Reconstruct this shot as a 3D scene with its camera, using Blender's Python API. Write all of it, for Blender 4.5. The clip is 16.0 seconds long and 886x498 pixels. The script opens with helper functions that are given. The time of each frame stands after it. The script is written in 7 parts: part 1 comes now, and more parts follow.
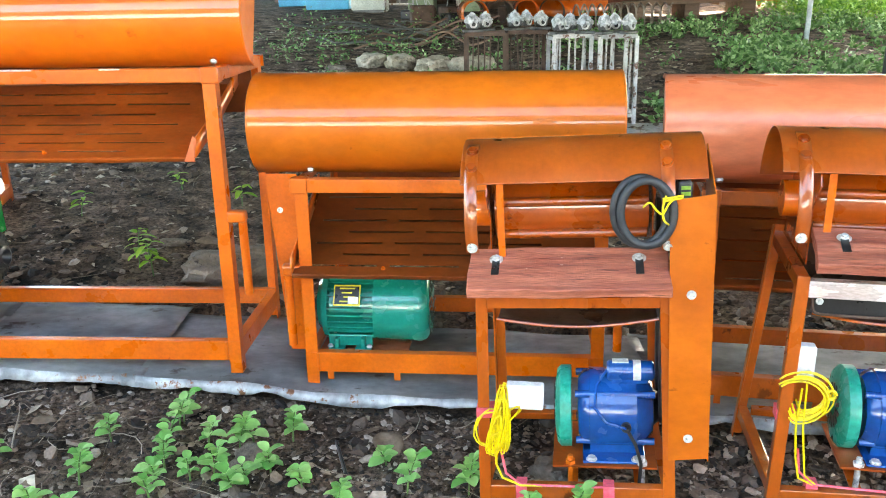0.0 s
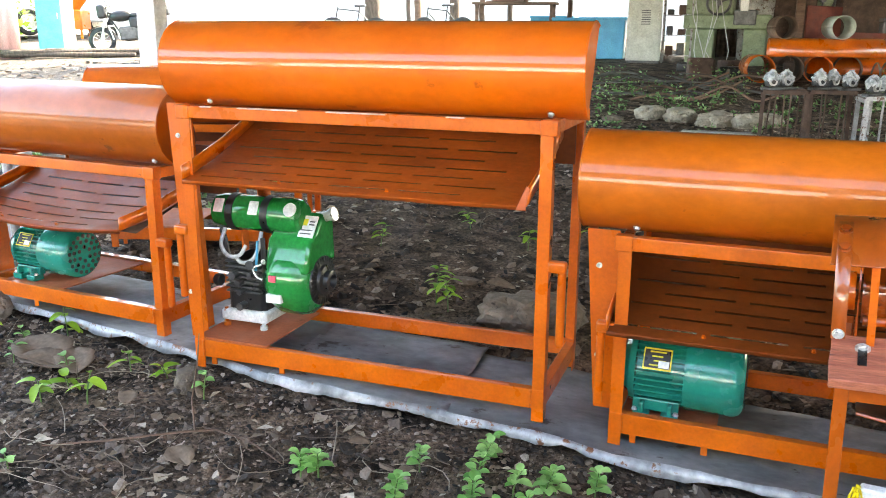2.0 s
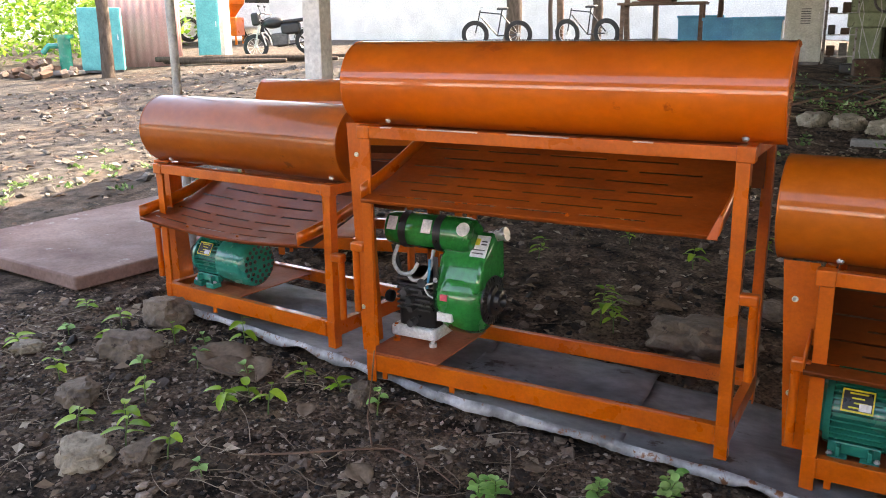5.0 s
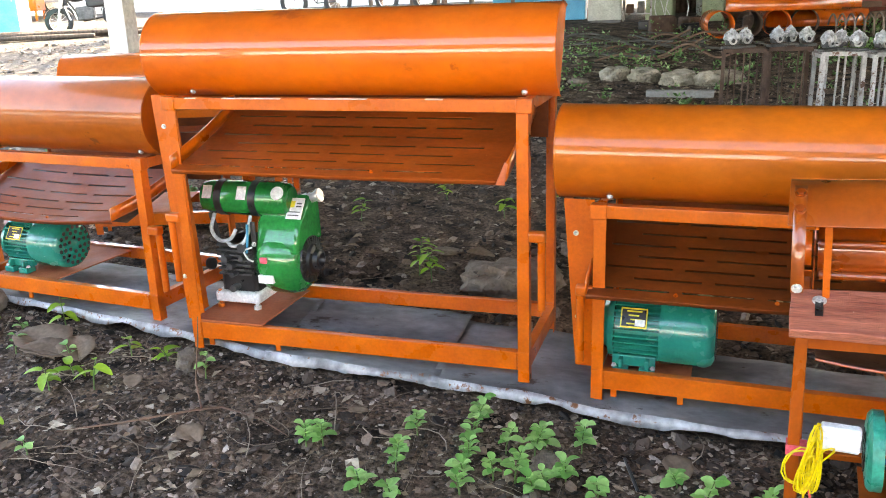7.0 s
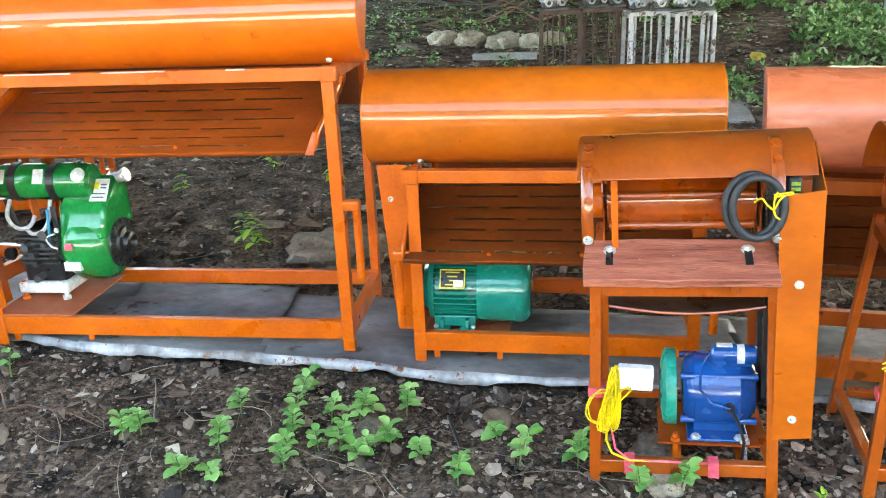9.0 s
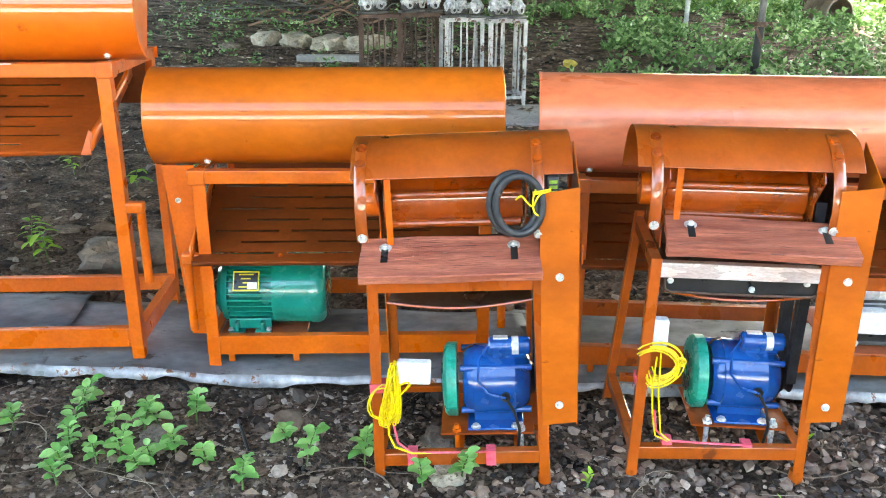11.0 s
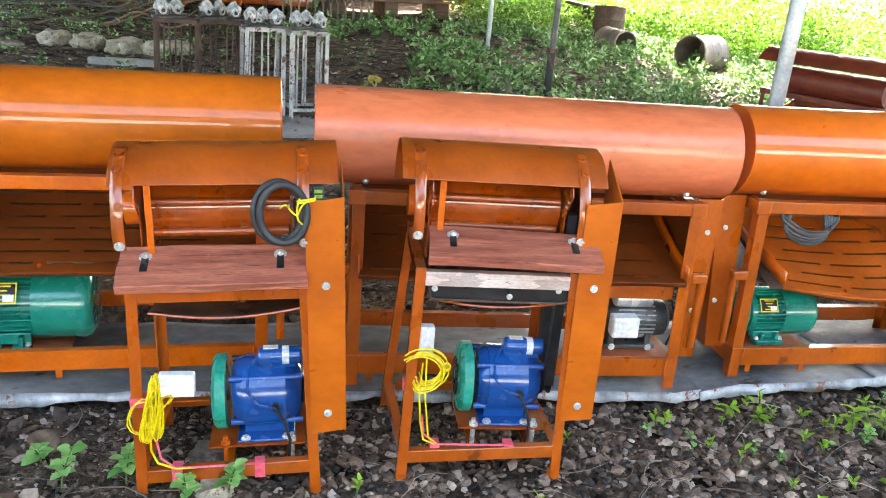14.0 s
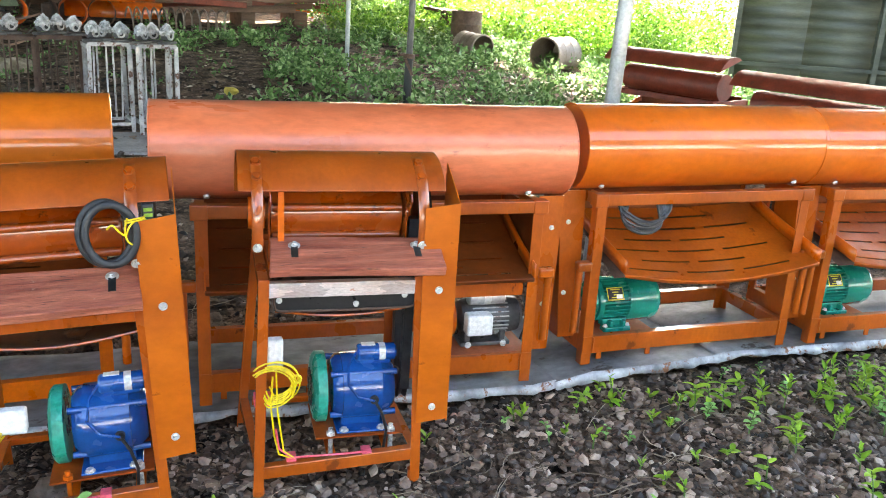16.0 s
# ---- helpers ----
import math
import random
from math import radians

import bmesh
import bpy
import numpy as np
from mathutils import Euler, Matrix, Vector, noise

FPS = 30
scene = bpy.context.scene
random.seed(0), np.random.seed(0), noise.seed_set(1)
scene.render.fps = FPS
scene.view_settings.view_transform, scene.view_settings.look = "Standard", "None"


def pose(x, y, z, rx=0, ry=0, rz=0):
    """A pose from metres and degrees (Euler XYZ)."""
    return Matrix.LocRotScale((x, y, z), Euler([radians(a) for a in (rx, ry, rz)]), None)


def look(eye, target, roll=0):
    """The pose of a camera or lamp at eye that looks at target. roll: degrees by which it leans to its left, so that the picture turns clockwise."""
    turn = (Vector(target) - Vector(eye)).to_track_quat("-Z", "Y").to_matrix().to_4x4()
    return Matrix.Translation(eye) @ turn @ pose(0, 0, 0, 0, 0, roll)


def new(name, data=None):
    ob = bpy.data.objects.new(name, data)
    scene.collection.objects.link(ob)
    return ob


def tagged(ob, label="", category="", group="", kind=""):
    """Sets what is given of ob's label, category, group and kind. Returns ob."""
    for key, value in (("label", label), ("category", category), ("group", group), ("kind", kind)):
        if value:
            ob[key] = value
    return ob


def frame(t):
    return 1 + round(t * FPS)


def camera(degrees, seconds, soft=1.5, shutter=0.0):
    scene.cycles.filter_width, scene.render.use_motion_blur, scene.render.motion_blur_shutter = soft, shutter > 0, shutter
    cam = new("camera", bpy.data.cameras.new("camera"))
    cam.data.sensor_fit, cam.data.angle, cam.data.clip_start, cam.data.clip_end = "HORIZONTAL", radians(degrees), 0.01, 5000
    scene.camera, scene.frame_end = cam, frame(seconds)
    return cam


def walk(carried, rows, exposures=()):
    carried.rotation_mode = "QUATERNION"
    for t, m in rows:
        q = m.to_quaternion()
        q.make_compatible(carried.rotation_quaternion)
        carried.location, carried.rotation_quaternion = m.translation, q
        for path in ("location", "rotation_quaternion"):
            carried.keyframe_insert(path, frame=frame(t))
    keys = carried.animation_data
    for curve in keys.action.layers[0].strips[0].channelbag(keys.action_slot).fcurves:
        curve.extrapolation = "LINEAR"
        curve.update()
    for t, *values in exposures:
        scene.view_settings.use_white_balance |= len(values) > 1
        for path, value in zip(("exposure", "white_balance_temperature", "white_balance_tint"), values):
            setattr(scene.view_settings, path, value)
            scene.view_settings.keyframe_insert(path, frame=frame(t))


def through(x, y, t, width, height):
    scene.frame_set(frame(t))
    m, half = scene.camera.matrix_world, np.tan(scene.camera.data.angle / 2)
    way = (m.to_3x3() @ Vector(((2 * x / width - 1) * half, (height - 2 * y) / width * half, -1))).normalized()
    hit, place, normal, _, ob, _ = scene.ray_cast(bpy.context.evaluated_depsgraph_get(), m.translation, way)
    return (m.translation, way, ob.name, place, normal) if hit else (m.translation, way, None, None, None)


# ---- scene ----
cam = camera(55.4, 16.0, 1.0)
METRES, EYE, TILT, LEAN, TURN = 1.45, 1.42, -17.5, 1.0, 0.0
ROWS = [
    (0.0, 0.0, 0.0, 0.0, 0.0, 0.0, -0.0),
    (0.5, -0.0576, -0.0103, 0.0052, 4.57, 0.85, -1.72),
    (1.0, -0.1097, -0.0104, 0.0103, 8.59, 1.47, -3.34),
    (1.5, -0.1562, -0.0073, 0.0176, 12.31, 1.94, -4.85),
    (2.0, -0.1996, -0.0133, 0.018, 15.77, 2.1, -6.29),
    (2.5, -0.2392, -0.0182, 0.0209, 19.26, 2.02, -7.34),
    (3.0, -0.2866, -0.0182, 0.0186, 23.23, 0.97, -9.05),
    (5.5, -0.3311, -0.0399, 0.0696, 24.46, 0.97, -7.79),
    (6.0, -0.2587, -0.0878, 0.0547, 19.03, 0.57, -5.95),
    (6.5, -0.2246, -0.1406, 0.0377, 14.99, -0.08, -4.26),
    (7.0, -0.2059, -0.1332, 0.0376, 13.87, -0.11, -3.37),
    (7.5, -0.1956, -0.1328, 0.0404, 13.44, -0.17, -3.27),
    (8.0, -0.1915, -0.1314, 0.0383, 11.13, -0.25, -2.85),
    (8.5, -0.1646, -0.1243, 0.0383, 7.49, -0.65, -1.47),
    (9.0, -0.1171, -0.117, 0.0413, 3.78, -2.0, 0.15),
    (9.5, -0.0769, -0.1076, 0.033, 1.35, -3.09, 1.04),
    (10.0, -0.0384, -0.1123, 0.0348, -1.32, -3.44, 1.32),
    (12.5, 0.0665, -0.1594, 0.0254, -12.62, 1.15, -0.23),
    (13.0, 0.0818, -0.1588, 0.0215, -14.07, 0.3, -0.37),
    (13.5, 0.099, -0.1626, 0.0157, -16.51, -1.09, -0.22),
    (14.0, 0.1123, -0.1742, 0.0202, -18.91, -1.01, 0.42),
    (14.5, 0.1231, -0.1853, 0.0216, -21.12, -0.46, 1.22),
    (15.0, 0.1378, -0.1902, 0.0167, -23.2, -0.46, 1.96),
    (15.5, 0.1526, -0.1966, 0.0144, -25.12, -0.76, 2.79),
    (16.0, 0.1816, -0.2117, 0.0174, -27.05, -0.89, 3.94),
]
EXPOSURES = [(0.0, 4.47, 7550, 3), (1.5, 4.65, 7650, 3), (2.0, 4.15, 7850, 9), (3.0, 3.44, 8250, 16), (5.5, 3.02, 8350, 20), (6.5, 3.82, 8250, 16), (7.5, 4.15, 7850, 9), (9.0, 4.42, 7550, 3), (10.0, 4.72, 7350, 1), (12.5, 3.91, 7350, 8), (14.0, 4.12, 7450, 7), (16.0, 4.02, 7450, 7)]
walk(cam, [(t, pose(0, 0, EYE, TILT, LEAN, TURN) @ pose(METRES * x, METRES * y, METRES * z, 90 + pitch, roll, yaw)) for t, x, y, z, yaw, pitch, roll in ROWS], EXPOSURES)

# ---- light ----
SUN_DIR = Vector((0.38, 0.62, 0.70)).normalized()
world = bpy.data.worlds.new("sky")
scene.world = world
world.use_nodes = True
wn, wl = world.node_tree.nodes, world.node_tree.links
sky = wn.new("ShaderNodeTexSky")
sky.sky_type = "NISHITA"
sky.sun_disc = False
sky.sun_elevation = math.asin(SUN_DIR.z)
sky.sun_rotation = math.atan2(SUN_DIR.x, SUN_DIR.y)
sky.air_density, sky.dust_density = 1.0, 3.0
wl.new(sky.outputs[0], wn["Background"].inputs[0])
wn["Background"].inputs[1].default_value = 0.15
sun = new("sun", bpy.data.lights.new("sun", "SUN"))
sun.data.energy, sun.data.angle, sun.data.color = 4.0, radians(0.5), (1.0, 0.95, 0.86)
sun.matrix_world = look(SUN_DIR * 30, (0, 0, 0))


# ---- small tools ----
def part(name, bm, material, parent=None, label="", smooth=True, thick=0.0, bevel=0.0):
    """One mesh object out of a bmesh, under a thing or a part."""
    me = bpy.data.meshes.new(name)
    bm.normal_update()
    bm.to_mesh(me)
    bm.free()
    me.materials.append(material)
    if smooth:
        me.polygons.foreach_set("use_smooth", [True] * len(me.polygons))
        me.set_sharp_from_angle(angle=radians(38))
    ob = new(name, me)
    if parent is not None:
        ob.parent = parent
    if label:
        ob["label"] = label
    if thick:
        s = ob.modifiers.new("thickness", "SOLIDIFY")
        s.thickness, s.offset = thick, 0.0
    if bevel:
        b = ob.modifiers.new("edge", "BEVEL")
        b.width, b.segments, b.limit_method, b.angle_limit = bevel, 2, "ANGLE", radians(50)
    return ob


def thing(name, m, label, category, group="", kind=""):
    ob = new(name)
    ob.empty_display_size = 0.1
    ob.matrix_world = m
    return tagged(ob, label, category, group, kind)


def box(bm, x0, x1, y0, y1, z0, z1, m=None):
    vs = [bm.verts.new((x, y, z)) for x in (x0, x1) for y in (y0, y1) for z in (z0, z1)]
    for f in ((0, 1, 3, 2), (4, 6, 7, 5), (0, 4, 5, 1), (2, 3, 7, 6), (0, 2, 6, 4), (1, 5, 7, 3)):
        bm.faces.new([vs[i] for i in f])
    if m is not None:
        bmesh.ops.transform(bm, matrix=m, verts=vs)
    return bm


def boxed(*a, m=None):
    return box(bmesh.new(), *a, m=m)


def bar(bm, p0, p1, w, h, up=(0, 0, 1)):
    """A square bar from p0 to p1, w wide and h high."""
    p0, p1 = Vector(p0), Vector(p1)
    d = p1 - p0
    z = d.normalized()
    x = z.cross(Vector(up))
    x = x.normalized() if x.length > 1e-4 else Vector((1, 0, 0))
    y = x.cross(z)
    m = Matrix((x, y, z)).transposed().to_4x4()
    m.translation = p0
    return box(bm, -w / 2, w / 2, -h / 2, h / 2, 0, d.length, m)


def ring_frame(d):
    d = d.normalized()
    a = d.cross(Vector((0, 0, 1)) if abs(d.z) < 0.9 else Vector((1, 0, 0))).normalized()
    return a, d.cross(a)


def tube(bm, pts, r, n=8, closed=False, caps=True):
    """A round tube along points; r is one radius or one for each point."""
    pts = [Vector(p) for p in pts]
    k = len(pts)
    rings = []
    a = None
    for i, p in enumerate(pts):
        d = (pts[(i + 1) % k] - pts[i - 1]) if closed or 0 < i < k - 1 else (pts[1] - pts[0] if i == 0 else pts[-1] - pts[-2])
        d.normalize()
        if a is None:
            a, b = ring_frame(d)
        else:
            a = (a - d * a.dot(d)).normalized()
            b = d.cross(a)
        rr = r[i] if isinstance(r, (list, tuple)) else r
        rings.append([bm.verts.new(p + (a * math.cos(t) + b * math.sin(t)) * rr) for t in (2 * math.pi * j / n for j in range(n))])
    for i in range(k if closed else k - 1):
        q, s = rings[i], rings[(i + 1) % k]
        for j in range(n):
            bm.faces.new((q[j], q[(j + 1) % n], s[(j + 1) % n], s[j]))
    if caps and not closed:
        bm.faces.new(rings[0][::-1])
        bm.faces.new(rings[-1])
    return bm


def bend(pts, n=6):
    """A smooth line through points."""
    p = [Vector(q) for q in pts]
    p = [p[0] * 2 - p[1]] + p + [p[-1] * 2 - p[-2]]
    out = []
    for i in range(1, len(p) - 2):
        a, b, c, d = p[i - 1:i + 3]
        for k in range(n):
            t = k / n
            out.append(0.5 * (2 * b + (c - a) * t + (2 * a - 5 * b + 4 * c - d) * t * t + (3 * b - a - 3 * c + d) * t ** 3))
    return out + [p[-2]]


def cyl(bm, p0, p1, r, n=16, r1=None):
    return tube(bm, [p0, p1], [r, r if r1 is None else r1], n)


def lathe(bm, profile, y, z, n=32, axis="x", at=0.0, caps=True):
    """A body of turning about a line along x (profile of along, radius) or z."""
    rings = []
    for u, r in profile:
        ring = []
        for j in range(n):
            t = 2 * math.pi * j / n
            c, s = math.cos(t) * r, math.sin(t) * r
            ring.append(bm.verts.new((at + u, y + c, z + s) if axis == "x" else (at + c, y + s, z + u)))
        rings.append(ring)
    for q, s in zip(rings, rings[1:]):
        for j in range(n):
            bm.faces.new((q[j], s[j], s[(j + 1) % n], q[(j + 1) % n]))
    if caps and profile[0][1] > 1e-5:
        bm.faces.new(rings[0])
    if caps and profile[-1][1] > 1e-5:
        bm.faces.new(rings[-1][::-1])
    bmesh.ops.recalc_face_normals(bm, faces=bm.faces[:])
    return bm


def grid(bm, rows, skip=()):
    """A sheet through rows of points; cells in skip stay open."""
    vs = [[bm.verts.new(p) for p in r] for r in rows]
    for i in range(len(vs) - 1):
        for j in range(len(vs[0]) - 1):
            if (i, j) not in skip:
                bm.faces.new((vs[i][j], vs[i][j + 1], vs[i + 1][j + 1], vs[i + 1][j]))
    loose = [v for v in bm.verts if not v.link_faces]
    bmesh.ops.delete(bm, geom=loose, context="VERTS")
    return bm


def prism(bm, pts, d):
    """A flat plate: an outline pulled along d."""
    a = [bm.verts.new(p) for p in pts]
    b = [bm.verts.new(Vector(p) + Vector(d)) for p in pts]
    bm.faces.new(a)
    bm.faces.new(b[::-1])
    for i in range(len(a)):
        bm.faces.new((a[i], b[i], b[(i + 1) % len(a)], a[(i + 1) % len(a)]))
    bmesh.ops.recalc_face_normals(bm, faces=bm.faces[:])
    return bm


def angle_iron(bm, p0, p1, a, b, t=0.005):
    """An L section from p0 to p1, its heel on that line, with flanges along a and b."""
    p0, p1, a, b = Vector(p0), Vector(p1), Vector(a), Vector(b)
    ua, ub = a.normalized() * t, b.normalized() * t
    return prism(bm, [p0, p0 + a, p0 + a + ub, p0 + ua + ub, p0 + b + ua, p0 + b], p1 - p0)


def bolt(parent, p, n, r=0.0078, mat=None, name="bolt"):
    """A hexagon head with a washer, facing n."""
    p, n = Vector(p), Vector(n).normalized()
    bm = bmesh.new()
    cyl(bm, p, p + n * 0.002, r * 1.35, 14)
    cyl(bm, p + n * 0.002, p + n * 0.009, r, 6)
    return part(name, bm, mat or STEEL, parent, smooth=False)


def soup(name, verts, faces, mat, parent=None):
    me = bpy.data.meshes.new(name)
    me.from_pydata(verts, [], faces)
    me.materials.append(mat)
    ob = new(name, me)
    if parent is not None:
        ob.parent = parent
    return ob


# ---- materials ----
def material(name):
    m = bpy.data.materials.new(name)
    m.use_nodes = True
    return m, m.node_tree.nodes, m.node_tree.links, m.node_tree.nodes["Principled BSDF"]


def ramp(n, l, src, stops):
    r = n.new("ShaderNodeValToRGB")
    while len(r.color_ramp.elements) < len(stops):
        r.color_ramp.elements.new(0.5)
    for e, (pos, c) in zip(r.color_ramp.elements, stops):
        e.position, e.color = pos, (*c, 1) if len(c) == 3 else c
    l.new(src, r.inputs[0])
    return r.outputs[0]


def noise_tex(n, l, scale, stretch=(1, 1, 1), detail=4.0, rough=0.55, coords="Object"):
    tc, mp, nz = n.new("ShaderNodeTexCoord"), n.new("ShaderNodeMapping"), n.new("ShaderNodeTexNoise")
    mp.inputs["Scale"].default_value = stretch
    nz.inputs["Scale"].default_value, nz.inputs["Detail"].default_value, nz.inputs["Roughness"].default_value = scale, detail, rough
    l.new(tc.outputs[coords], mp.inputs[0])
    l.new(mp.outputs[0], nz.inputs["Vector"])
    return nz.outputs["Fac"]


def mix(n, l, fac, a, b, mode="MIX"):
    x = n.new("ShaderNodeMix")
    x.data_type, x.blend_type = "RGBA", mode
    for sock, v in ((x.inputs[0], fac), (x.inputs[6], a), (x.inputs[7], b)):
        if isinstance(v, bpy.types.NodeSocket):
            l.new(v, sock)
        else:
            sock.default_value = v if isinstance(v, float) else (*v, 1)
    return x.outputs[2]


def bump(n, l, b, src, strength, dist=0.01):
    k = n.new("ShaderNodeBump")
    k.inputs["Strength"].default_value, k.inputs["Distance"].default_value = strength, dist
    l.new(src, k.inputs["Height"])
    l.new(k.outputs[0], b.inputs["Normal"])


def surface(name, dark, light, scale=8.0, stretch=(1, 1, 1), rough=0.6, metal=0.0, fine=60.0, bumps=0.15, spots=None, spot_at=0.62, coat=0.0, coords="Object", lo=0.32, hi=0.68, vary=0.0, dist=0.01, rough_vary=0.15, grain=0.55, spec=0.5, depth=(0.55, 1.35), sheen=0.045, scuff=None, scuff_at=0.70):
    """A two-scale material: broad blotches between two colours, fine grain, and stains or chips of a third."""
    m, n, l, b = material(name)
    c = ramp(n, l, noise_tex(n, l, scale, stretch, coords=coords), [(lo, dark), (hi, light)])
    g = noise_tex(n, l, fine, stretch, 6.0, 0.65, coords)
    c = mix(n, l, grain, c, ramp(n, l, g, [(0.3, (depth[0],) * 3), (0.7, (depth[1],) * 3)]), "MULTIPLY")
    if spots:
        s = noise_tex(n, l, scale * 2.7, stretch, 8.0, 0.7, coords)
        c = mix(n, l, ramp(n, l, s, [(spot_at, (0, 0, 0)), (min(spot_at + 0.05, 1), (1, 1, 1))]), c, spots)
    if scuff:
        s = noise_tex(n, l, 34, (1, 1, 1), 9.0, 0.75, coords)
        c = mix(n, l, ramp(n, l, s, [(scuff_at, (0, 0, 0)), (min(scuff_at + 0.03, 1), (1, 1, 1))]), c, scuff)
    if vary:
        oi = n.new("ShaderNodeObjectInfo")
        c = mix(n, l, vary, c, ramp(n, l, oi.outputs["Random"], [(0, (0.5, 0.5, 0.5)), (1, (1.5, 1.5, 1.5))]), "MULTIPLY")
    l.new(c, b.inputs["Base Color"])
    rr = ramp(n, l, noise_tex(n, l, scale * 1.7, stretch, coords=coords), [(0.3, (max(rough - rough_vary, 0.03),) * 3), (0.7, (min(rough + rough_vary, 1),) * 3)])
    l.new(rr, b.inputs["Roughness"])
    b.inputs["Metallic"].default_value = metal
    b.inputs["Specular IOR Level"].default_value = spec
    b.inputs["Coat Weight"].default_value = coat
    b.inputs["Coat Roughness"].default_value = sheen
    if bumps:
        bump(n, l, b, g, bumps, dist)
    return m


def island(name, stops, rough=0.7, fine=90.0, bumps=0.3, through=0.0, coords="Object"):
    """For many small pieces in one mesh: each takes its own colour."""
    m, n, l, b = material(name)
    gi = n.new("ShaderNodeNewGeometry")
    c = ramp(n, l, gi.outputs["Random Per Island"], stops)
    g = noise_tex(n, l, fine, detail=4.0, coords=coords)
    c = mix(n, l, 0.6, c, ramp(n, l, g, [(0.3, (0.55, 0.55, 0.55)), (0.7, (1.3, 1.3, 1.3))]), "MULTIPLY")
    l.new(c, b.inputs["Base Color"])
    b.inputs["Roughness"].default_value = rough
    if through:
        t = n.new("ShaderNodeBsdfTranslucent")
        l.new(c, t.inputs[0])
        a = n.new("ShaderNodeMixShader")
        a.inputs[0].default_value = through
        l.new(b.outputs[0], a.inputs[1])
        l.new(t.outputs[0], a.inputs[2])
        l.new(a.outputs[0], n["Material Output"].inputs[0])
    if bumps:
        bump(n, l, b, g, bumps)
    return m


ORANGE = surface("orange_paint", (0.50, 0.084, 0.003), (0.68, 0.135, 0.006), 4, (1, 1, 1), 0.36, 0, 70, 0.05, (0.27, 0.042, 0.005), 0.64, 0.8, grain=0.3, spec=0.3, sheen=0.10, scuff=(0.78, 0.42, 0.26))
ORANGE_COVER = surface("orange_cover_paint", (0.55, 0.092, 0.004), (0.70, 0.138, 0.006), 2.2, (0.8, 1, 1), 0.46, 0, 26, 0.02, (0.42, 0.068, 0.004), 0.64, 1.0, grain=0.2, spec=0.2, scuff=(0.72, 0.30, 0.12), scuff_at=0.74)
AMBER = surface("amber_orange_paint", (0.40, 0.081, 0.004), (0.58, 0.132, 0.008), 2.4, (0.7, 1, 1), 0.45, 0, 26, 0.02, (0.22, 0.046, 0.004), 0.62, 0.7, grain=0.3, spec=0.2, scuff=(0.66, 0.34, 0.12), scuff_at=0.74)
AMBER_FRAME = surface("amber_frame_paint", (0.30, 0.053, 0.004), (0.49, 0.100, 0.006), 2.6, (1, 1, 0.6), 0.36, 0, 60, 0.05, (0.17, 0.032, 0.004), 0.62, 1.0, grain=0.3, spec=0.3, sheen=0.07, scuff=(0.74, 0.40, 0.22))
BROWN_COVER = surface("brown_amber_paint", (0.27, 0.056, 0.003), (0.44, 0.098, 0.005), 2.4, (0.7, 1, 1), 0.42, 0, 26, 0.02, (0.16, 0.036, 0.004), 0.62, 0.6, grain=0.3, spec=0.2, sheen=0.1, scuff=(0.6, 0.34, 0.14), scuff_at=0.74)
GLOSS_COVER = surface("glossy_cover_paint", (0.52, 0.092, 0.004), (0.70, 0.145, 0.008), 2.6, (0.8, 1, 1), 0.42, 0, 30, 0.035, (0.36, 0.06, 0.004), 0.66, 1.0, grain=0.25, spec=0.3, sheen=0.07, scuff=(0.72, 0.36, 0.20), scuff_at=0.72)
PRIMER = surface("salmon_primer", (0.52, 0.11, 0.038), (0.72, 0.20, 0.090), 2.0, (0.5, 1.4, 1.4), 0.40, 0, 28, 0.05, (0.40, 0.085, 0.035), 0.60, 0.6, grain=0.35, spec=0.3, sheen=0.2, scuff=(0.74, 0.36, 0.24), scuff_at=0.72)
DRUM_PAINT = surface("drum_paint", (0.24, 0.036, 0.003), (0.42, 0.074, 0.004), 5, (1, 1, 1), 0.3, 0, 60, 0.03, (0.12, 0.02, 0.003), 0.60, 1.0, grain=0.3, spec=0.3)
RED_OXIDE = surface("red_oxide_paint", (0.13, 0.020, 0.010), (0.24, 0.042, 0.018), 5, (1, 1, 1), 0.5, 0, 60, 0.08, (0.08, 0.02, 0.012), 0.62)
TRAY = surface("tray_paint", (0.21, 0.038, 0.005), (0.39, 0.074, 0.008), 3.0, (0.7, 1, 1), 0.5, 0, 50, 0.05, (0.50, 0.20, 0.075), 0.68, 0.04, grain=0.4, spec=0.2, sheen=0.3, scuff=(0.6, 0.28, 0.14), scuff_at=0.72)
AMBER_TRAY = surface("amber_tray_paint", (0.30, 0.056, 0.004), (0.49, 0.100, 0.006), 2.6, (1, 1, 0.6), 0.48, 0, 60, 0.05, (0.19, 0.036, 0.004), 0.62, 0.06, grain=0.35, spec=0.2, sheen=0.3, scuff=(0.68, 0.36, 0.2), scuff_at=0.72)
# Tray paint with the shade under the covers put into its colour; scuffs are wear.
SHADED_TRAY = surface("shaded_tray_paint", (0.115, 0.024, 0.004), (0.24, 0.050, 0.007), 3.0, (0.7, 1, 1), 0.45, 0, 50, 0.05, (0.36, 0.13, 0.05), 0.72, 0.06, grain=0.4, spec=0.25, sheen=0.3, scuff=(0.5, 0.22, 0.1), scuff_at=0.73)
PLATE_PAINT = surface("dusty_plate_paint", (0.33, 0.085, 0.035), (0.47, 0.135, 0.062), 4, (1, 1, 1), 0.62, 0, 60, 0.05, (0.26, 0.07, 0.03), 0.64, 0.0, grain=0.35, spec=0.15)
STEEL = surface("zinc_steel", (0.55, 0.55, 0.53), (0.78, 0.78, 0.75), 40, (1, 1, 1), 0.35, 0.4, 120, 0.05)
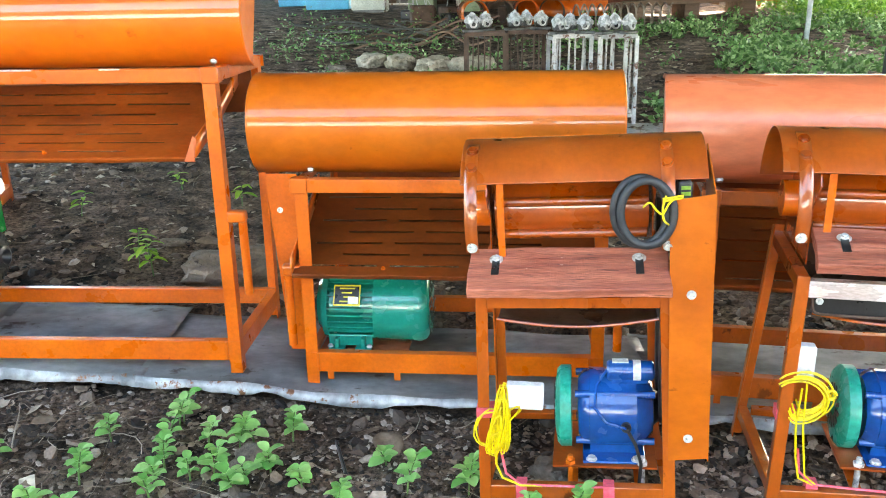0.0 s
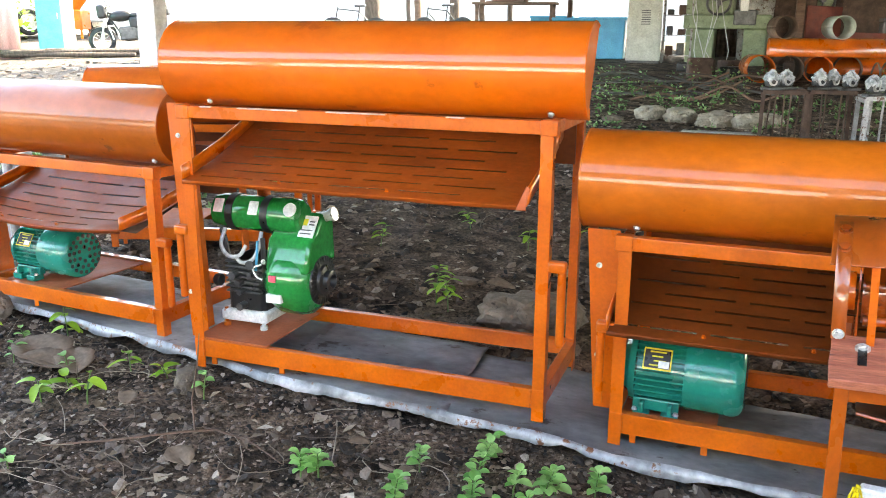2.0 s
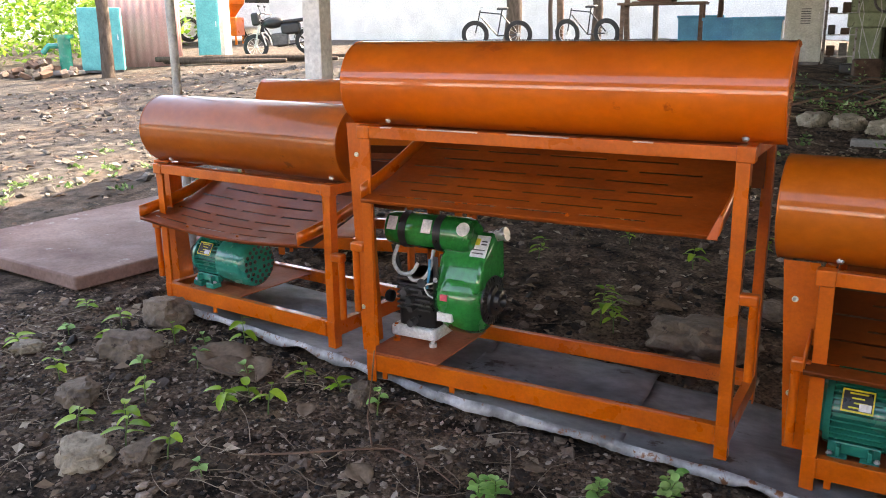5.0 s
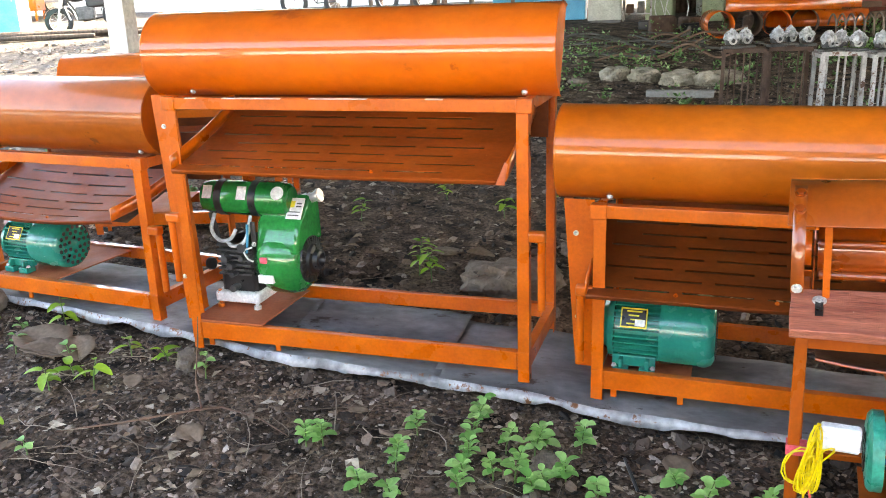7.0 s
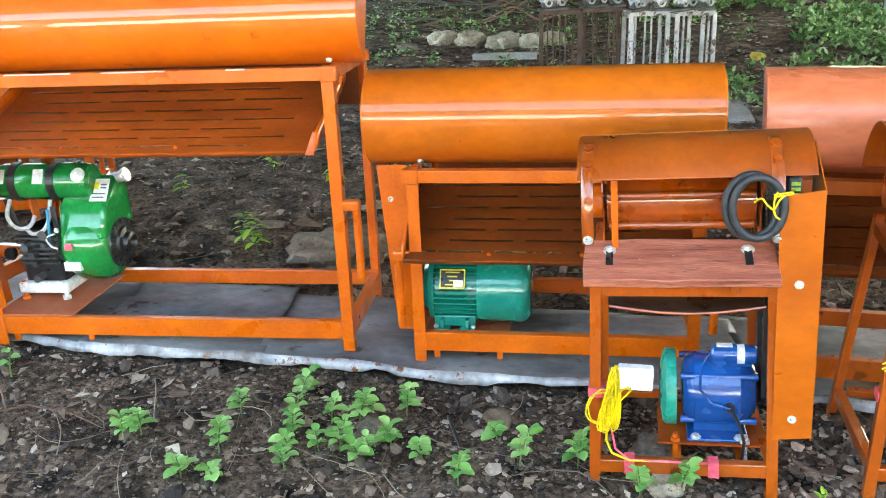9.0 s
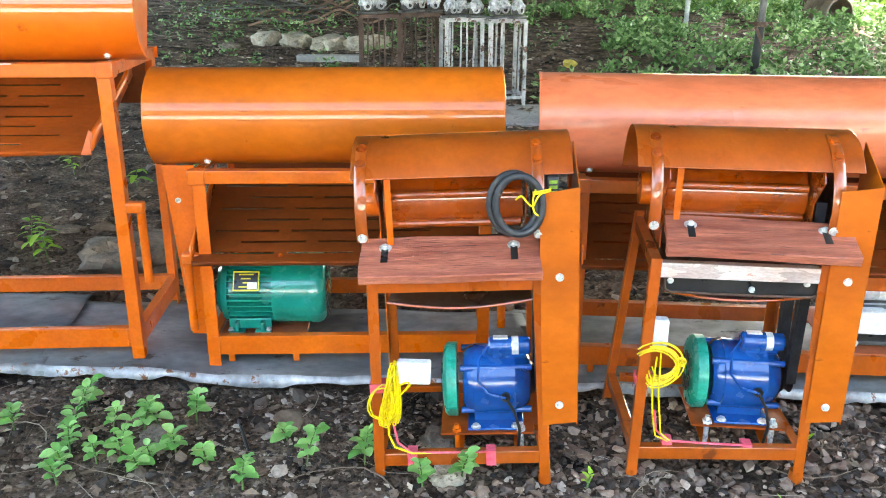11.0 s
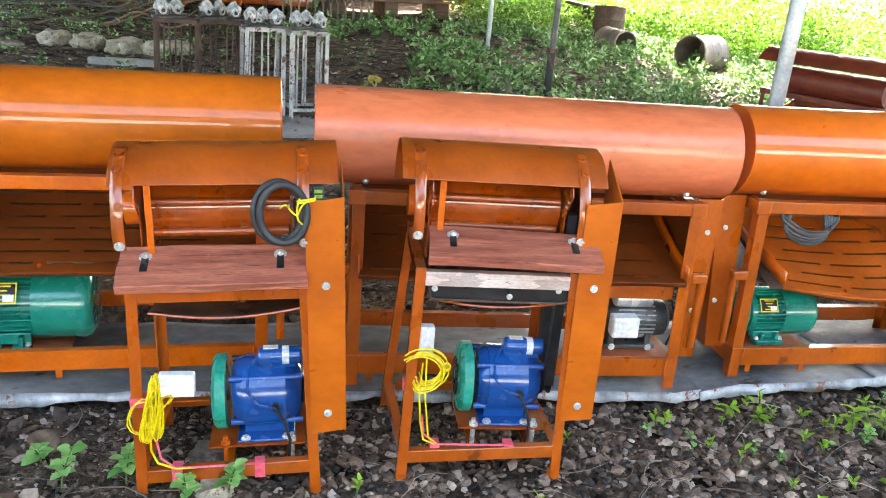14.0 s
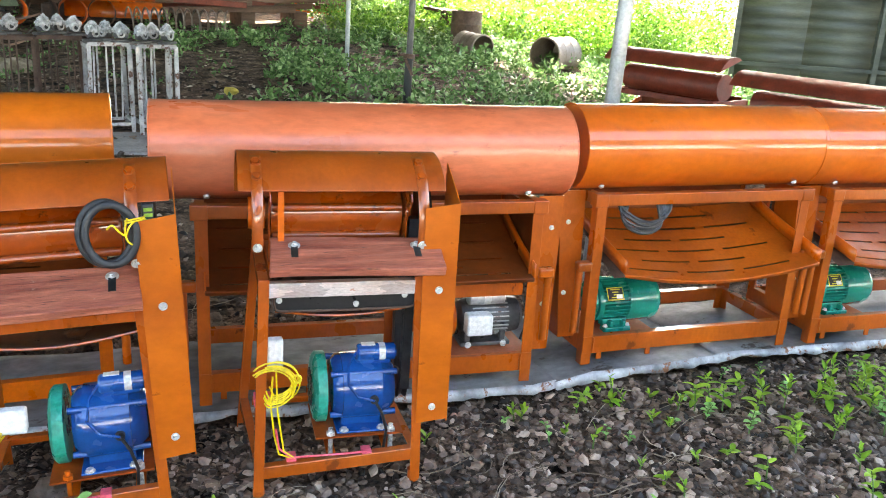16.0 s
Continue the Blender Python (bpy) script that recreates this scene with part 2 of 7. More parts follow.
BARE = surface("bare_metal_edge", (0.62, 0.45, 0.40), (0.84, 0.77, 0.73), 3, (1, 4, 4), 0.32, 0.3, 60, 0.04, (0.55, 0.16, 0.05), 0.66)
GREEN = surface("green_motor_paint", (0.003, 0.20, 0.145), (0.006, 0.27, 0.20), 5, (1, 1, 1), 0.22, 0, 70, 0.03, None, 0.68, 0.5, grain=0.25)
TEAL = surface("sea_green_paint", (0.01, 0.28, 0.19), (0.015, 0.34, 0.24), 9, (1, 1, 1), 0.3, 0, 70, 0.05)
ENGINE_GREEN = surface("engine_green_paint", (0.005, 0.20, 0.038), (0.008, 0.26, 0.052), 7, (1, 1, 1), 0.16, 0, 50, 0.02, None, 0.6, 0.6)
BLUE = surface("blue_motor_paint", (0.002, 0.055, 0.25), (0.004, 0.085, 0.34), 6, (1, 1, 1), 0.20, 0, 60, 0.05, None, 0.66, 0.6, grain=0.3)
BLACK = surface("black_plastic", (0.008, 0.008, 0.009), (0.018, 0.018, 0.019), 14, (1, 1, 1), 0.4, 0, 80, 0.08)
RUBBER = surface("black_rubber", (0.012, 0.013, 0.015), (0.03, 0.032, 0.035), 20, (1, 1, 1), 0.55, 0, 90, 0.1)
HOSE_GREY = surface("pale_hose", (0.42, 0.42, 0.40), (0.56, 0.56, 0.54), 20, (1, 1, 1), 0.35, 0, 80, 0.03)
WHITE = surface("white_plastic", (0.70, 0.70, 0.68), (0.82, 0.82, 0.80), 10, (1, 1, 1), 0.4, 0, 60, 0.03)
LABEL = surface("white_sticker", (0.72, 0.72, 0.70), (0.82, 0.82, 0.80), 30, (1, 1, 1), 0.45, 0, 80, 0.0)
YELLOW = surface("yellow_wire", (0.68, 0.48, 0.006), (0.84, 0.64, 0.012), 20, (1, 1, 1), 0.4, 0, 80, 0.03)
PINK = surface("pink_tape", (0.75, 0.08, 0.12), (0.85, 0.14, 0.2), 20, (1, 1, 1), 0.5, 0, 80, 0.03)
SILVER = surface("silver_paint", (0.45, 0.45, 0.45), (0.66, 0.66, 0.66), 12, (1, 1, 1), 0.32, 0.6, 60, 0.05)
GREY_CAST = surface("grey_cast_metal", (0.05, 0.05, 0.05), (0.12, 0.12, 0.12), 12, (1, 1, 1), 0.4, 0.3, 60, 0.1)
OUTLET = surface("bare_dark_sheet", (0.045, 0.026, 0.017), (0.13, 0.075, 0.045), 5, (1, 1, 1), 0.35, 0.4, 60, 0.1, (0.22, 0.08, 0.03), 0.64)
PLANK = surface("rough_red_wood", (0.25, 0.054, 0.030), (0.54, 0.180, 0.108), 7, (0.5, 4.5, 4.5), 0.5, 0, 60, 0.5, (0.11, 0.034, 0.024), 0.60, grain=0.8, scuff=(0.66, 0.42, 0.32), scuff_at=0.66)
SHEET = surface("galvanised_sheet", (0.06, 0.064, 0.068), (0.32, 0.33, 0.335), 2.2, (0.8, 1.2, 1), 0.58, 0.1, 20, 0.10, (0.055, 0.040, 0.032), 0.60, grain=0.6, spec=0.35)
SHEET_EDGE = surface("sheet_edge", (0.15, 0.155, 0.16), (0.58, 0.59, 0.60), 7, (1, 1, 1), 0.45, 0.2, 40, 0.2, (0.22, 0.09, 0.04), 0.56)
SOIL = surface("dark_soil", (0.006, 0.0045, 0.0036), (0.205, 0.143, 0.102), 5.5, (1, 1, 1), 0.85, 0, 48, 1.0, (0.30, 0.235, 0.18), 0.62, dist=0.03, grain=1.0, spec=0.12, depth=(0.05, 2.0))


def dusty_yard(m):
    """Pale trodden dust takes over from the dark soil to the west and beyond the shed."""
    n, l = m.node_tree.nodes, m.node_tree.links
    b = n["Principled BSDF"]
    old = b.inputs["Base Color"].links[0].from_socket
    tc, sp = n.new("ShaderNodeTexCoord"), n.new("ShaderNodeSeparateXYZ")
    l.new(tc.outputs["Object"], sp.inputs[0])
    west, north, add, jit = n.new("ShaderNodeMapRange"), n.new("ShaderNodeMapRange"), n.new("ShaderNodeMath"), n.new("ShaderNodeMath")
    west.inputs["From Min"].default_value, west.inputs["From Max"].default_value = -4.6, -7.2
    north.inputs["From Min"].default_value, north.inputs["From Max"].default_value = 15.0, 19.0
    l.new(sp.outputs["X"], west.inputs["Value"])
    l.new(sp.outputs["Y"], north.inputs["Value"])
    add.operation = "MAXIMUM"
    l.new(west.outputs[0], add.inputs[0])
    l.new(north.outputs[0], add.inputs[1])
    jit.operation = "MULTIPLY"
    l.new(add.outputs[0], jit.inputs[0])
    l.new(ramp(n, l, noise_tex(n, l, 1.1, detail=6.0), [(0.30, (0.45, 0.45, 0.45)), (0.55, (1, 1, 1))]), jit.inputs[1])
    dust = ramp(n, l, noise_tex(n, l, 9, detail=8.0), [(0.35, (0.035, 0.032, 0.028)), (0.65, (0.11, 0.101, 0.09))])
    l.new(mix(n, l, jit.outputs[0], old, dust), b.inputs["Base Color"])


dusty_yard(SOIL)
CLOD = island("soil_clod", [(0, (0.006, 0.0048, 0.004)), (0.45, (0.080, 0.055, 0.040)), (0.88, (0.25, 0.178, 0.130)), (1, (0.46, 0.38, 0.31))], 0.75)
GRAVEL = island("dark_gravel", [(0, (0.009, 0.006, 0.0045)), (0.4, (0.080, 0.052, 0.037)), (0.82, (0.24, 0.160, 0.116)), (1, (0.50, 0.39, 0.31))], 0.5)
STONE = surface("field_stone", (0.115, 0.085, 0.063), (0.27, 0.21, 0.16), 9, (1, 1, 1), 0.85, 0, 40, 0.9, (0.07, 0.05, 0.04), 0.6, vary=0.35, dist=0.02)
PALE_STONE = surface("pale_stone", (0.27, 0.225, 0.165), (0.50, 0.43, 0.33), 9, (1, 1, 1), 0.85, 0, 40, 0.9, (0.14, 0.10, 0.07), 0.6, vary=0.3, dist=0.02)
LEAF = island("green_leaf", [(0, (0.05, 0.14, 0.010)), (0.5, (0.12, 0.27, 0.022)), (1, (0.28, 0.44, 0.07))], 0.4, 40, 0.1, 0.4)
DULL_LEAF = island("grey_green_leaf", [(0, (0.05, 0.115, 0.028)), (0.6, (0.13, 0.26, 0.070)), (1, (0.36, 0.50, 0.22))], 0.5, 40, 0.1, 0.25)
DRY = island("dry_leaf", [(0, (0.06, 0.036, 0.022)), (0.4, (0.16, 0.105, 0.07)), (0.75, (0.30, 0.22, 0.15)), (1, (0.55, 0.47, 0.36))], 0.8, 50, 0.3, 0.1)
STEM = surface("green_stem", (0.07, 0.14, 0.03), (0.12, 0.2, 0.05), 20, (1, 1, 1), 0.6, 0, 80, 0.1)
TWIG = island("dry_twig", [(0, (0.08, 0.055, 0.038)), (0.6, (0.22, 0.165, 0.115)), (1, (0.44, 0.36, 0.27))], 0.85)
WOOD = surface("weathered_wood", (0.10, 0.055, 0.035), (0.20, 0.12, 0.08), 4, (0.4, 3, 3), 0.8, 0, 40, 0.4, (0.06, 0.035, 0.025), 0.62, vary=0.4)
BARK = surface("bark", (0.05, 0.035, 0.025), (0.13, 0.095, 0.07), 9, (2, 2, 0.5), 0.9, 0, 40, 0.8, dist=0.03)
GALV = surface("galvanised_pipe", (0.26, 0.28, 0.29), (0.42, 0.44, 0.45), 6, (1, 1, 1), 0.42, 0.5, 60, 0.06)
RUST = surface("rusty_iron", (0.06, 0.032, 0.022), (0.14, 0.085, 0.06), 7, (1, 1, 1), 0.75, 0.2, 50, 0.3, (0.22, 0.13, 0.08), 0.64)
DRUM_METAL = surface("brown_drum", (0.14, 0.10, 0.08), (0.27, 0.21, 0.17), 4, (1, 1, 1), 0.6, 0.1, 50, 0.15, (0.09, 0.05, 0.035), 0.6)
GREY_STEEL = surface("welded_grey_steel", (0.26, 0.25, 0.24), (0.58, 0.56, 0.54), 6, (1, 1, 1), 0.5, 0.3, 60, 0.15, (0.12, 0.06, 0.04), 0.55, vary=0.5)
FILM = surface("dusty_clear_film", (0.22, 0.225, 0.23), (0.62, 0.63, 0.64), 22, (1, 1, 1), 0.25, 0, 80, 0.4)
HOSE = surface("dusty_hose", (0.035, 0.032, 0.027), (0.12, 0.112, 0.096), 5, (1, 1, 1), 0.7, 0, 50, 0.15, vary=0.6)
GREY_CABLE = surface("grey_cable_sheath", (0.022, 0.022, 0.023), (0.06, 0.06, 0.062), 8, (1, 1, 1), 0.35, 0, 60, 0.05)
CONCRETE = surface("worn_concrete", (0.24, 0.22, 0.20), (0.40, 0.37, 0.34), 3, (1, 1, 1), 0.85, 0, 40, 0.35, (0.14, 0.12, 0.10), 0.64)
RED_SLAB = surface("red_stained_concrete", (0.16, 0.085, 0.07), (0.30, 0.20, 0.17), 2.2, (1, 1, 1), 0.75, 0, 40, 0.3, (0.34, 0.30, 0.27), 0.62)
WHITEWASH = surface("whitewashed_wall", (0.70, 0.69, 0.66), (0.84, 0.83, 0.80), 2, (1, 1, 1), 0.85, 0, 30, 0.2, (0.5, 0.47, 0.42), 0.66)
CREAM = surface("cream_enamel", (0.45, 0.46, 0.40), (0.58, 0.59, 0.53), 5, (1, 1, 1), 0.5, 0, 40, 0.05, (0.28, 0.25, 0.2), 0.66)
PALE_GREEN = surface("pale_green_machine_paint", (0.16, 0.20, 0.11), (0.27, 0.32, 0.19), 6, (1, 1, 1), 0.5, 0, 40, 0.08, (0.07, 0.07, 0.05), 0.6)
SKY_BLUE = surface("sky_blue_plastic", (0.03, 0.25, 0.42), (0.05, 0.34, 0.52), 4, (1, 1, 1), 0.45, 0, 40, 0.05)
PALE_PINK = surface("pale_pink_sheet", (0.50, 0.26, 0.24), (0.62, 0.36, 0.33), 2, (3, 3, 0.6), 0.6, 0, 40, 0.1, (0.66, 0.5, 0.46), 0.62)
TURQUOISE = surface("turquoise_paint", (0.05, 0.36, 0.38), (0.09, 0.46, 0.46), 4, (1, 1, 1), 0.5, 0, 40, 0.05)
FENCE = surface("weathered_green_sheet", (0.026, 0.030, 0.017), (0.080, 0.085, 0.052), 1.6, (0.6, 0.6, 4), 0.7, 0, 30, 0.2, (0.18, 0.18, 0.15), 0.68)
ROOF_UNDER = surface("roof_sheet", (0.06, 0.055, 0.05), (0.11, 0.105, 0.10), 1.5, (1, 1, 1), 0.7, 0.1, 20, 0.1)
CAR_WHITE = surface("white_car_paint", (0.66, 0.66, 0.66), (0.74, 0.74, 0.74), 3, (1, 1, 1), 0.2, 0, 30, 0.0)
DARK_GLASS = surface("dark_glass", (0.012, 0.014, 0.016), (0.02, 0.022, 0.025), 3, (1, 1, 1), 0.06, 0, 30, 0.0)
TYRE = surface("tyre_rubber", (0.015, 0.015, 0.015), (0.03, 0.03, 0.03), 12, (1, 1, 1), 0.75, 0, 50, 0.2)
PLATE_YELLOW = surface("yellow_plate", (0.70, 0.62, 0.03), (0.80, 0.70, 0.05), 20, (1, 1, 1), 0.4, 0, 60, 0.0)
PRINT_GREEN = surface("yellow_green_print", (0.16, 0.30, 0.02), (0.28, 0.42, 0.04), 60, (1, 1, 1), 0.5, 0, 80, 0.0)
PLATE_BLACK = surface("black_plate", (0.010, 0.010, 0.010), (0.02, 0.02, 0.02), 20, (1, 1, 1), 0.35, 0, 60, 0.0)
BLUE_CLOTH = surface("blue_cloth", (0.02, 0.05, 0.19), (0.05, 0.10, 0.30), 8, (1, 1, 1), 0.9, 0, 60, 0.3)
YELLOW_STONE = surface("yellow_scrap", (0.40, 0.30, 0.04), (0.60, 0.48, 0.10), 9, (1, 1, 1), 0.8, 0, 60, 0.3)


# ---- ground ----
SHEET_X = (-9, -3.7, -2.5, -1.5, -0.75, -0.5, 0.5, 2.07, 2.35, 3.5, 9)
SHEET_Z = (0.14, 0.12, 0.12, 0.08, 0.06, 0.033, 0.03, 0.035, 0.062, 0.06, 0.06)


def sheet_z(x):
    return float(np.interp(x, SHEET_X, SHEET_Z))


def ground_z(x, y):
    """Level near the row of machines, rising gently behind it."""
    s = y - (2.72 - 0.155 * min(max(x, -6), 6)) - 0.3
    rise = 0.068 * (math.log1p(math.exp(4 * s)) / 4 if s < 18 else 18)
    return sheet_z(x) - 0.055 + rise


def rough_z(x, y):
    z = ground_z(x, y)
    if abs(x) < 20 and abs(y) < 30:
        z += 0.035 * noise.noise((x * 0.8, y * 0.8, 0)) + 0.012 * noise.noise((x * 4, y * 4, 3)) + 0.010 * noise.noise((x * 11, y * 11, 5))
        if 1 < y < 6:
            z += 0.007 * noise.noise((x * 27, y * 27, 9)) + 0.010 * max(0, noise.noise((x * 19, y * 19, 12)) - 0.1)
        if -0.2 < y - (2.62 - 0.155 * x) < 0.75 and -4 < x < 5:
            z -= 0.02
    return z


def axis(fine0, fine1, step, far):
    v = list(np.arange(fine0, fine1, step))
    s, a, b = step, fine0, fine1
    while b < far or a > -far:
        s *= 1.25
        b += s
        a -= s
        v += [b, a]
    return sorted(v)


def build_ground():
    xs, ys = axis(-4.6, 4.6, 0.032, 400), axis(1.1, 4.4, 0.032, 400)
    nx = len(xs)
    verts = [(x, y, rough_z(x, y)) for y in ys for x in xs]
    faces = [(j * nx + i, j * nx + i + 1, (j + 1) * nx + i + 1, (j + 1) * nx + i) for j in range(len(ys) - 1) for i in range(nx - 1)]
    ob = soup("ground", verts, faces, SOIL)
    ob.data.polygons.foreach_set("use_smooth", [True] * len(faces))
    tagged(ob, "dark bare soil of the yard with stones and litter", "ground", kind="structure")


build_ground()


# ---- grey metal sheets under the machines ----
FRONT_X = (-3.8, -1.89, -1.14, -0.5, 0.17, 2.166, 3.0, 4.2, 5.4)
FRONT_Y = (3.31, 2.868, 2.80, 2.728, 2.645, 2.265, 2.20, 2.02, 1.86)


def front_y(x):
    return float(np.interp(x, FRONT_X, FRONT_Y))


def metal_sheet(x0, x1, depth, seed, lift=0.0):
    nx, rows = 40, []
    for j in range(16):
        row = []
        for i in range(nx + 1):
            x = x0 + (x1 - x0) * i / nx
            y0 = front_y(x) + 0.016 * noise.noise((x * 4, seed, 1)) + 0.006 * noise.noise((x * 21, seed, 2))
            wob = 0.020 * noise.noise((x * 2.4, j * 0.3, seed)) + 0.009 * abs(noise.noise((x * 7, j * 0.5, seed))) + 0.02 * max(0, noise.noise((x * 3 + j * 0.25, j * 0.1, seed + 5)) - 0.2)
            z0 = sheet_z(x) + lift
            if j < 3:
                k = j / 2
                y, z = y0 - 0.016 + 0.008 * j + 0.010 * noise.noise((x * 9, seed, 8 + j)), z0 - 0.002 - (1 - k) * (0.034 + 0.026 * noise.noise((x * 5, seed, 4)) + 0.012 * noise.noise((x * 25, seed, 6)))
            else:
                k = (j - 3) / 12
                y, z = y0 + 0.006 + depth * k, z0 - 0.004 + wob * min(1, k * 5)
            row.append((x, y, z))
        rows.append(row)
    ob = thing("metal_sheet", pose(0, 0, 0), "dented grey galvanised metal sheet lying on the soil", "metal sheet", "sheets under the machines")
    part("panel", grid(bmesh.new(), rows[2:]), SHEET, ob, thick=0.002)
    part("folded_edge", grid(bmesh.new(), rows[:3]), SHEET_EDGE, ob, "pale bent edge with rust marks", thick=0.002)


for k, (a, b, d) in enumerate(((-3.78, -1.87, 0.62), (-1.90, -1.12, 0.66), (-1.15, 0.76, 0.62), (0.73, 2.175, 0.66), (2.165, 3.0, 0.62), (2.985, 4.12, 0.6), (4.10, 5.3, 0.6))):
    metal_sheet(a, b, d, k * 3.7, 0.005 * (k % 2))


# ---- shed: roof and posts ----
# The roof stays out of view; its edges are set by where shade falls.
ROOF_X0, ROOF_X1, ROOF_Y0, ROOF_Y1, ROOF_Z = -5.2, 7.9, 0.0, 17.2, 3.45


def build_roof():
    rows = []
    n = 160
    for j in range(2):
        row = []
        for i in range(n + 1):
            x = ROOF_X0 + (ROOF_X1 - ROOF_X0) * i / n
            y = ROOF_Y0 if j == 0 else (ROOF_Y1 + 3.4 if x < 3.4 else ROOF_Y1 - 1.2)
            row.append((x, y, ROOF_Z - 0.045 * (y - ROOF_Y0) + 0.018 * math.sin(i * math.pi / 2)))
        rows.append(row)
    ob = part("ceiling", grid(bmesh.new(), rows), ROOF_UNDER, thick=0.003)
    tagged(ob, "corrugated sheet roof over the yard, unseen, its outline set to place the shade", "roof", kind="structure")


build_roof()
# Unseen southern wall, roof and posts, added to shape the covers' highlight strip.
bright_wall = part("wall_unseen_bright", boxed(-24, 24, -14.3, -14.0, -0.3, 3.0), WHITEWASH, smooth=False)
tagged(bright_wall, "unseen white wall added to reflect as a bright strip", "wall", kind="structure")
sky_block = part("ceiling_sky_block", boxed(-24, 24, -9.0, -2.6, 3.2, 3.25), ROOF_UNDER, smooth=False)
tagged(sky_block, "unseen sheet roof added to block the southern sky", "roof", kind="structure")
low_block = part("wall_light_block", boxed(-24, 24, -9.3, -9.05, -0.3, 1.45), FENCE, smooth=False)
tagged(low_block, "unseen dark half-height wall added to bound the bright strip", "wall", kind="structure")
for k in range(5):
    unseen_post = part("post_unseen", boxed(-12.1 + 6 * k, -11.9 + 6 * k, -2.9, -2.7, -0.3, 3.2), GREY_CAST, smooth=False)
    tagged(unseen_post, "unseen dark steel post added under the sky-blocking roof", "post", kind="structure")


def post(name, x, y, r, mat, label, lean=(0, 0), square=False, top=3.1):
    ob = thing(name, pose(x, y, ground_z(x, y) - 0.03), label, "post")
    bm = bmesh.new()
    if square:
        box(bm, -r, r, -r, r, 0, top)
    else:
        cyl(bm, (0, 0, 0), (lean[0] * top, lean[1] * top, top), r, 20)
    part("shaft", bm, mat, ob, bevel=0.006 if square else 0)
    return ob


post("roof_post", -4.12, 5.40, 0.075, WHITEWASH, "white painted square column on the bare soil", square=True)
post("steel_pole", -4.22, 4.02, 0.027, GALV, "thin grey galvanised steel pole holding the roof", lean=(-0.015, 0))
post("steel_pole", 2.90, 3.06, 0.037, GALV, "grey galvanised steel pole behind the orange machines", lean=(0.035, 0))
p = post("prop_pole", 4.08, 7.92, 0.034, GREY_CAST, "adjustable rusty steel prop with a collar", lean=(0.02, 0.0))
bm = bmesh.new()
cyl(bm, (0.008, 0, 0.50), (0.011, 0, 0.545), 0.062, 12)
bar(bm, (-0.11, 0, 0.53), (0.13, 0.02, 0.53), 0.022, 0.022)
bar(bm, (-0.05, -0.03, 0.50), (0.03, -0.04, 0.33), 0.012, 0.03)
part("collar", bm, RUST, p)
part("sleeve", tube(bmesh.new(), [(0, 0, 0), (0.01, 0, 0.50)], 0.043, 14), BLACK, p, "dark outer sleeve")
post("thin_post", 4.36, 10.45, 0.03, GALV, "thin pale steel post among the weeds", lean=(0.01, 0))


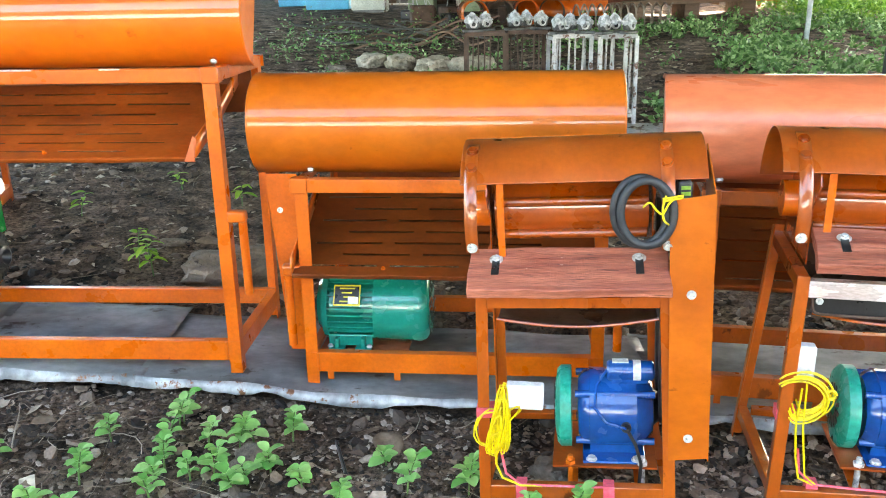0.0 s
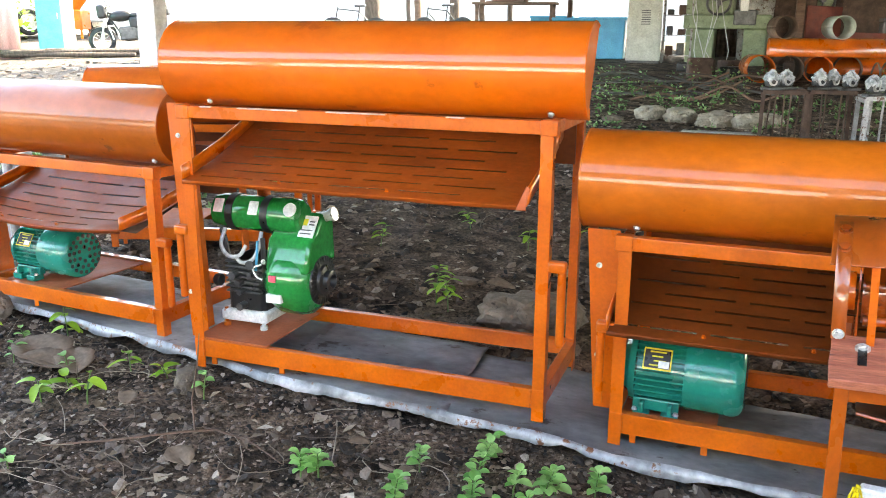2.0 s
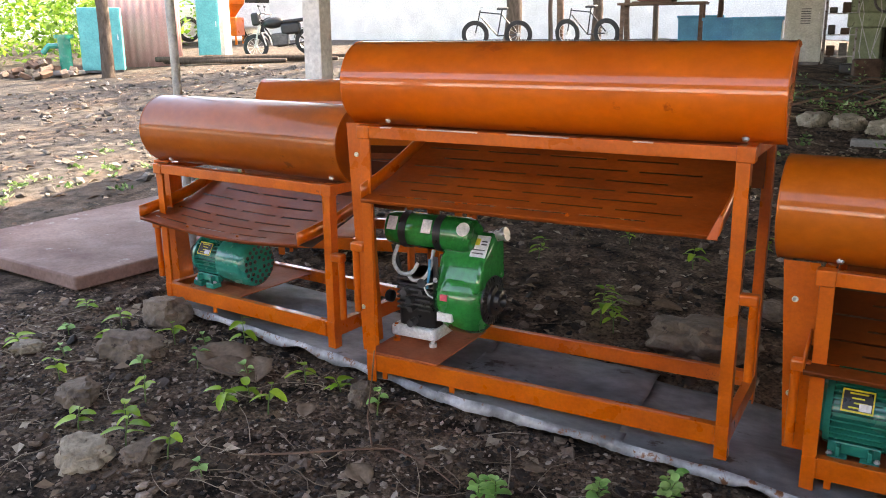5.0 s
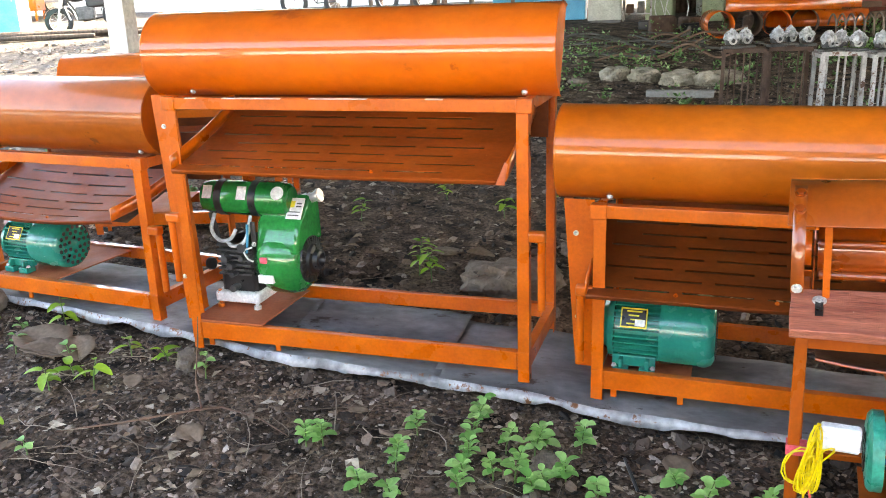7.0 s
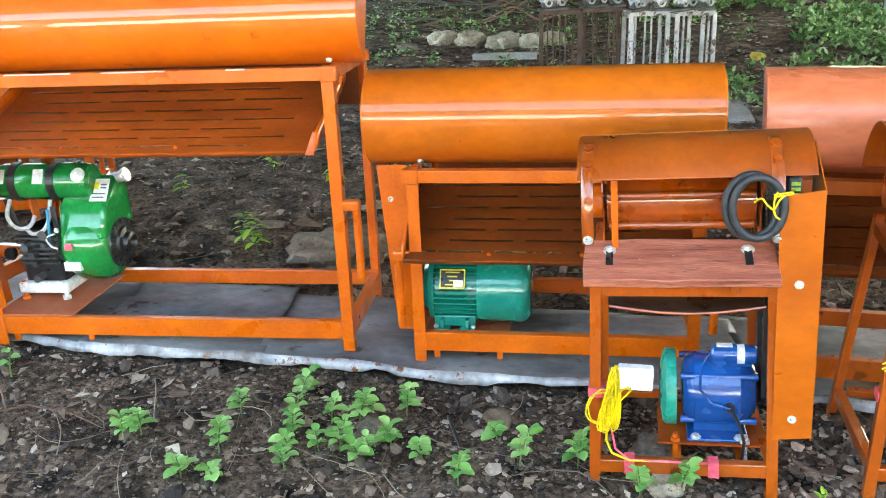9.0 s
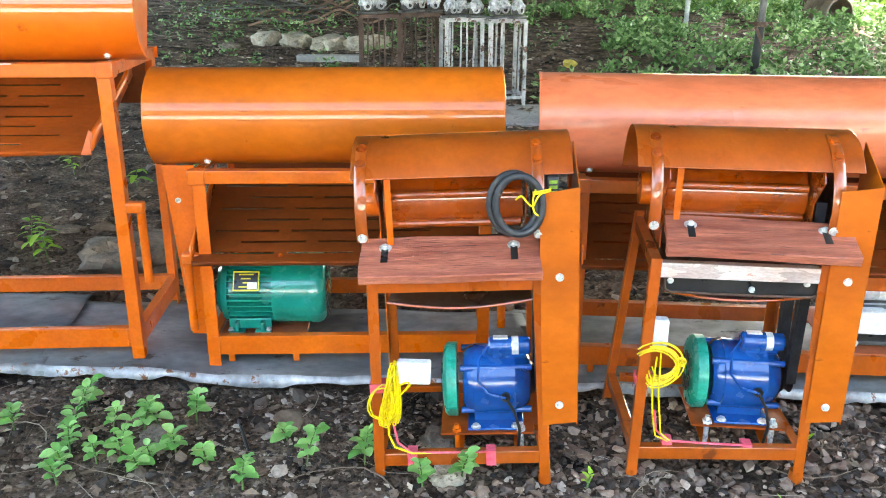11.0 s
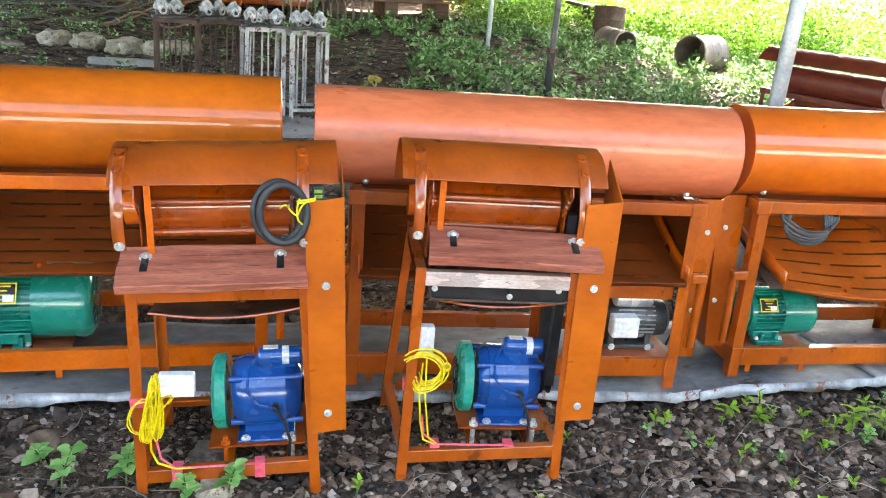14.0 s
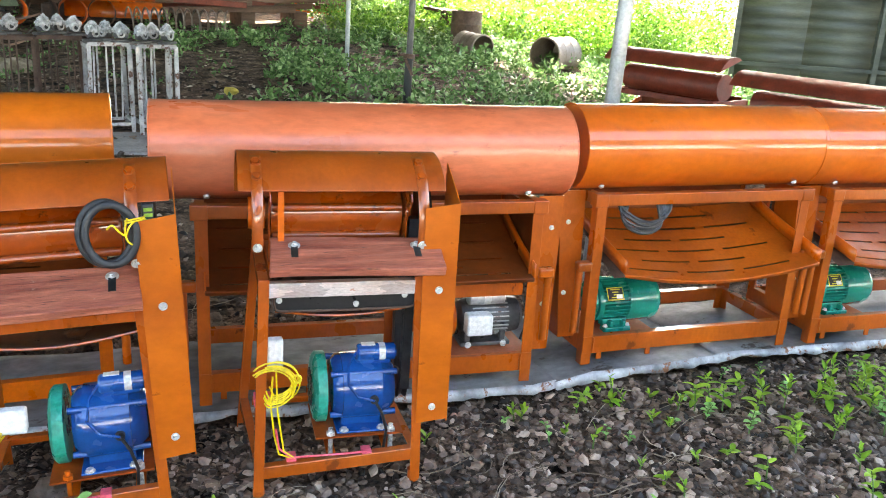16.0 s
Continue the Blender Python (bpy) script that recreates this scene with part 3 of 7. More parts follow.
# ---- motors ----
def green_motor(parent, x, y, z, length=0.40, r=0.105, paint=None, flip=False, holes=False):
    """A finned motor on feet, its shaft along x; the smooth fan cover at the right."""
    paint = paint or GREEN
    m = part("motor", lathe(bmesh.new(), [(0, 0.03), (0.008, r * 0.72), (0.03, r * 0.84), (0.055, r * 0.80), (length * 0.52, r * 0.80)], y, z, 36, at=x), paint, parent, "sea-green painted electric motor")
    bm = bmesh.new()
    for k in range(34):
        t = 2 * math.pi * k / 34
        if math.sin(t) < -0.85:
            continue
        q = Matrix.Translation((0, y, z)) @ Matrix.Rotation(t, 4, "X")
        box(bm, x + 0.05, x + length * 0.52, r * 0.77, r * 1.02, -0.0024, 0.0024, q)
    part("finned_shell", bm, paint, m, smooth=False)["kind"] = "stuff"
    fx = x + length * 0.52
    fl = length * 0.48
    part("fan_cover", lathe(bmesh.new(), [(0, r * 0.93), (0, r * 1.03), (0.01, r * 1.05), (fl - 0.035, r * 1.05), (fl - 0.015, r * 0.99), (fl - 0.004, r * 0.86), (fl, r * 0.7), (fl, 0.0)], y, z, 40, at=fx), paint, m)
    bm = bmesh.new()
    for rr, cnt in ((0.30, 6), (0.55, 12), (0.78, 18)):
        for k in range(cnt):
            t = 2 * math.pi * (k + 0.5) / cnt
            p = Vector((fx + fl + 0.0005, y + r * rr * math.cos(t), z + r * rr * math.sin(t)))
            cyl(bm, p, p + Vector((0.0015, 0, 0)), r * (0.085 if holes else 0.05), 10)
    part("vent_grille", bm, PLATE_BLACK, m, "dark vent openings")["kind"] = "stuff"
    part("end_bell", lathe(bmesh.new(), [(0.028, r * 0.86), (0.03, r * 0.97), (0.052, r * 1.0), (0.056, r * 0.86)], y, z, 40, at=x), paint, m)
    for sy in (-1, 1):
        bm = boxed(x + 0.05, x + length * 0.50, y + sy * r * 0.72 - 0.018, y + sy * r * 0.72 + 0.018, z - r * 0.95, z - r * 0.62)
        for sx in (0.085, length * 0.43):
            box(bm, x + sx - 0.03, x + sx + 0.03, y + sy * r * 0.9 - 0.032, y + sy * r * 0.9 + 0.026, z - r - 0.020, z - r * 0.92)
            box(bm, x + sx - 0.008, x + sx + 0.008, y + sy * r * 0.9 - 0.026, y + sy * r * 0.9 + 0.02, z - r * 0.93, z - r * 0.66)
        part("motor_foot", bm, paint, m, bevel=0.004)
    for sx in (0.060, length * 0.43 + 0.022):
        bolt(m, (x + sx, y - r * 0.9 - 0.012, z - r * 0.92), (0, 0, 1), 0.008)
    q = Matrix.Translation((x + length * 0.30, y, z)) @ Matrix.Rotation(radians(58), 4, "X")
    w = length * 0.115
    plate = part("nameplate", boxed(-w, w, -r * 0.29, r * 0.29, r * 1.005, r * 1.02, m=q @ Matrix.Rotation(radians(0), 4, "X")), PLATE_YELLOW, m, "black nameplate with a yellow border", smooth=False)
    part("plate_field", boxed(-w * 0.91, w * 0.91, -r * 0.245, r * 0.245, r * 1.02, r * 1.025, m=q), PLATE_BLACK, plate, smooth=False)
    for k in range(4):
        v = r * (0.19 - 0.12 * k)
        part("print_line", boxed(-w * 0.55 + w * 0.15 * (k % 3), w * (0.6 - 0.22 * (k % 2)), v - r * 0.02, v + r * 0.02, r * 1.025, r * 1.028, m=q), PLATE_YELLOW, plate, smooth=False)
    part("plate_patch", boxed(w * 0.1, w * 0.85, -r * 0.23, -r * 0.04, r * 1.025, r * 1.029, m=q), LABEL, plate, "pale worn patch", smooth=False)
    bm = bmesh.new()
    cyl(bm, (x - 0.06, y, z), (x + 0.01, y, z), 0.014, 12)
    lathe(bm, [(-0.07, 0.012), (-0.07, 0.045), (-0.052, 0.034), (-0.035, 0.045), (-0.035, 0.012)], y, z, 20, at=x)
    part("pulley", bm, GREY_CAST, m)
    return m


def grey_motor(parent, x, y, z, length=0.27, r=0.075):
    m = part("motor", lathe(bmesh.new(), [(0, 0.03), (0.01, r * 0.8), (0.04, r), (length - 0.06, r), (length - 0.02, r * 0.95), (length, r * 0.6), (length, 0)], y, z, 32, at=x), GREY_CAST, parent, "dark grey electric motor with a silver capacitor")
    bm = bmesh.new()
    for k in range(26):
        q = Matrix.Translation((0, y, z)) @ Matrix.Rotation(2 * math.pi * k / 26, 4, "X")
        box(bm, x + 0.05, x + length - 0.07, r * 0.97, r * 1.09, -0.002, 0.002, q)
    part("finned_shell", bm, GREY_STEEL, m, smooth=False)["kind"] = "stuff"
    part("capacitor", lathe(bmesh.new(), [(0, 0), (0, 0.028), (0.004, 0.032), (0.145, 0.032), (0.15, 0.028), (0.15, 0)], y - 0.045, z + r + 0.022, 20, at=x + 0.03), SILVER, m, "silver capacitor cylinder")
    part("capacitor_band", lathe(bmesh.new(), [(0.06, 0.0328), (0.09, 0.0328)], y - 0.045, z + r + 0.022, 20, at=x + 0.03), LABEL, m)
    part("terminal_box", boxed(x + 0.01, x + 0.115, y - r - 0.055, y - r + 0.01, z - 0.04, z + 0.045), LABEL, m, "white terminal box", bevel=0.008)
    part("base_plate", boxed(x + 0.0, x + length - 0.06, y - 0.08, y + 0.08, z - r - 0.028, z - r - 0.012), GREY_CAST, m, bevel=0.003)
    for sx in (0.03, length - 0.09):
        part("motor_foot", boxed(x + sx - 0.012, x + sx + 0.012, y - 0.07, y + 0.07, z - r - 0.0118, z - r * 0.6), GREY_CAST, m, bevel=0.003)
    for sx in (0.03, length - 0.09):
        bolt(m, (x + sx, y - 0.082, z - r - 0.02), (0, -1, 0), 0.010)
    part("pulley", lathe(bmesh.new(), [(-0.05, 0.01), (-0.05, 0.075), (-0.035, 0.06), (-0.02, 0.075), (-0.02, 0.01)], y, z, 28, at=x), ORANGE, m, "orange pulley")
    part("cable", tube(bmesh.new(), [(x + 0.2, y - 0.05, z + r + 0.05), (x + 0.25, y - 0.08, z + r + 0.03), (x + length, y - 0.11, z + 0.02), (x + length - 0.03, y - 0.11, z - 0.07)], 0.005), BLACK, m)
    return m


def engine(parent, x, y, z):
    """A small green petrol engine: round tank on top, fan shroud, black block, pale foot. z is the plate's top."""
    e = part("engine", boxed(x + 0.035, x + 0.22, y - 0.09, y + 0.1, z + 0.05, z + 0.30), BLACK, parent, "green petrol engine with a black block", bevel=0.02)
    bm = bmesh.new()
    for k in range(7):
        box(bm, x + 0.045, x + 0.21, y - 0.115, y + 0.1, z + 0.16 + 0.022 * k, z + 0.168 + 0.022 * k)
    part("finned_barrel", bm, GREY_CAST, e, smooth=False)["kind"] = "stuff"
    tank = part("fuel_tank", lathe(bmesh.new(), [(0, 0), (0, 0.055), (0.012, 0.07), (0.05, 0.077), (0.385, 0.077), (0.418, 0.07), (0.43, 0.055), (0.43, 0)], y - 0.02, z + 0.495, 36, at=x - 0.04), ENGINE_GREEN, e, "glossy green round tank")
    for sx in (0.085, 0.255):
        part("tank_strap", lathe(bmesh.new(), [(0, 0.0775), (0, 0.081), (0.034, 0.081), (0.034, 0.0775)], y - 0.02, z + 0.495, 36, at=x - 0.04 + sx), BLACK, tank, "black strap")
    for sx in (0.03, 0.20):
        q = Matrix.Translation((x - 0.04 + sx, y - 0.02, z + 0.495)) @ Matrix.Rotation(radians(62), 4, "X")
        part("sticker", boxed(0, 0.045, -0.03, 0.03, 0.0772, 0.0785, m=q), LABEL, tank, "white sticker", smooth=False)
    bm = bmesh.new()
    p = Vector((x + 0.355, y - 0.083, z + 0.535))
    d = Vector((0.0, -0.85, 0.53)).normalized()
    cyl(bm, p, p + d * 0.004, 0.030, 20)
    part("round_sticker", bm, LABEL, tank, "round white sticker")
    # fan shroud, turned about x, with a neck up to the tank
    sx0, sx1, cz, R = x + 0.235, x + 0.45, z + 0.222, 0.158
    shroud = part("fan_shroud", lathe(bmesh.new(), [(0, 0), (0, R * 0.72), (0.03, R * 0.92), (0.06, R), (0.14, R), (0.18, R * 0.94), (0.205, R * 0.78), (0.212, R * 0.7)], y, cz, 44, at=sx0), ENGINE_GREEN, e, "glossy green fan housing")
    bm = bmesh.new()
    prism(bm, [(sx0 + 0.012, y - 0.135, cz + 0.05), (sx0 + 0.012, y + 0.13, cz + 0.06), (sx0 + 0.012, y + 0.12, z + 0.49), (sx0 + 0.012, y + 0.03, z + 0.505), (sx0 + 0.012, y - 0.095, z + 0.405)], (0.205, 0, 0))
    part("shroud_neck", bm, ENGINE_GREEN, shroud, bevel=0.018)
    q = Matrix.Translation((sx0 + 0.180, y - 0.034, z + 0.4535)) @ Matrix.Rotation(radians(51), 4, "X") @ Matrix.Scale(0.78, 4, (1, 0, 0))
    part("warning_label", boxed(-0.045, 0.045, -0.05, 0.05, 0.008, 0.014, m=q), LABEL, shroud, "cream warning label with small print", smooth=False)
    for a0, a1, b0, b1, mm in ((-0.036, -0.006, 0.004, 0.034, PLATE_YELLOW), (0.004, 0.036, 0.02, 0.026, GREY_CAST), (0.004, 0.036, 0.006, 0.012, GREY_CAST), (-0.036, 0.034, -0.02, -0.015, GREY_CAST), (-0.036, 0.03, -0.036, -0.031, GREY_CAST)):
        part("label_print", boxed(a0, a1, b0, b1, 0.014, 0.015, m=q), mm, shroud, smooth=False)
    for (ax, az, w, h, mm) in ((0.035, -0.055, 0.07, 0.036, LABEL), (0.05, 0.03, 0.032, 0.026, PINK)):
        part("front_label", boxed(sx0 + ax, sx0 + ax + w, y - R - 0.0035, y - R + 0.02, cz + az - h / 2, cz + az + h / 2), mm, shroud, smooth=False)
    st = part("recoil_starter", lathe(bmesh.new(), [(0.0, R * 0.68), (0.012, R * 0.66), (0.018, R * 0.45), (0.03, R * 0.42), (0.035, R * 0.30), (0.055, R * 0.28), (0.06, R * 0.2), (0.03, 0.01), (0.03, 0)], y, cz, 36, at=sx0 + 0.208), BLACK, e, "black starter grille and hub")
    bm = bmesh.new()
    for k in range(28):
        q = Matrix.Translation((0, y, cz)) @ Matrix.Rotation(2 * math.pi * k / 28, 4, "X")
        box(bm, sx0 + 0.215, sx0 + 0.226, R * 0.45, R * 0.66, -0.003, 0.003, q)
    part("grille_ribs", bm, BLACK, st, smooth=False)["kind"] = "stuff"
    bm = bmesh.new()
    cyl(bm, (sx0 + 0.16, y + 0.06, z + 0.475), (sx0 + 0.245, y + 0.05, z + 0.500), 0.024, 16)
    cyl(bm, (sx0 + 0.245, y + 0.05, z + 0.500), (sx0 + 0.258, y + 0.05, z + 0.504), 0.030, 16)
    part("exhaust_elbow", bm, SILVER, e, "bright dented metal elbow")
    for pts in ([(0.03, -0.075, 0.43), (0.035, -0.12, 0.37), (0.075, -0.13, 0.325), (0.125, -0.12, 0.33), (0.145, -0.10, 0.37)], [(0.215, -0.085, 0.43), (0.218, -0.125, 0.36), (0.19, -0.135, 0.315), (0.14, -0.13, 0.30), (0.105, -0.115, 0.315)]):
        part("fuel_hose", tube(bmesh.new(), bend([(x + a, y + b, z + d) for a, b, d in pts]), 0.0085, 10), HOSE_GREY, e, "pale flexible hose")
    part("white_wire", tube(bmesh.new(), bend([(x + 0.235, y - 0.13, z + 0.30), (x + 0.20, y - 0.14, z + 0.285), (x + 0.215, y - 0.14, z + 0.25), (x + 0.235, y - 0.13, z + 0.235)]), 0.004, 8), WHITE, e, "white wire")
    part("side_bracket", boxed(sx0 + 0.012, sx0 + 0.035, y - R * 0.95, y - R * 0.9, cz + 0.085, cz + 0.20), BLACK, e, bevel=0.004)
    bolt(e, (sx0 + 0.024, y - R * 0.95, cz + 0.10), (0, -1, 0), 0.008)
    part("choke_knob", lathe(bmesh.new(), [(0, 0), (0, 0.024), (0.01, 0.028), (0.028, 0.026), (0.034, 0.015), (0.034, 0)], y - 0.12, z + 0.21, 18, at=x - 0.0), BLACK, e)
    part("blue_wire", tube(bmesh.new(), [(x + 0.215, y - 0.12, z + 0.40), (x + 0.22, y - 0.135, z + 0.34), (x + 0.20, y - 0.12, z + 0.27)], 0.006), SKY_BLUE, e, "blue wire")
    part("belt", tube(bmesh.new(), [(x - 0.02, y - 0.03, z + 0.42), (x + 0.03, y - 0.03, z + 0.2)], 0.012, 6), RUBBER, e)
    for k in range(9):
        bm = bmesh.new()
        a, b = random.uniform(0.05, 0.2), random.uniform(0.08, 0.3)
        cyl(bm, (x + a, y - 0.13 - random.uniform(0, 0.02), z + b), (x + a, y - 0.08, z + b), random.uniform(0.008, 0.022), 10)
        part("carburettor_piece", bm, GREY_CAST, e)
    part("mounting_foot", boxed(x + 0.01, x + 0.235, y - 0.115, y + 0.1, z + 0.026, z + 0.078), LABEL, e, "pale cast mounting foot", bevel=0.012)
    for sx in (0.03, 0.215):
        bm = bmesh.new()
        cyl(bm, (x + sx, y - 0.10, z - 0.004), (x + sx, y - 0.10, z + 0.082), 0.009, 12)
        cyl(bm, (x + sx, y - 0.10, z + 0.060), (x + sx, y - 0.10, z + 0.073), 0.015, 6)
        cyl(bm, (x + sx, y - 0.10, z + 0.0), (x + sx, y - 0.10, z + 0.016), 0.017, 12)
        part("mounting_bolt", bm, ORANGE if sx < 0.1 else STEEL, e)
    return e


# ---- the large shellers ----
def sieve_tray(parent, x0, x1, front, rear, bow=0.05, sag=0.0, rows=6, slot=0.24, gap=0.045, paint=None):
    """A curved sheet with staggered slots, from the front lip (y, z) up to the rear edge."""
    u = [0.0]
    for k in range(rows):
        c = (k + 0.75) / (rows + 0.6)
        u += [c - 0.012, c + 0.012]
    u += [1.0]
    fine = []
    for a, b in zip(u, u[1:]):
        fine += [a] if b - a < 0.03 else [a, a + (b - a) / 3, a + (b - a) * 2 / 3]
    u = fine + [1.0]
    place = {v: i for i, v in enumerate(u)}
    xs = {x0, x1}
    spans = []
    for k in range(rows):
        a = x0 + 0.05 + (k % 2) * slot * 0.45
        row = []
        while a + slot < x1 - 0.03:
            row.append((a, a + slot))
            xs.update((a, a + slot))
            a += slot + gap
        spans.append(row)
    xs.update(np.arange(x0, x1, 0.08))
    xs = sorted(xs)
    pts, skip = [], set()
    for i, v in enumerate(u):
        r = []
        for xx in xs:
            k = (xx - x0) / (x1 - x0)
            y = front[0] + (rear[0] - front[0]) * v
            z = front[1] + (rear[1] - front[1]) * v - bow * math.sin(math.pi * v) - sag * math.sin(math.pi * k) * (1 - 0.7 * v)
            r.append((xx, y, z))
        pts.append(r)
    for k, row in enumerate(spans):
        for j in range(len(xs) - 1):
            mid = (xs[j] + xs[j + 1]) / 2
            if any(a < mid < b for a, b in row):
                skip.add((place[(k + 0.75) / (rows + 0.6) - 0.012], j))
    t = part("sieve_tray", grid(bmesh.new(), pts, skip), paint or TRAY, parent, "slotted brown-orange sheet tray", smooth=False, thick=0.0025)
    return t


def tray_flange(parent, x, front, rear, bow, h=0.055, w=0.007):
    rows = []
    for k in range(9):
        v = k / 8
        y, z = front[0] + (rear[0] - front[0]) * v, front[1] + (rear[1] - front[1]) * v - bow * math.sin(math.pi * v)
        rows.append([(x, y, z - 0.002), (x, y, z + h)])
    part("tray_flange", grid(bmesh.new(), rows), ORANGE, parent, thick=w)


def edged(a, b, n, d=0.003):
    """Even steps from a to b, with one more close to either end to keep the edge crisp."""
    v = list(np.linspace(a, b, n))
    return v[:1] + [a + d] + v[1:-1] + [b - d] + v[-1:]


def cover_profile(yc, zc, r, a0=-128, a1=118, n=44):
    """Points over the drum from the low front edge over the top; angles from straight ahead-up."""
    return [(yc - r * math.cos(radians(t)), zc + r * math.sin(radians(t))) for t in edged(a0, a1, n, 0.6)]


def sheller(x, y, z, yaw, W, H, D, cov, side, paint=None, cover=None, tray=None, handle_z=0.44, roll=0.0, label="", rc=0.172, yc=0.165, zc=0.165, rear_high=True, guard=True, under=False, a0=-72, dots=((0.30, 0.06), (0.62, 0.06))):
    paint, cover = paint or ORANGE, cover or ORANGE_COVER
    s = thing("grain_sheller", pose(x, y, z, 0, roll, yaw), label, "machine", "shellers in a row")
    L = 0.045
    for lx, sx in ((0, 1), (W, -1)):
        part("leg", angle_iron(bmesh.new(), (lx, 0, 0), (lx, 0, H), (sx * L, 0, 0), (0, L, 0)), paint, s, smooth=False, bevel=0.002)
        part("leg", angle_iron(bmesh.new(), (lx, D, 0), (lx, D, H), (sx * L, 0, 0), (0, -L, 0)), paint, s, smooth=False, bevel=0.002)
        part("side_rail", angle_iron(bmesh.new(), (lx, 0.006, 0.125), (lx, D - 0.006, 0.125), (0, 0, -0.07), (sx * 0.035, 0, 0)), paint, s, smooth=False, bevel=0.002)
        part("side_rail", angle_iron(bmesh.new(), (lx, 0.006, H - 0.003), (lx, D - 0.006, H - 0.003), (0, 0, -0.045), (sx * 0.035, 0, 0)), paint, s, smooth=False, bevel=0.002)
    for yy, sy in ((-0.003, 1), (D + 0.003, -1)):
        part("lower_rail", angle_iron(bmesh.new(), (0.0, yy, 0.127), (W, yy, 0.127), (0, 0, -0.075), (0, sy * 0.035, 0)), paint, s, smooth=False, bevel=0.002)
        part("top_rail", angle_iron(bmesh.new(), (-0.012, yy, H), (W + 0.012, yy, H), (0, 0, -0.046), (0, sy * 0.045, 0)), paint, s, smooth=False, bevel=0.002)
    # short sleeves of welded plate at the top corners
    for lx in (-0.014, W - 0.046):
        part("corner_sleeve", boxed(lx, lx + 0.06, -0.008, 0.04, H - 0.05, H + 0.004), paint, s, bevel=0.004)
    for lx in (0.046, W - 0.05):
        part("weld_bead", tube(bmesh.new(), [(lx + 0.003 * noise.noise((lx, k, 3)), -0.005, 0.056 + 0.007 * k) for k in range(11)], [0.0045 + 0.0018 * (k % 2) for k in range(11)], 6), paint, s)
    # under-brackets below the front rail
    for lx in (0.075, min(0.40, W * 0.3)):
        part("rail_tab", boxed(lx, lx + 0.022, 0.004, 0.012, 0.02, 0.06), paint, s, smooth=False)
    # cover: rolled sheet with segment-shaped ends
    zc0 = H + zc
    prof = cover_profile(yc, zc0, rc, a0)
    c = part("drum_cover", grid(bmesh.new(), [[(cx, py, pz) for cx in edged(cov[0], cov[1], 14)] for py, pz in prof]), cover, s, "rolled orange sheet cover over the drum" if cover is not PRIMER else "rolled sheet cover in matt salmon primer", thick=0.0025)
    for cx, d in ((cov[0] + 0.003, 0.003), (cov[1] - 0.006, 0.003)):
        part("end_cap", prism(bmesh.new(), [(cx, py, pz) for py, pz in prof], (d, 0, 0)), cover, c)
    for cx in (cov[0], cov[1]):
        part("rolled_rim", tube(bmesh.new(), [(cx, py, pz) for py, pz in prof[1:-1:3]], 0.0042, 6), cover, c)
    for cx in (0.045, W - 0.045):
        d = Vector((0, -math.cos(radians(-56)), math.sin(radians(-56))))
        bolt(c, Vector((cx, yc, zc0)) + d * (rc + 0.002), d, 0.0095)
    part("drum", lathe(bmesh.new(), [(0, 0), (0, 0.115), (W - 0.1, 0.115), (W - 0.1, 0)], yc + 0.06, H + 0.1, 24, at=0.05), RED_OXIDE, s, "dark red drum")
    # Inner back coloured darker to carry the shade below the cover.
    part("inner_back", boxed(0.03, W - 0.03, D - 0.045, D - 0.037, H - 0.22, H + 0.02), SHADED_TRAY, s, smooth=False)
    # tray
    t = dict(x0=0.03, x1=W - 0.03, front=(-0.035, H - 0.305), rear=(0.42, H - 0.155), bow=0.03, sag=0.0)
    t.update(tray or {})
    tr = sieve_tray(s, **t)
    fr, re = t["front"], t["rear"]
    # Unseen dark sheet added so the slots read as shaded; only Dm's is real.
    part("under_sheet", grid(bmesh.new(), [[(t["x0"] + 0.02, yy, zz), (t["x1"] - 0.02, yy, zz)] for yy, zz in ((fr[0] + 0.11, fr[1] + 0.11 * (re[1] - fr[1]) / (re[0] - fr[0]) - 0.035 - t["sag"]), (re[0], re[1] - 0.035))]), TRAY if under else RUST, tr, "" if under else "added unseen dark sheet that makes the tray slots read dark", thick=0.002)
    lip = [[(t["x0"] + (t["x1"] - t["x0"]) * k / 20, fr[0] + dy, fr[1] - t["sag"] * math.sin(math.pi * k / 20) + dz + 0.004 * noise.noise((k * 0.35, x, 1))) for k in range(21)] for dy, dz in ((0.0, 0.001), (-0.003, -0.004), (0.0, -0.016))]
    part("folded_lip", grid(bmesh.new(), lip), t.get("paint") or TRAY, tr, thick=0.002)
    for xx in (t["x0"], t["x1"]):
        tray_flange(tr, xx, t["front"], t["rear"], t["bow"] * 0.6)
    for fx, v in dots:
        bolt(tr, (t["x0"] + (t["x1"] - t["x0"]) * fx, fr[0] + (re[0] - fr[0]) * v, fr[1] + (re[1] - fr[1]) * v - t["bow"] * math.sin(math.pi * v) - t["sag"] * math.sin(math.pi * fx) * (1 - 0.7 * v) + 0.001), (0, -0.45, 0.9), 0.006, paint if v < 0.1 else STEEL)
    # belt guard beside the drum on the driven side
    g0, g1 = ((-0.125, -0.012) if side == "L" else (W + 0.012, W + 0.115))
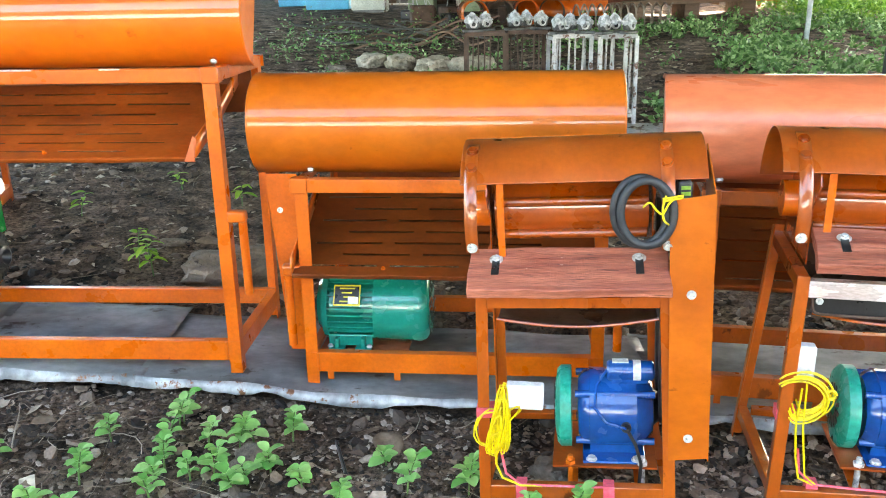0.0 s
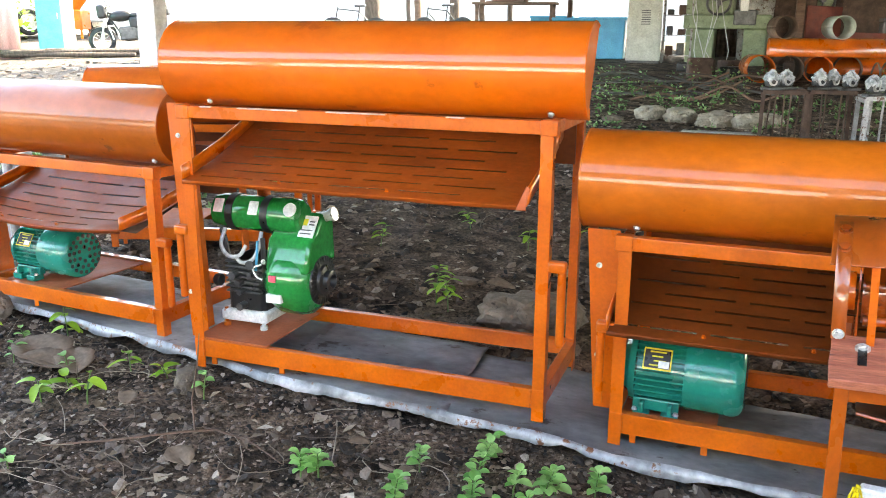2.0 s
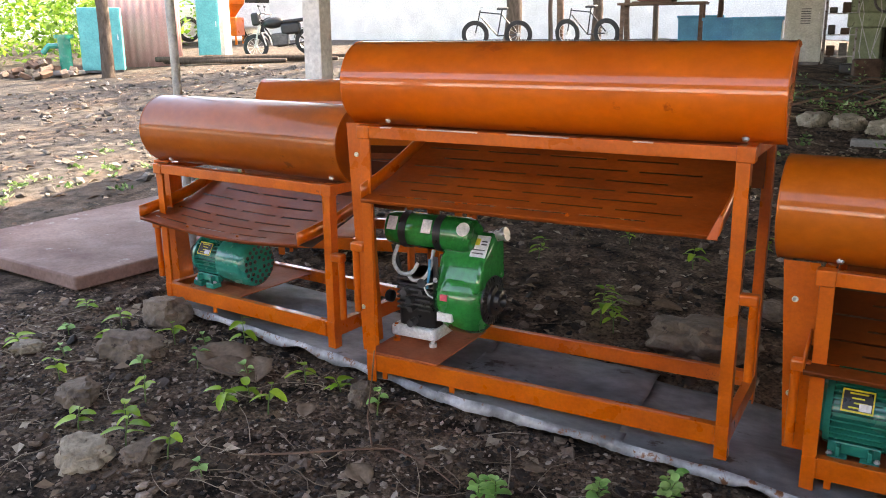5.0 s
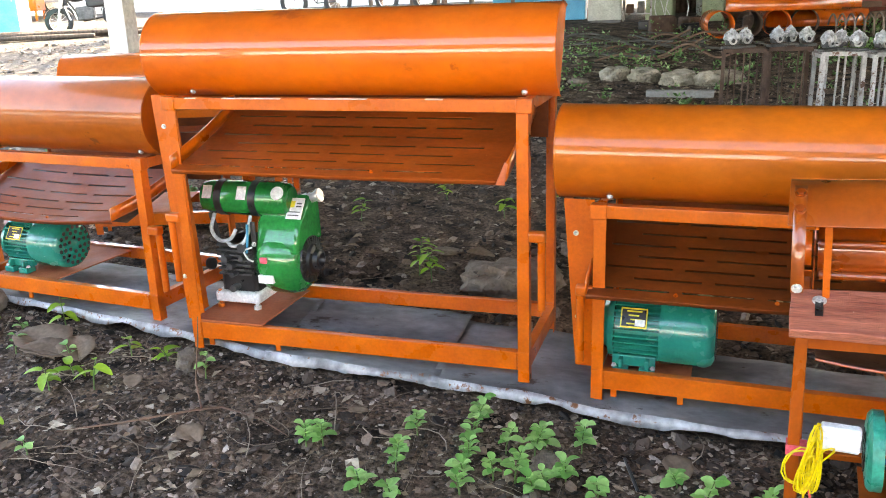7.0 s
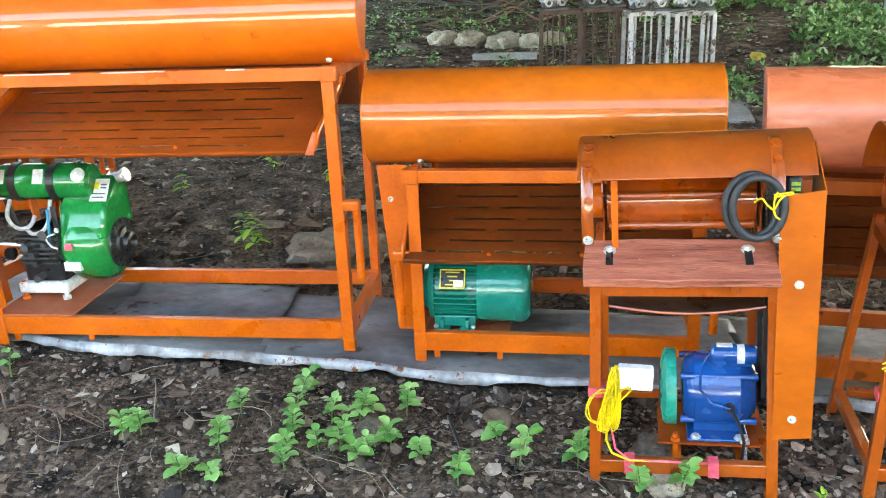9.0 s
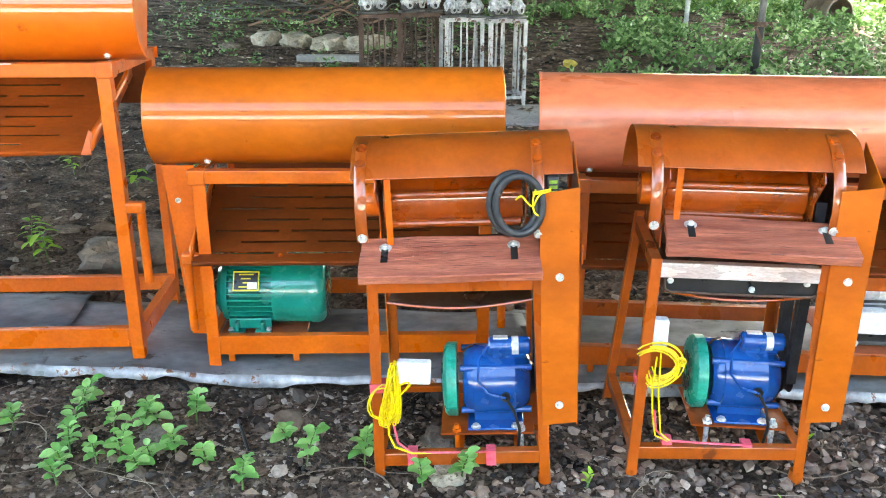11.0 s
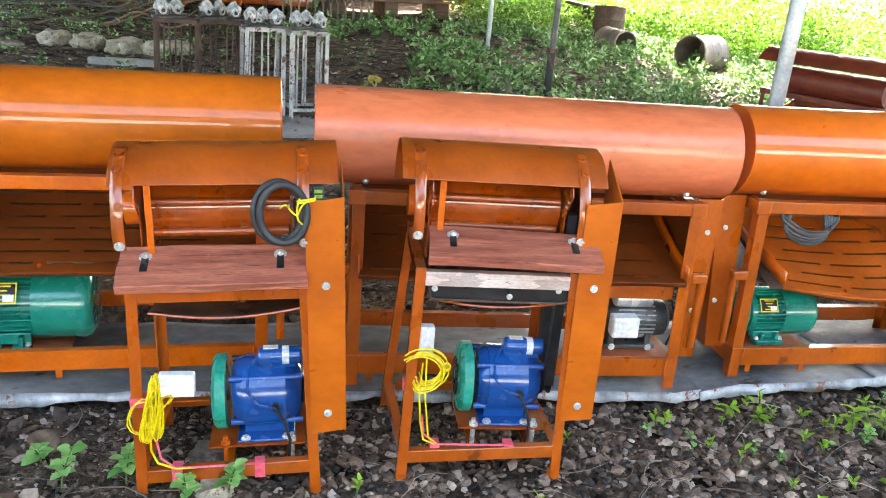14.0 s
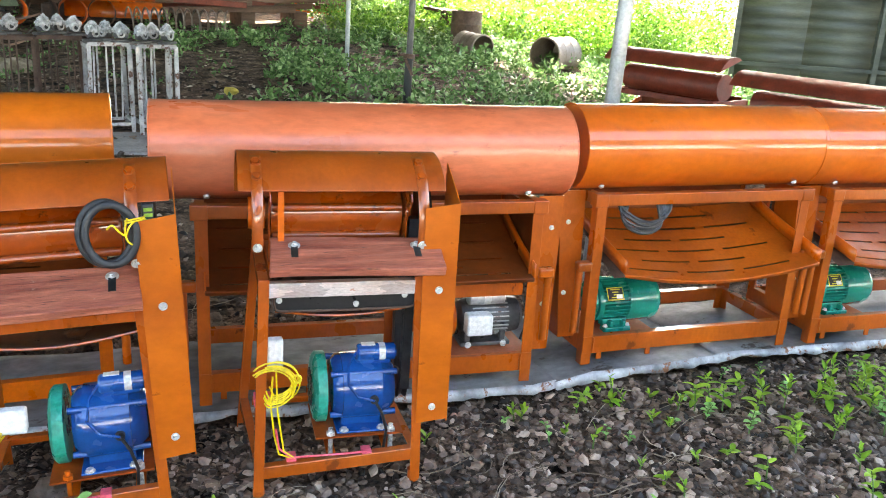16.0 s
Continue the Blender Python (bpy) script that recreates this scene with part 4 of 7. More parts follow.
    if guard:
        bm = bmesh.new()
        prism(bm, [(g0, 0.085, H + 0.0), (g1, 0.085, H + 0.0), (g1 + (0.02 if side == "L" else -0.015), 0.085, 0.10), (g0 + (0.05 if side == "L" else 0), 0.085, 0.10)], (0, 0.004, 0))
        gd = part("belt_guard", bm, paint, s, "flat sheet guard over the drive belt", smooth=False)
        out = g0 if side == "L" else g1
        part("guard_side", prism(bmesh.new(), [(out, 0.087, H), (out, 0.24, H), (out + (0.05 if side == "L" else -0.015), 0.24, 0.10), (out + (0.05 if side == "L" else -0.015), 0.087, 0.10)], (0.003, 0, 0)), paint, gd, smooth=False)
        bolt(gd, ((g0 + g1) / 2 + (-0.01 if side == "L" else 0.01), 0.085, H - 0.13), (0, -1, 0))
        bolt(gd, ((g0 + g1) / 2, 0.085, 0.30), (0, -1, 0))
    # folding carrying handles on the front legs
    for lx, sx in ((0, -1), (W, 1)):
        hd = part("handle_bracket", boxed(min(lx, lx + sx * 0.06) - 0.002, max(lx, lx + sx * 0.06) + 0.002, -0.012, 0.03, handle_z - 0.022, handle_z + 0.018), paint, s, bevel=0.008)
        hb = bmesh.new()
        cyl(hb, (lx + sx * 0.046, 0.01, handle_z), (lx + sx * 0.046, 0.014, handle_z - 0.29), 0.0155, 16)
        part("carrying_handle", hb, paint, hd)
    return s


def motor_plate(s, x0, x1, D, top=0.133, paint=None):
    part("motor_plate", boxed(x0, x1, 0.012, D - 0.03, top - 0.006, top), paint or PLATE_PAINT, s, "flat dusty orange mounting plate", smooth=False)


A = sheller(-3.70, 3.235, 0.12, -9.0, 1.20, 0.763, 0.62, (-0.09, 1.25), "L", cover=BROWN_COVER, handle_z=0.44, tray=dict(x0=-0.03, x1=1.09, front=(-0.10, 0.50), rear=(0.42, 0.625), bow=0.03, sag=0.03), label="orange grain sheller with a brown-orange cover and a green motor")
motor_plate(A, 0.10, 0.50, 0.62, 0.112)
green_motor(A, 0.08, 0.21, 0.252, 0.42, 0.118, holes=True)

B = sheller(-2.257, 2.898, 0.071, -3.4, 1.505, 1.097, 0.57, (-0.135, 1.585), "L", cover=ORANGE_COVER, handle_z=0.595, yc=0.24, zc=0.155, tray=dict(x0=0.03, x1=1.43, front=(-0.05, 0.812), rear=(0.49, 0.99), bow=0.02, rows=7), label="tall bright orange grain sheller with a green petrol engine")
motor_plate(B, 0.0, 0.34, 0.5)
# Pale strips paint the glints on B's rail edges, along with chipped paint.
for wx, wl in ((0.27, 0.26), (0.65, 0.24), (1.12, 0.07), (0.10, 0.05)):
    part("worn_lit_edge", boxed(wx, wx + wl, -0.0055, 0.010, 1.0935, 1.0985), BARE, B, "worn rail edge with a painted white glint", bevel=0.0015)
for wx, wl, wy in ((0.42, 0.9, 0.540), (0.36, 0.5, 0.004), (0.95, 0.42, 0.004)):
    part("worn_lit_edge", boxed(wx, wx + wl, wy, wy + 0.012, 0.1262, 0.1282), PRIMER, B, "rubbed rail edge painted pale as if lit from above", bevel=0.0008)
engine(B, 0.01, 0.28, 0.133)
part("bent_tab", prism(bmesh.new(), [(1.395, -0.055, 0.80), (1.432, -0.06, 0.885), (1.44, -0.05, 0.875), (1.425, -0.045, 0.80)], (0.004, -0.012, 0.0)), PRIMER, B, "bent pale corner of the tray", smooth=False)

C = sheller(-0.517, 2.79, 0.033, -5.0, 1.06, 0.763, 0.60, (-0.145, 1.098), "L", cover=AMBER, tray=dict(x0=-0.018, x1=1.03, front=(-0.04, 0.440), rear=(0.44, 0.63), bow=0.012, rows=7, paint=SHADED_TRAY), label="orange grain sheller with a green motor and a nameplate")
motor_plate(C, 0.03, 0.36, 0.6, 0.095)
green_motor(C, 0.016, 0.20, 0.243, 0.425, 0.133)

Dm = sheller(0.809, 2.558, 0.038, -11.0, 1.29, 0.753, 0.45, (-0.135, 1.405), "R", paint=AMBER_FRAME, cover=PRIMER, tray=dict(x0=0.03, x1=1.26, front=(-0.03, 0.455), rear=(0.38, 0.60), bow=0.02, rows=7, paint=SHADED_TRAY), handle_z=0.465, under=True, label="orange grain sheller with an unpainted salmon primer cover")
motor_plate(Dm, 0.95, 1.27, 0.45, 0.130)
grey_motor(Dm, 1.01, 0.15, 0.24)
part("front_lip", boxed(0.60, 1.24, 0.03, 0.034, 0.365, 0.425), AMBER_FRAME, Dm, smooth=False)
part("side_sheet", boxed(1.277, 1.281, 0.05, 0.40, 0.50, 0.705), SHADED_TRAY, Dm, smooth=False)

Em = sheller(2.33, 2.315, 0.065, -8.0, 1.05, 0.735, 0.47, (-0.065, 1.10), "L", paint=AMBER_FRAME, cover=GLOSS_COVER, tray=dict(x0=0.10, x1=1.07, front=(-0.10, 0.432), rear=(0.41, 0.575), bow=0.015, sag=0.05, paint=AMBER_TRAY), label="glossy orange grain sheller with a cable hung on its rail")
motor_plate(Em, 0.08, 0.40, 0.47, 0.092)
green_motor(Em, 0.10, 0.20, 0.212, 0.34, 0.098)

Fm = sheller(3.50, 2.145, 0.06, -10.0, 1.1, 0.735, 0.47, (-0.10, 1.15), "L", paint=AMBER_FRAME, cover=GLOSS_COVER, tray=dict(x0=0.08, x1=1.06, front=(-0.10, 0.432), rear=(0.41, 0.575), bow=0.015, sag=0.05, paint=AMBER_TRAY), label="glossy orange grain sheller at the end of the row")
motor_plate(Fm, 0.08, 0.40, 0.47, 0.092)
green_motor(Fm, 0.10, 0.20, 0.212, 0.34, 0.098)

# second-row machines
Gm = sheller(-3.72, 4.25, 0.15, 14.0, 1.2, 0.763, 0.6, (-0.09, 1.25), "L", cover=ORANGE_COVER, label="orange grain sheller standing in a second row behind", guard=False)
motor_plate(Gm, 0.1, 0.5, 0.6)
for k, (gx, gy) in enumerate(((5.35, 6.15), (5.60, 4.80))):
    sheller(gx, gy, 0.12 - 0.09 * k, -80.0, 1.15, 0.66, 0.5, (-0.08, 1.20), "L", paint=RED_OXIDE, cover=RED_OXIDE, tray=dict(paint=RED_OXIDE), label="dark red-oxide primed sheller waiting to be painted", guard=False, a0=24, rc=0.20)


# ---- the small hand-fed shellers ----
def blue_motor(parent, x, y, z):
    """z is the axis height, r about 0.115."""
    r = 0.112
    m = part("motor", lathe(bmesh.new(), [(0.0, 0.04), (0.004, r * 0.80), (0.02, r * 0.93), (0.035, r * 0.95), (0.036, r), (0.165, r), (0.166, r * 0.95), (0.19, r * 0.90), (0.212, r * 0.70), (0.215, 0.03)], y, z, 40, at=x), BLUE, parent, "glossy blue electric motor")
    for k in range(4):
        t = radians(45 + 90 * k)
        bm = bmesh.new()
        cyl(bm, (x - 0.004, y + r * 0.92 * math.cos(t), z + r * 0.92 * math.sin(t)), (x + 0.215, y + r * 0.92 * math.cos(t), z + r * 0.92 * math.sin(t)), 0.011, 10)
        part("tie_rod", bm, BLUE, m)
    f = part("fan_cover", lathe(bmesh.new(), [(0, 0), (0, r * 0.6), (0.006, r * 0.95), (0.016, r * 1.05), (0.046, r * 1.05), (0.046, r * 0.9)], y, z, 40, at=x - 0.062), TEAL, m, "sea-green fan cover")
    for k in range(14):
        q = Matrix.Translation((x - 0.0625, y, z)) @ Matrix.Rotation(2 * math.pi * k / 14, 4, "X")
        part("vent_slot", boxed(-0.002, 0.003, 0.03, 0.065, -0.006, 0.006, m=q), PLATE_BLACK, f, smooth=False)
    cy, cz = y - 0.035, z + r + 0.018
    c = part("capacitor", lathe(bmesh.new(), [(0, 0), (0, 0.024), (0.006, 0.029), (0.125, 0.029), (0.13, 0.024), (0.13, 0)], cy, cz, 24, at=x + 0.085), BLUE, m, "blue capacitor housing with a white band")
    part("band", lathe(bmesh.new(), [(0.072, 0.0297), (0.093, 0.0297)], cy, cz, 24, at=x + 0.085), LABEL, c, "white band")
    part("capacitor_label", boxed(x + 0.10, x + 0.145, cy - 0.012, cy + 0.012, cz + 0.027, cz + 0.0305), LABEL, c, smooth=False)
    part("capacitor_saddle", boxed(x + 0.095, x + 0.20, cy - 0.02, cy + 0.02, z + r * 0.85, cz - 0.005), BLUE, c, bevel=0.005)
    bm = bmesh.new()
    cyl(bm, (x + 0.135, y - r + 0.01, z - 0.005), (x + 0.135, y - r - 0.012, z - 0.005), 0.014, 14)
    part("cable_gland", bm, BLACK, m)
    tube_pts = [(x + 0.085, cy, cz), (x + 0.055, y - 0.06, z + r * 0.85), (x + 0.05, y - r, z + 0.05), (x + 0.08, y - r - 0.012, z + 0.01), (x + 0.135, y - r - 0.014, z - 0.005)]
    part("cable", tube(bmesh.new(), tube_pts, 0.004), BLUE, m)
    part("cable", tube(bmesh.new(), [(x + 0.135, y - r - 0.012, z - 0.005), (x + 0.16, y - r - 0.02, z - 0.05), (x + 0.175, y - r - 0.02, z - 0.11), (x + 0.17, y - r - 0.01, z - 0.19), (x + 0.14, y - r, z - 0.235)], 0.005), BLACK, m)
    bm = boxed(x + 0.015, x + 0.19, y - 0.112, y + 0.1, z - r - 0.014, z - r - 0.006)
    box(bm, x + 0.035, x + 0.17, y - 0.06, y + 0.06, z - r - 0.008, z - r * 0.7)
    part("motor_foot", bm, BLUE, m, bevel=0.003)
    for sx in (0.04, 0.165):
        bolt(m, (x + sx, y - 0.10, z - r - 0.006), (0, 0, 1), 0.0115)
    return m


def wire_coil(bm, c, rx, rz, turns, r, seed, tilt=0.0):
    rnd = random.Random(seed)
    pts = []
    for k in range(turns * 14):
        t = 2 * math.pi * k / 14
        j = 1 + rnd.uniform(-0.06, 0.06)
        w = 0.006 * math.sin(t * 0.37 + seed)
        pts.append((c[0] + rx * j * math.cos(t) + tilt * rz * math.sin(t) + w, c[1] - 0.008 + 0.012 * math.sin(t * 0.21 + seed) + w, c[2] + rz * j * math.sin(t)))
    tube(bm, pts, r, 6)


def hand_sheller(x, y, z, yaw, lean, first):
    W, D, R = 0.50, 0.45, 0.196
    s = thing("hand_sheller", pose(x, y, z, 0, lean, yaw), "orange hand-fed sheller with wooden shelf, blue motor and " + ("hung belt" if first else "bare strip"), "machine", "small shellers in front")
    yc, zc = 0.20, 0.848
    splay = 0.02
    for lx, sx in ((0, 1), (W, -1)):
        fy, fz = (-0.03, -0.018) if lx == 0 and not first else (0.0, -0.010)
        part("leg", angle_iron(bmesh.new(), (lx - sx * splay, fy, fz), (lx, 0, 0.70), (sx * 0.032, 0, 0), (0, 0.032, 0)), AMBER_FRAME, s, smooth=False, bevel=0.002)
        rx = lx - (0.045 if lx == 0 and not first else 0.0)
        part("leg", angle_iron(bmesh.new(), (rx - sx * splay * 0.5, D, 0), (lx, D - 0.03, 0.72), (sx * 0.034, 0, 0), (0, -0.034, 0)), AMBER_FRAME, s, smooth=False, bevel=0.002)
        part("foot", tube(bmesh.new(), [(lx + sx * (0.018 - splay), fy + 0.018, fz - 0.010), (lx + sx * (0.018 - splay), fy + 0.018, fz + 0.03)], 0.020, 10), AMBER_FRAME, s)
        part("side_rail", angle_iron(bmesh.new(), (lx + sx * 0.002 - sx * splay * 0.8, fy * 0.85 + 0.01, 0.104), (rx + sx * 0.002, D - 0.01, 0.104), (0, 0, -0.036), (sx * 0.03, 0, 0)), AMBER_FRAME, s, smooth=False, bevel=0.002)
        part("side_rail", angle_iron(bmesh.new(), (lx, 0.005, 0.70), (lx, D - 0.03, 0.70), (0, 0, -0.036), (sx * 0.03, 0, 0)), AMBER_FRAME, s, smooth=False, bevel=0.002)
    part("front_rail", angle_iron(bmesh.new(), (-0.016, 0.003 if first else -0.022, 0.100 if first else 0.092), (W + 0.016, 0.003, 0.106), (0, 0, -0.042), (0, 0.03, 0)), AMBER_FRAME, s, smooth=False, bevel=0.002)
    part("rear_rail", angle_iron(bmesh.new(), (0.0, D - 0.003, 0.106), (W, D - 0.003, 0.106), (0, 0, -0.036), (0, -0.03, 0)), AMBER_FRAME, s, smooth=False, bevel=0.002)
    part("front_rail", angle_iron(bmesh.new(), (0.03, -0.004, 0.665 if first else 0.690), (W - 0.03, -0.004, 0.665 if first else 0.690), (0, 0, -0.03 if first else -0.045), (0, 0.03, 0)), AMBER_FRAME if first else BARE, s, "" if first else "bare scraped metal strip", smooth=False, bevel=0.002)
    # side plates of the drum housing
    for px in (0.035, W - 0.045):
        pts = [(px, yc - (R - 0.012) * math.cos(radians(t)), zc + (R - 0.012) * math.sin(radians(t))) for t in np.linspace(25, 180, 22)]
        pts += [(px, D - 0.04, 0.70), (px, 0.10, 0.70), (px, 0.10, zc)]
        part("side_plate", prism(bmesh.new(), pts, (0.004, 0, 0)), DRUM_PAINT, s, smooth=False)
    # cover
    prof = cover_profile(yc, zc, R, 34, 172, 26)
    c = part("drum_cover", grid(bmesh.new(), [[(cx, py, pz) for cx in edged(-0.03 if first else -0.055, 0.585 if first else 0.56, 8)] for py, pz in prof]), AMBER_FRAME, s, "curved orange sheet cover", thick=0.003)
    for px, bx in ((-0.002, 0), (0.488, 1)):
        rows = []
        for t in np.linspace(-18, 74, 20):
            py, pz = yc - (R + 0.005) * math.cos(radians(t)), zc + (R + 0.005) * math.sin(radians(t))
            rows.append([(px - 0.016, py, pz), (px + 0.016, py, pz)])
        st = part("front_strap", grid(bmesh.new(), rows), AMBER_FRAME, s, "curved flat bar holding the cover", thick=0.004)
        for t in (47, 63):
            d = Vector((0, -math.cos(radians(t)), math.sin(radians(t))))
            bolt(st, Vector((px, yc, zc)) + d * (R + 0.007), d, 0.0115, DRUM_PAINT)
        d = Vector((0, -math.cos(radians(-14)), math.sin(radians(-14))))
        bolt(st, Vector((px, yc, zc)) + d * (R + 0.007), d, 0.0105)
    # drum with beater bars, shaft and concave
    part("drum", lathe(bmesh.new(), [(0, 0), (0, 0.085), (W - 0.095, 0.085), (W - 0.095, 0)], yc + 0.02, zc + 0.005, 28, at=0.045), DRUM_PAINT, s, "glossy dark orange drum")
    for t in (20, 80, 140, -40):
        q = Vector((0, -math.cos(radians(t)), math.sin(radians(t)))) * 0.094 + Vector((0, yc + 0.02, zc + 0.005))
        part("beater_bar", cyl(bmesh.new(), (0.05, q.y, q.z), (W - 0.055, q.y, q.z), 0.013, 12), DRUM_PAINT, s)
    part("bearing", cyl(bmesh.new(), (-0.02, yc + 0.02, zc), (0.03, yc + 0.02, zc), 0.05, 20), ORANGE, s)
    part("upright_strip", boxed(0.060, 0.078, 0.06, 0.066, 0.72, 0.965), ORANGE, s, smooth=False)
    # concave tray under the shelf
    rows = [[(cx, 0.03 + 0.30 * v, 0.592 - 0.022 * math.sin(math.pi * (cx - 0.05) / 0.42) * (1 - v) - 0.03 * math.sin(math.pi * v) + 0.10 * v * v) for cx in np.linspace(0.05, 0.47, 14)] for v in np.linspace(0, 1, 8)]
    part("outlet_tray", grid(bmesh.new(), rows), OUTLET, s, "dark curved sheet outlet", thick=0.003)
    part("outlet_rim", tube(bmesh.new(), rows[0], 0.004, 6), AMBER_FRAME, s)
    if not first:
        # Black plate stands in for the shade of an open gap.
        part("gap_shade_plate", boxed(0.045, 0.478, 0.022, 0.028, 0.596, 0.640), BLACK, s, "black plate painted as the shaded gap below the bare strip", smooth=False)
        part("slot_rim", tube(bmesh.new(), bend([(0.045, 0.014, 0.640), (0.047, 0.012, 0.615), (0.056, 0.010, 0.600), (0.10, 0.010, 0.597), (0.26, 0.010, 0.596), (0.42, 0.010, 0.597), (0.466, 0.010, 0.600), (0.476, 0.012, 0.615), (0.478, 0.014, 0.640)]), 0.004, 6), RUST, s, "thin rusty rim of the slot")
        for bx, bz in ((0.06, 0.634), (0.44, 0.640), (0.29, 0.616)):
            bolt(s, (bx, 0.006, bz), (0, -1, 0), 0.007)
    # wooden shelf on two bolts, sloping up to the back
    px0, px1 = (-0.016, 0.495) if first else (0.03, 0.54)
    q = pose(0, -0.045, 0.672, 23, 0, 0) if first else pose(0.0, -0.06, 0.724, 17, 0, -3)
    bm = boxed(px0, px1, 0.0, 0.165, 0.008, 0.037, m=q)
    bmesh.ops.subdivide_edges(bm, edges=bm.edges[:], cuts=6, use_grid_fill=True)
    for v in bm.verts:
        v.co += Vector((0.004, 0.003, 0.003)) * noise.noise(v.co * 17 + Vector((first * 9.0, 0, 0)))
    sh = part("wooden_shelf", bm, PLANK, s, "rough red-brown wooden plank", bevel=0.003)
    for bx in (px0 + 0.07, px1 - 0.075):
        part("bolt_slot", boxed(bx - 0.010, bx + 0.010, 0.058, 0.112, 0.034, 0.0392, m=q), PLATE_BLACK, sh, "dark slot in the plank", smooth=False)
        p0, n0 = q @ Vector((bx, 0.118, 0.037)), q.to_3x3() @ Vector((0, 0, 1))
        bm = bmesh.new()
        cyl(bm, p0, p0 + n0 * 0.002, 0.018, 18)
        cyl(bm, p0 + n0 * 0.002, p0 + n0 * 0.009, 0.011, 6)
        cyl(bm, p0 + n0 * 0.009, p0 + n0 * 0.013, 0.006, 10)
        part("shelf_bolt", bm, STEEL, sh, "zinc bolt and washer")
    # belt guard at the right
    bm = bmesh.new()
    prism(bm, [(W - 0.01, -0.006, 0.915), (W + 0.098, -0.006, 0.93), (W + 0.098, -0.006, 0.21), (W - 0.005, -0.006, 0.20)], (0, 0.003, 0))
    g = part("belt_guard", bm, AMBER, s, "tall flat orange belt guard", smooth=False)
    part("guard_side", prism(bmesh.new(), [(W + 0.096, -0.004, 0.93), (W + 0.096, 0.17, 1.02), (W + 0.096, 0.17, 0.2), (W + 0.096, -0.004, 0.2)], (0.003, 0, 0)), AMBER, g, smooth=False)
    for bz in ((0.672, 0.268) if first else (0.655, 0.256)):
        bolt(g, (W + 0.045, -0.006, bz), (0, -1, 0), 0.009)
    pl = part("drive_pulley", lathe(bmesh.new(), [(0, 0.02), (0, 0.10), (0.012, 0.085), (0.024, 0.10), (0.024, 0.02)], yc + 0.02, zc, 30, at=W + 0.02), BLACK, s, "black belt pulley")
    for y0, y1 in ((yc + 0.11, 0.27), (yc - 0.06, 0.16)):
        part("drive_belt", bar(bmesh.new(), (W - 0.012, y0, zc), (W - 0.012, y1, 0.25), 0.034, 0.012 if first else 0.030, (1, 0, 0)), RUBBER, s, smooth=False)
    part("motor_pulley", lathe(bmesh.new(), [(0, 0.01), (0, 0.055), (0.014, 0.042), (0.028, 0.055), (0.028, 0.01)], 0.20, 0.2525, 24, at=W - 0.03), BLACK, s)
    # motor on its adjustable plate
    part("motor_plate", boxed(0.185, 0.475, 0.075, 0.32, 0.121, 0.127), TRAY, s, "dark orange plate on threaded bolts", smooth=False)
    for bx, mm in ((0.235, ORANGE if first else STEEL), (0.435, STEEL)):
        bm = bmesh.new()
        cyl(bm, (bx, 0.09, 0.035), (bx, 0.09, 0.152), 0.008, 10)
        cyl(bm, (bx, 0.09, 0.127), (bx, 0.09, 0.138), 0.015, 6)
        part("levelling_bolt", bm, mm, s)
    bm = bmesh.new()
    bar(bm, (0.24, 0.06, 0.045), (0.24, D - 0.02, 0.07), 0.03, 0.005)
    bar(bm, (0.43, 0.06, 0.045), (0.43, D - 0.02, 0.07), 0.03, 0.005)
    part("cross_strip", bm, ORANGE, s, smooth=False)
    blue_motor(s, 0.255 if first else 0.24, 0.20, 0.2525)
    # wiring
    def wire(bm):
        part("wire_loop", bm, YELLOW, s, "loop of yellow electric wire")

    if first:
        for c, rx, rz, turns, seed, tilt in (((0.056, -0.022, 0.335), 0.012, 0.090, 6, 1, 0.10), ((0.048, -0.026, 0.310), 0.017, 0.085, 6, 2, 0.20), ((0.064, -0.018, 0.300), 0.010, 0.075, 5, 4, 0.05), ((0.040, -0.030, 0.285), 0.014, 0.060, 4, 5, 0.30), ((0.020, -0.024, 0.295), 0.038, 0.055, 2, 6, 0.2), ((0.070, -0.02, 0.325), 0.016, 0.045, 2, 8, 0.9)):
            bm = bmesh.new()
            wire_coil(bm, c, rx, rz, turns, 0.0025, seed, tilt)
            wire(bm)
        wire(tube(bmesh.new(), [(0.04, -0.02, 0.27), (0.035, -0.015, 0.18), (0.05, -0.01, 0.135), (0.10, -0.01, 0.112), (0.2, -0.006, 0.112)], 0.0035))
    else:
        for k in range(12):
            j = random.Random(k + 40)
            o, q = j.uniform(-0.012, 0.012), j.uniform(0.72, 1.18)
            wire(tube(bmesh.new(), [(0.045 + 0.070 * q * math.sin(t) * (1 if t < 3.2 else 0.4) + o, -0.012 + o, 0.375 + 0.062 * q * math.cos(t) + o) for t in np.linspace(-0.6 + j.uniform(-0.3, 0.3), 3.9 + j.uniform(-0.5, 0.5), 18)], 0.0025, 6))
        wire(tube(bmesh.new(), [(0.113 + 0.012 * math.cos(t), -0.014, 0.385 + 0.012 * math.sin(t)) for t in np.linspace(0, 6, 10)], 0.0045, 6))
        wire(tube(bmesh.new(), [(0.04, -0.02, 0.40), (0.035, -0.02, 0.30), (0.045, -0.015, 0.2), (0.06, -0.01, 0.13), (0.10, -0.008, 0.112)], 0.003))
        wire(tube(bmesh.new(), [(0.05, -0.02, 0.42), (0.055, -0.018, 0.28), (0.075, -0.01, 0.14), (0.11, -0.008, 0.11)], 0.0027))
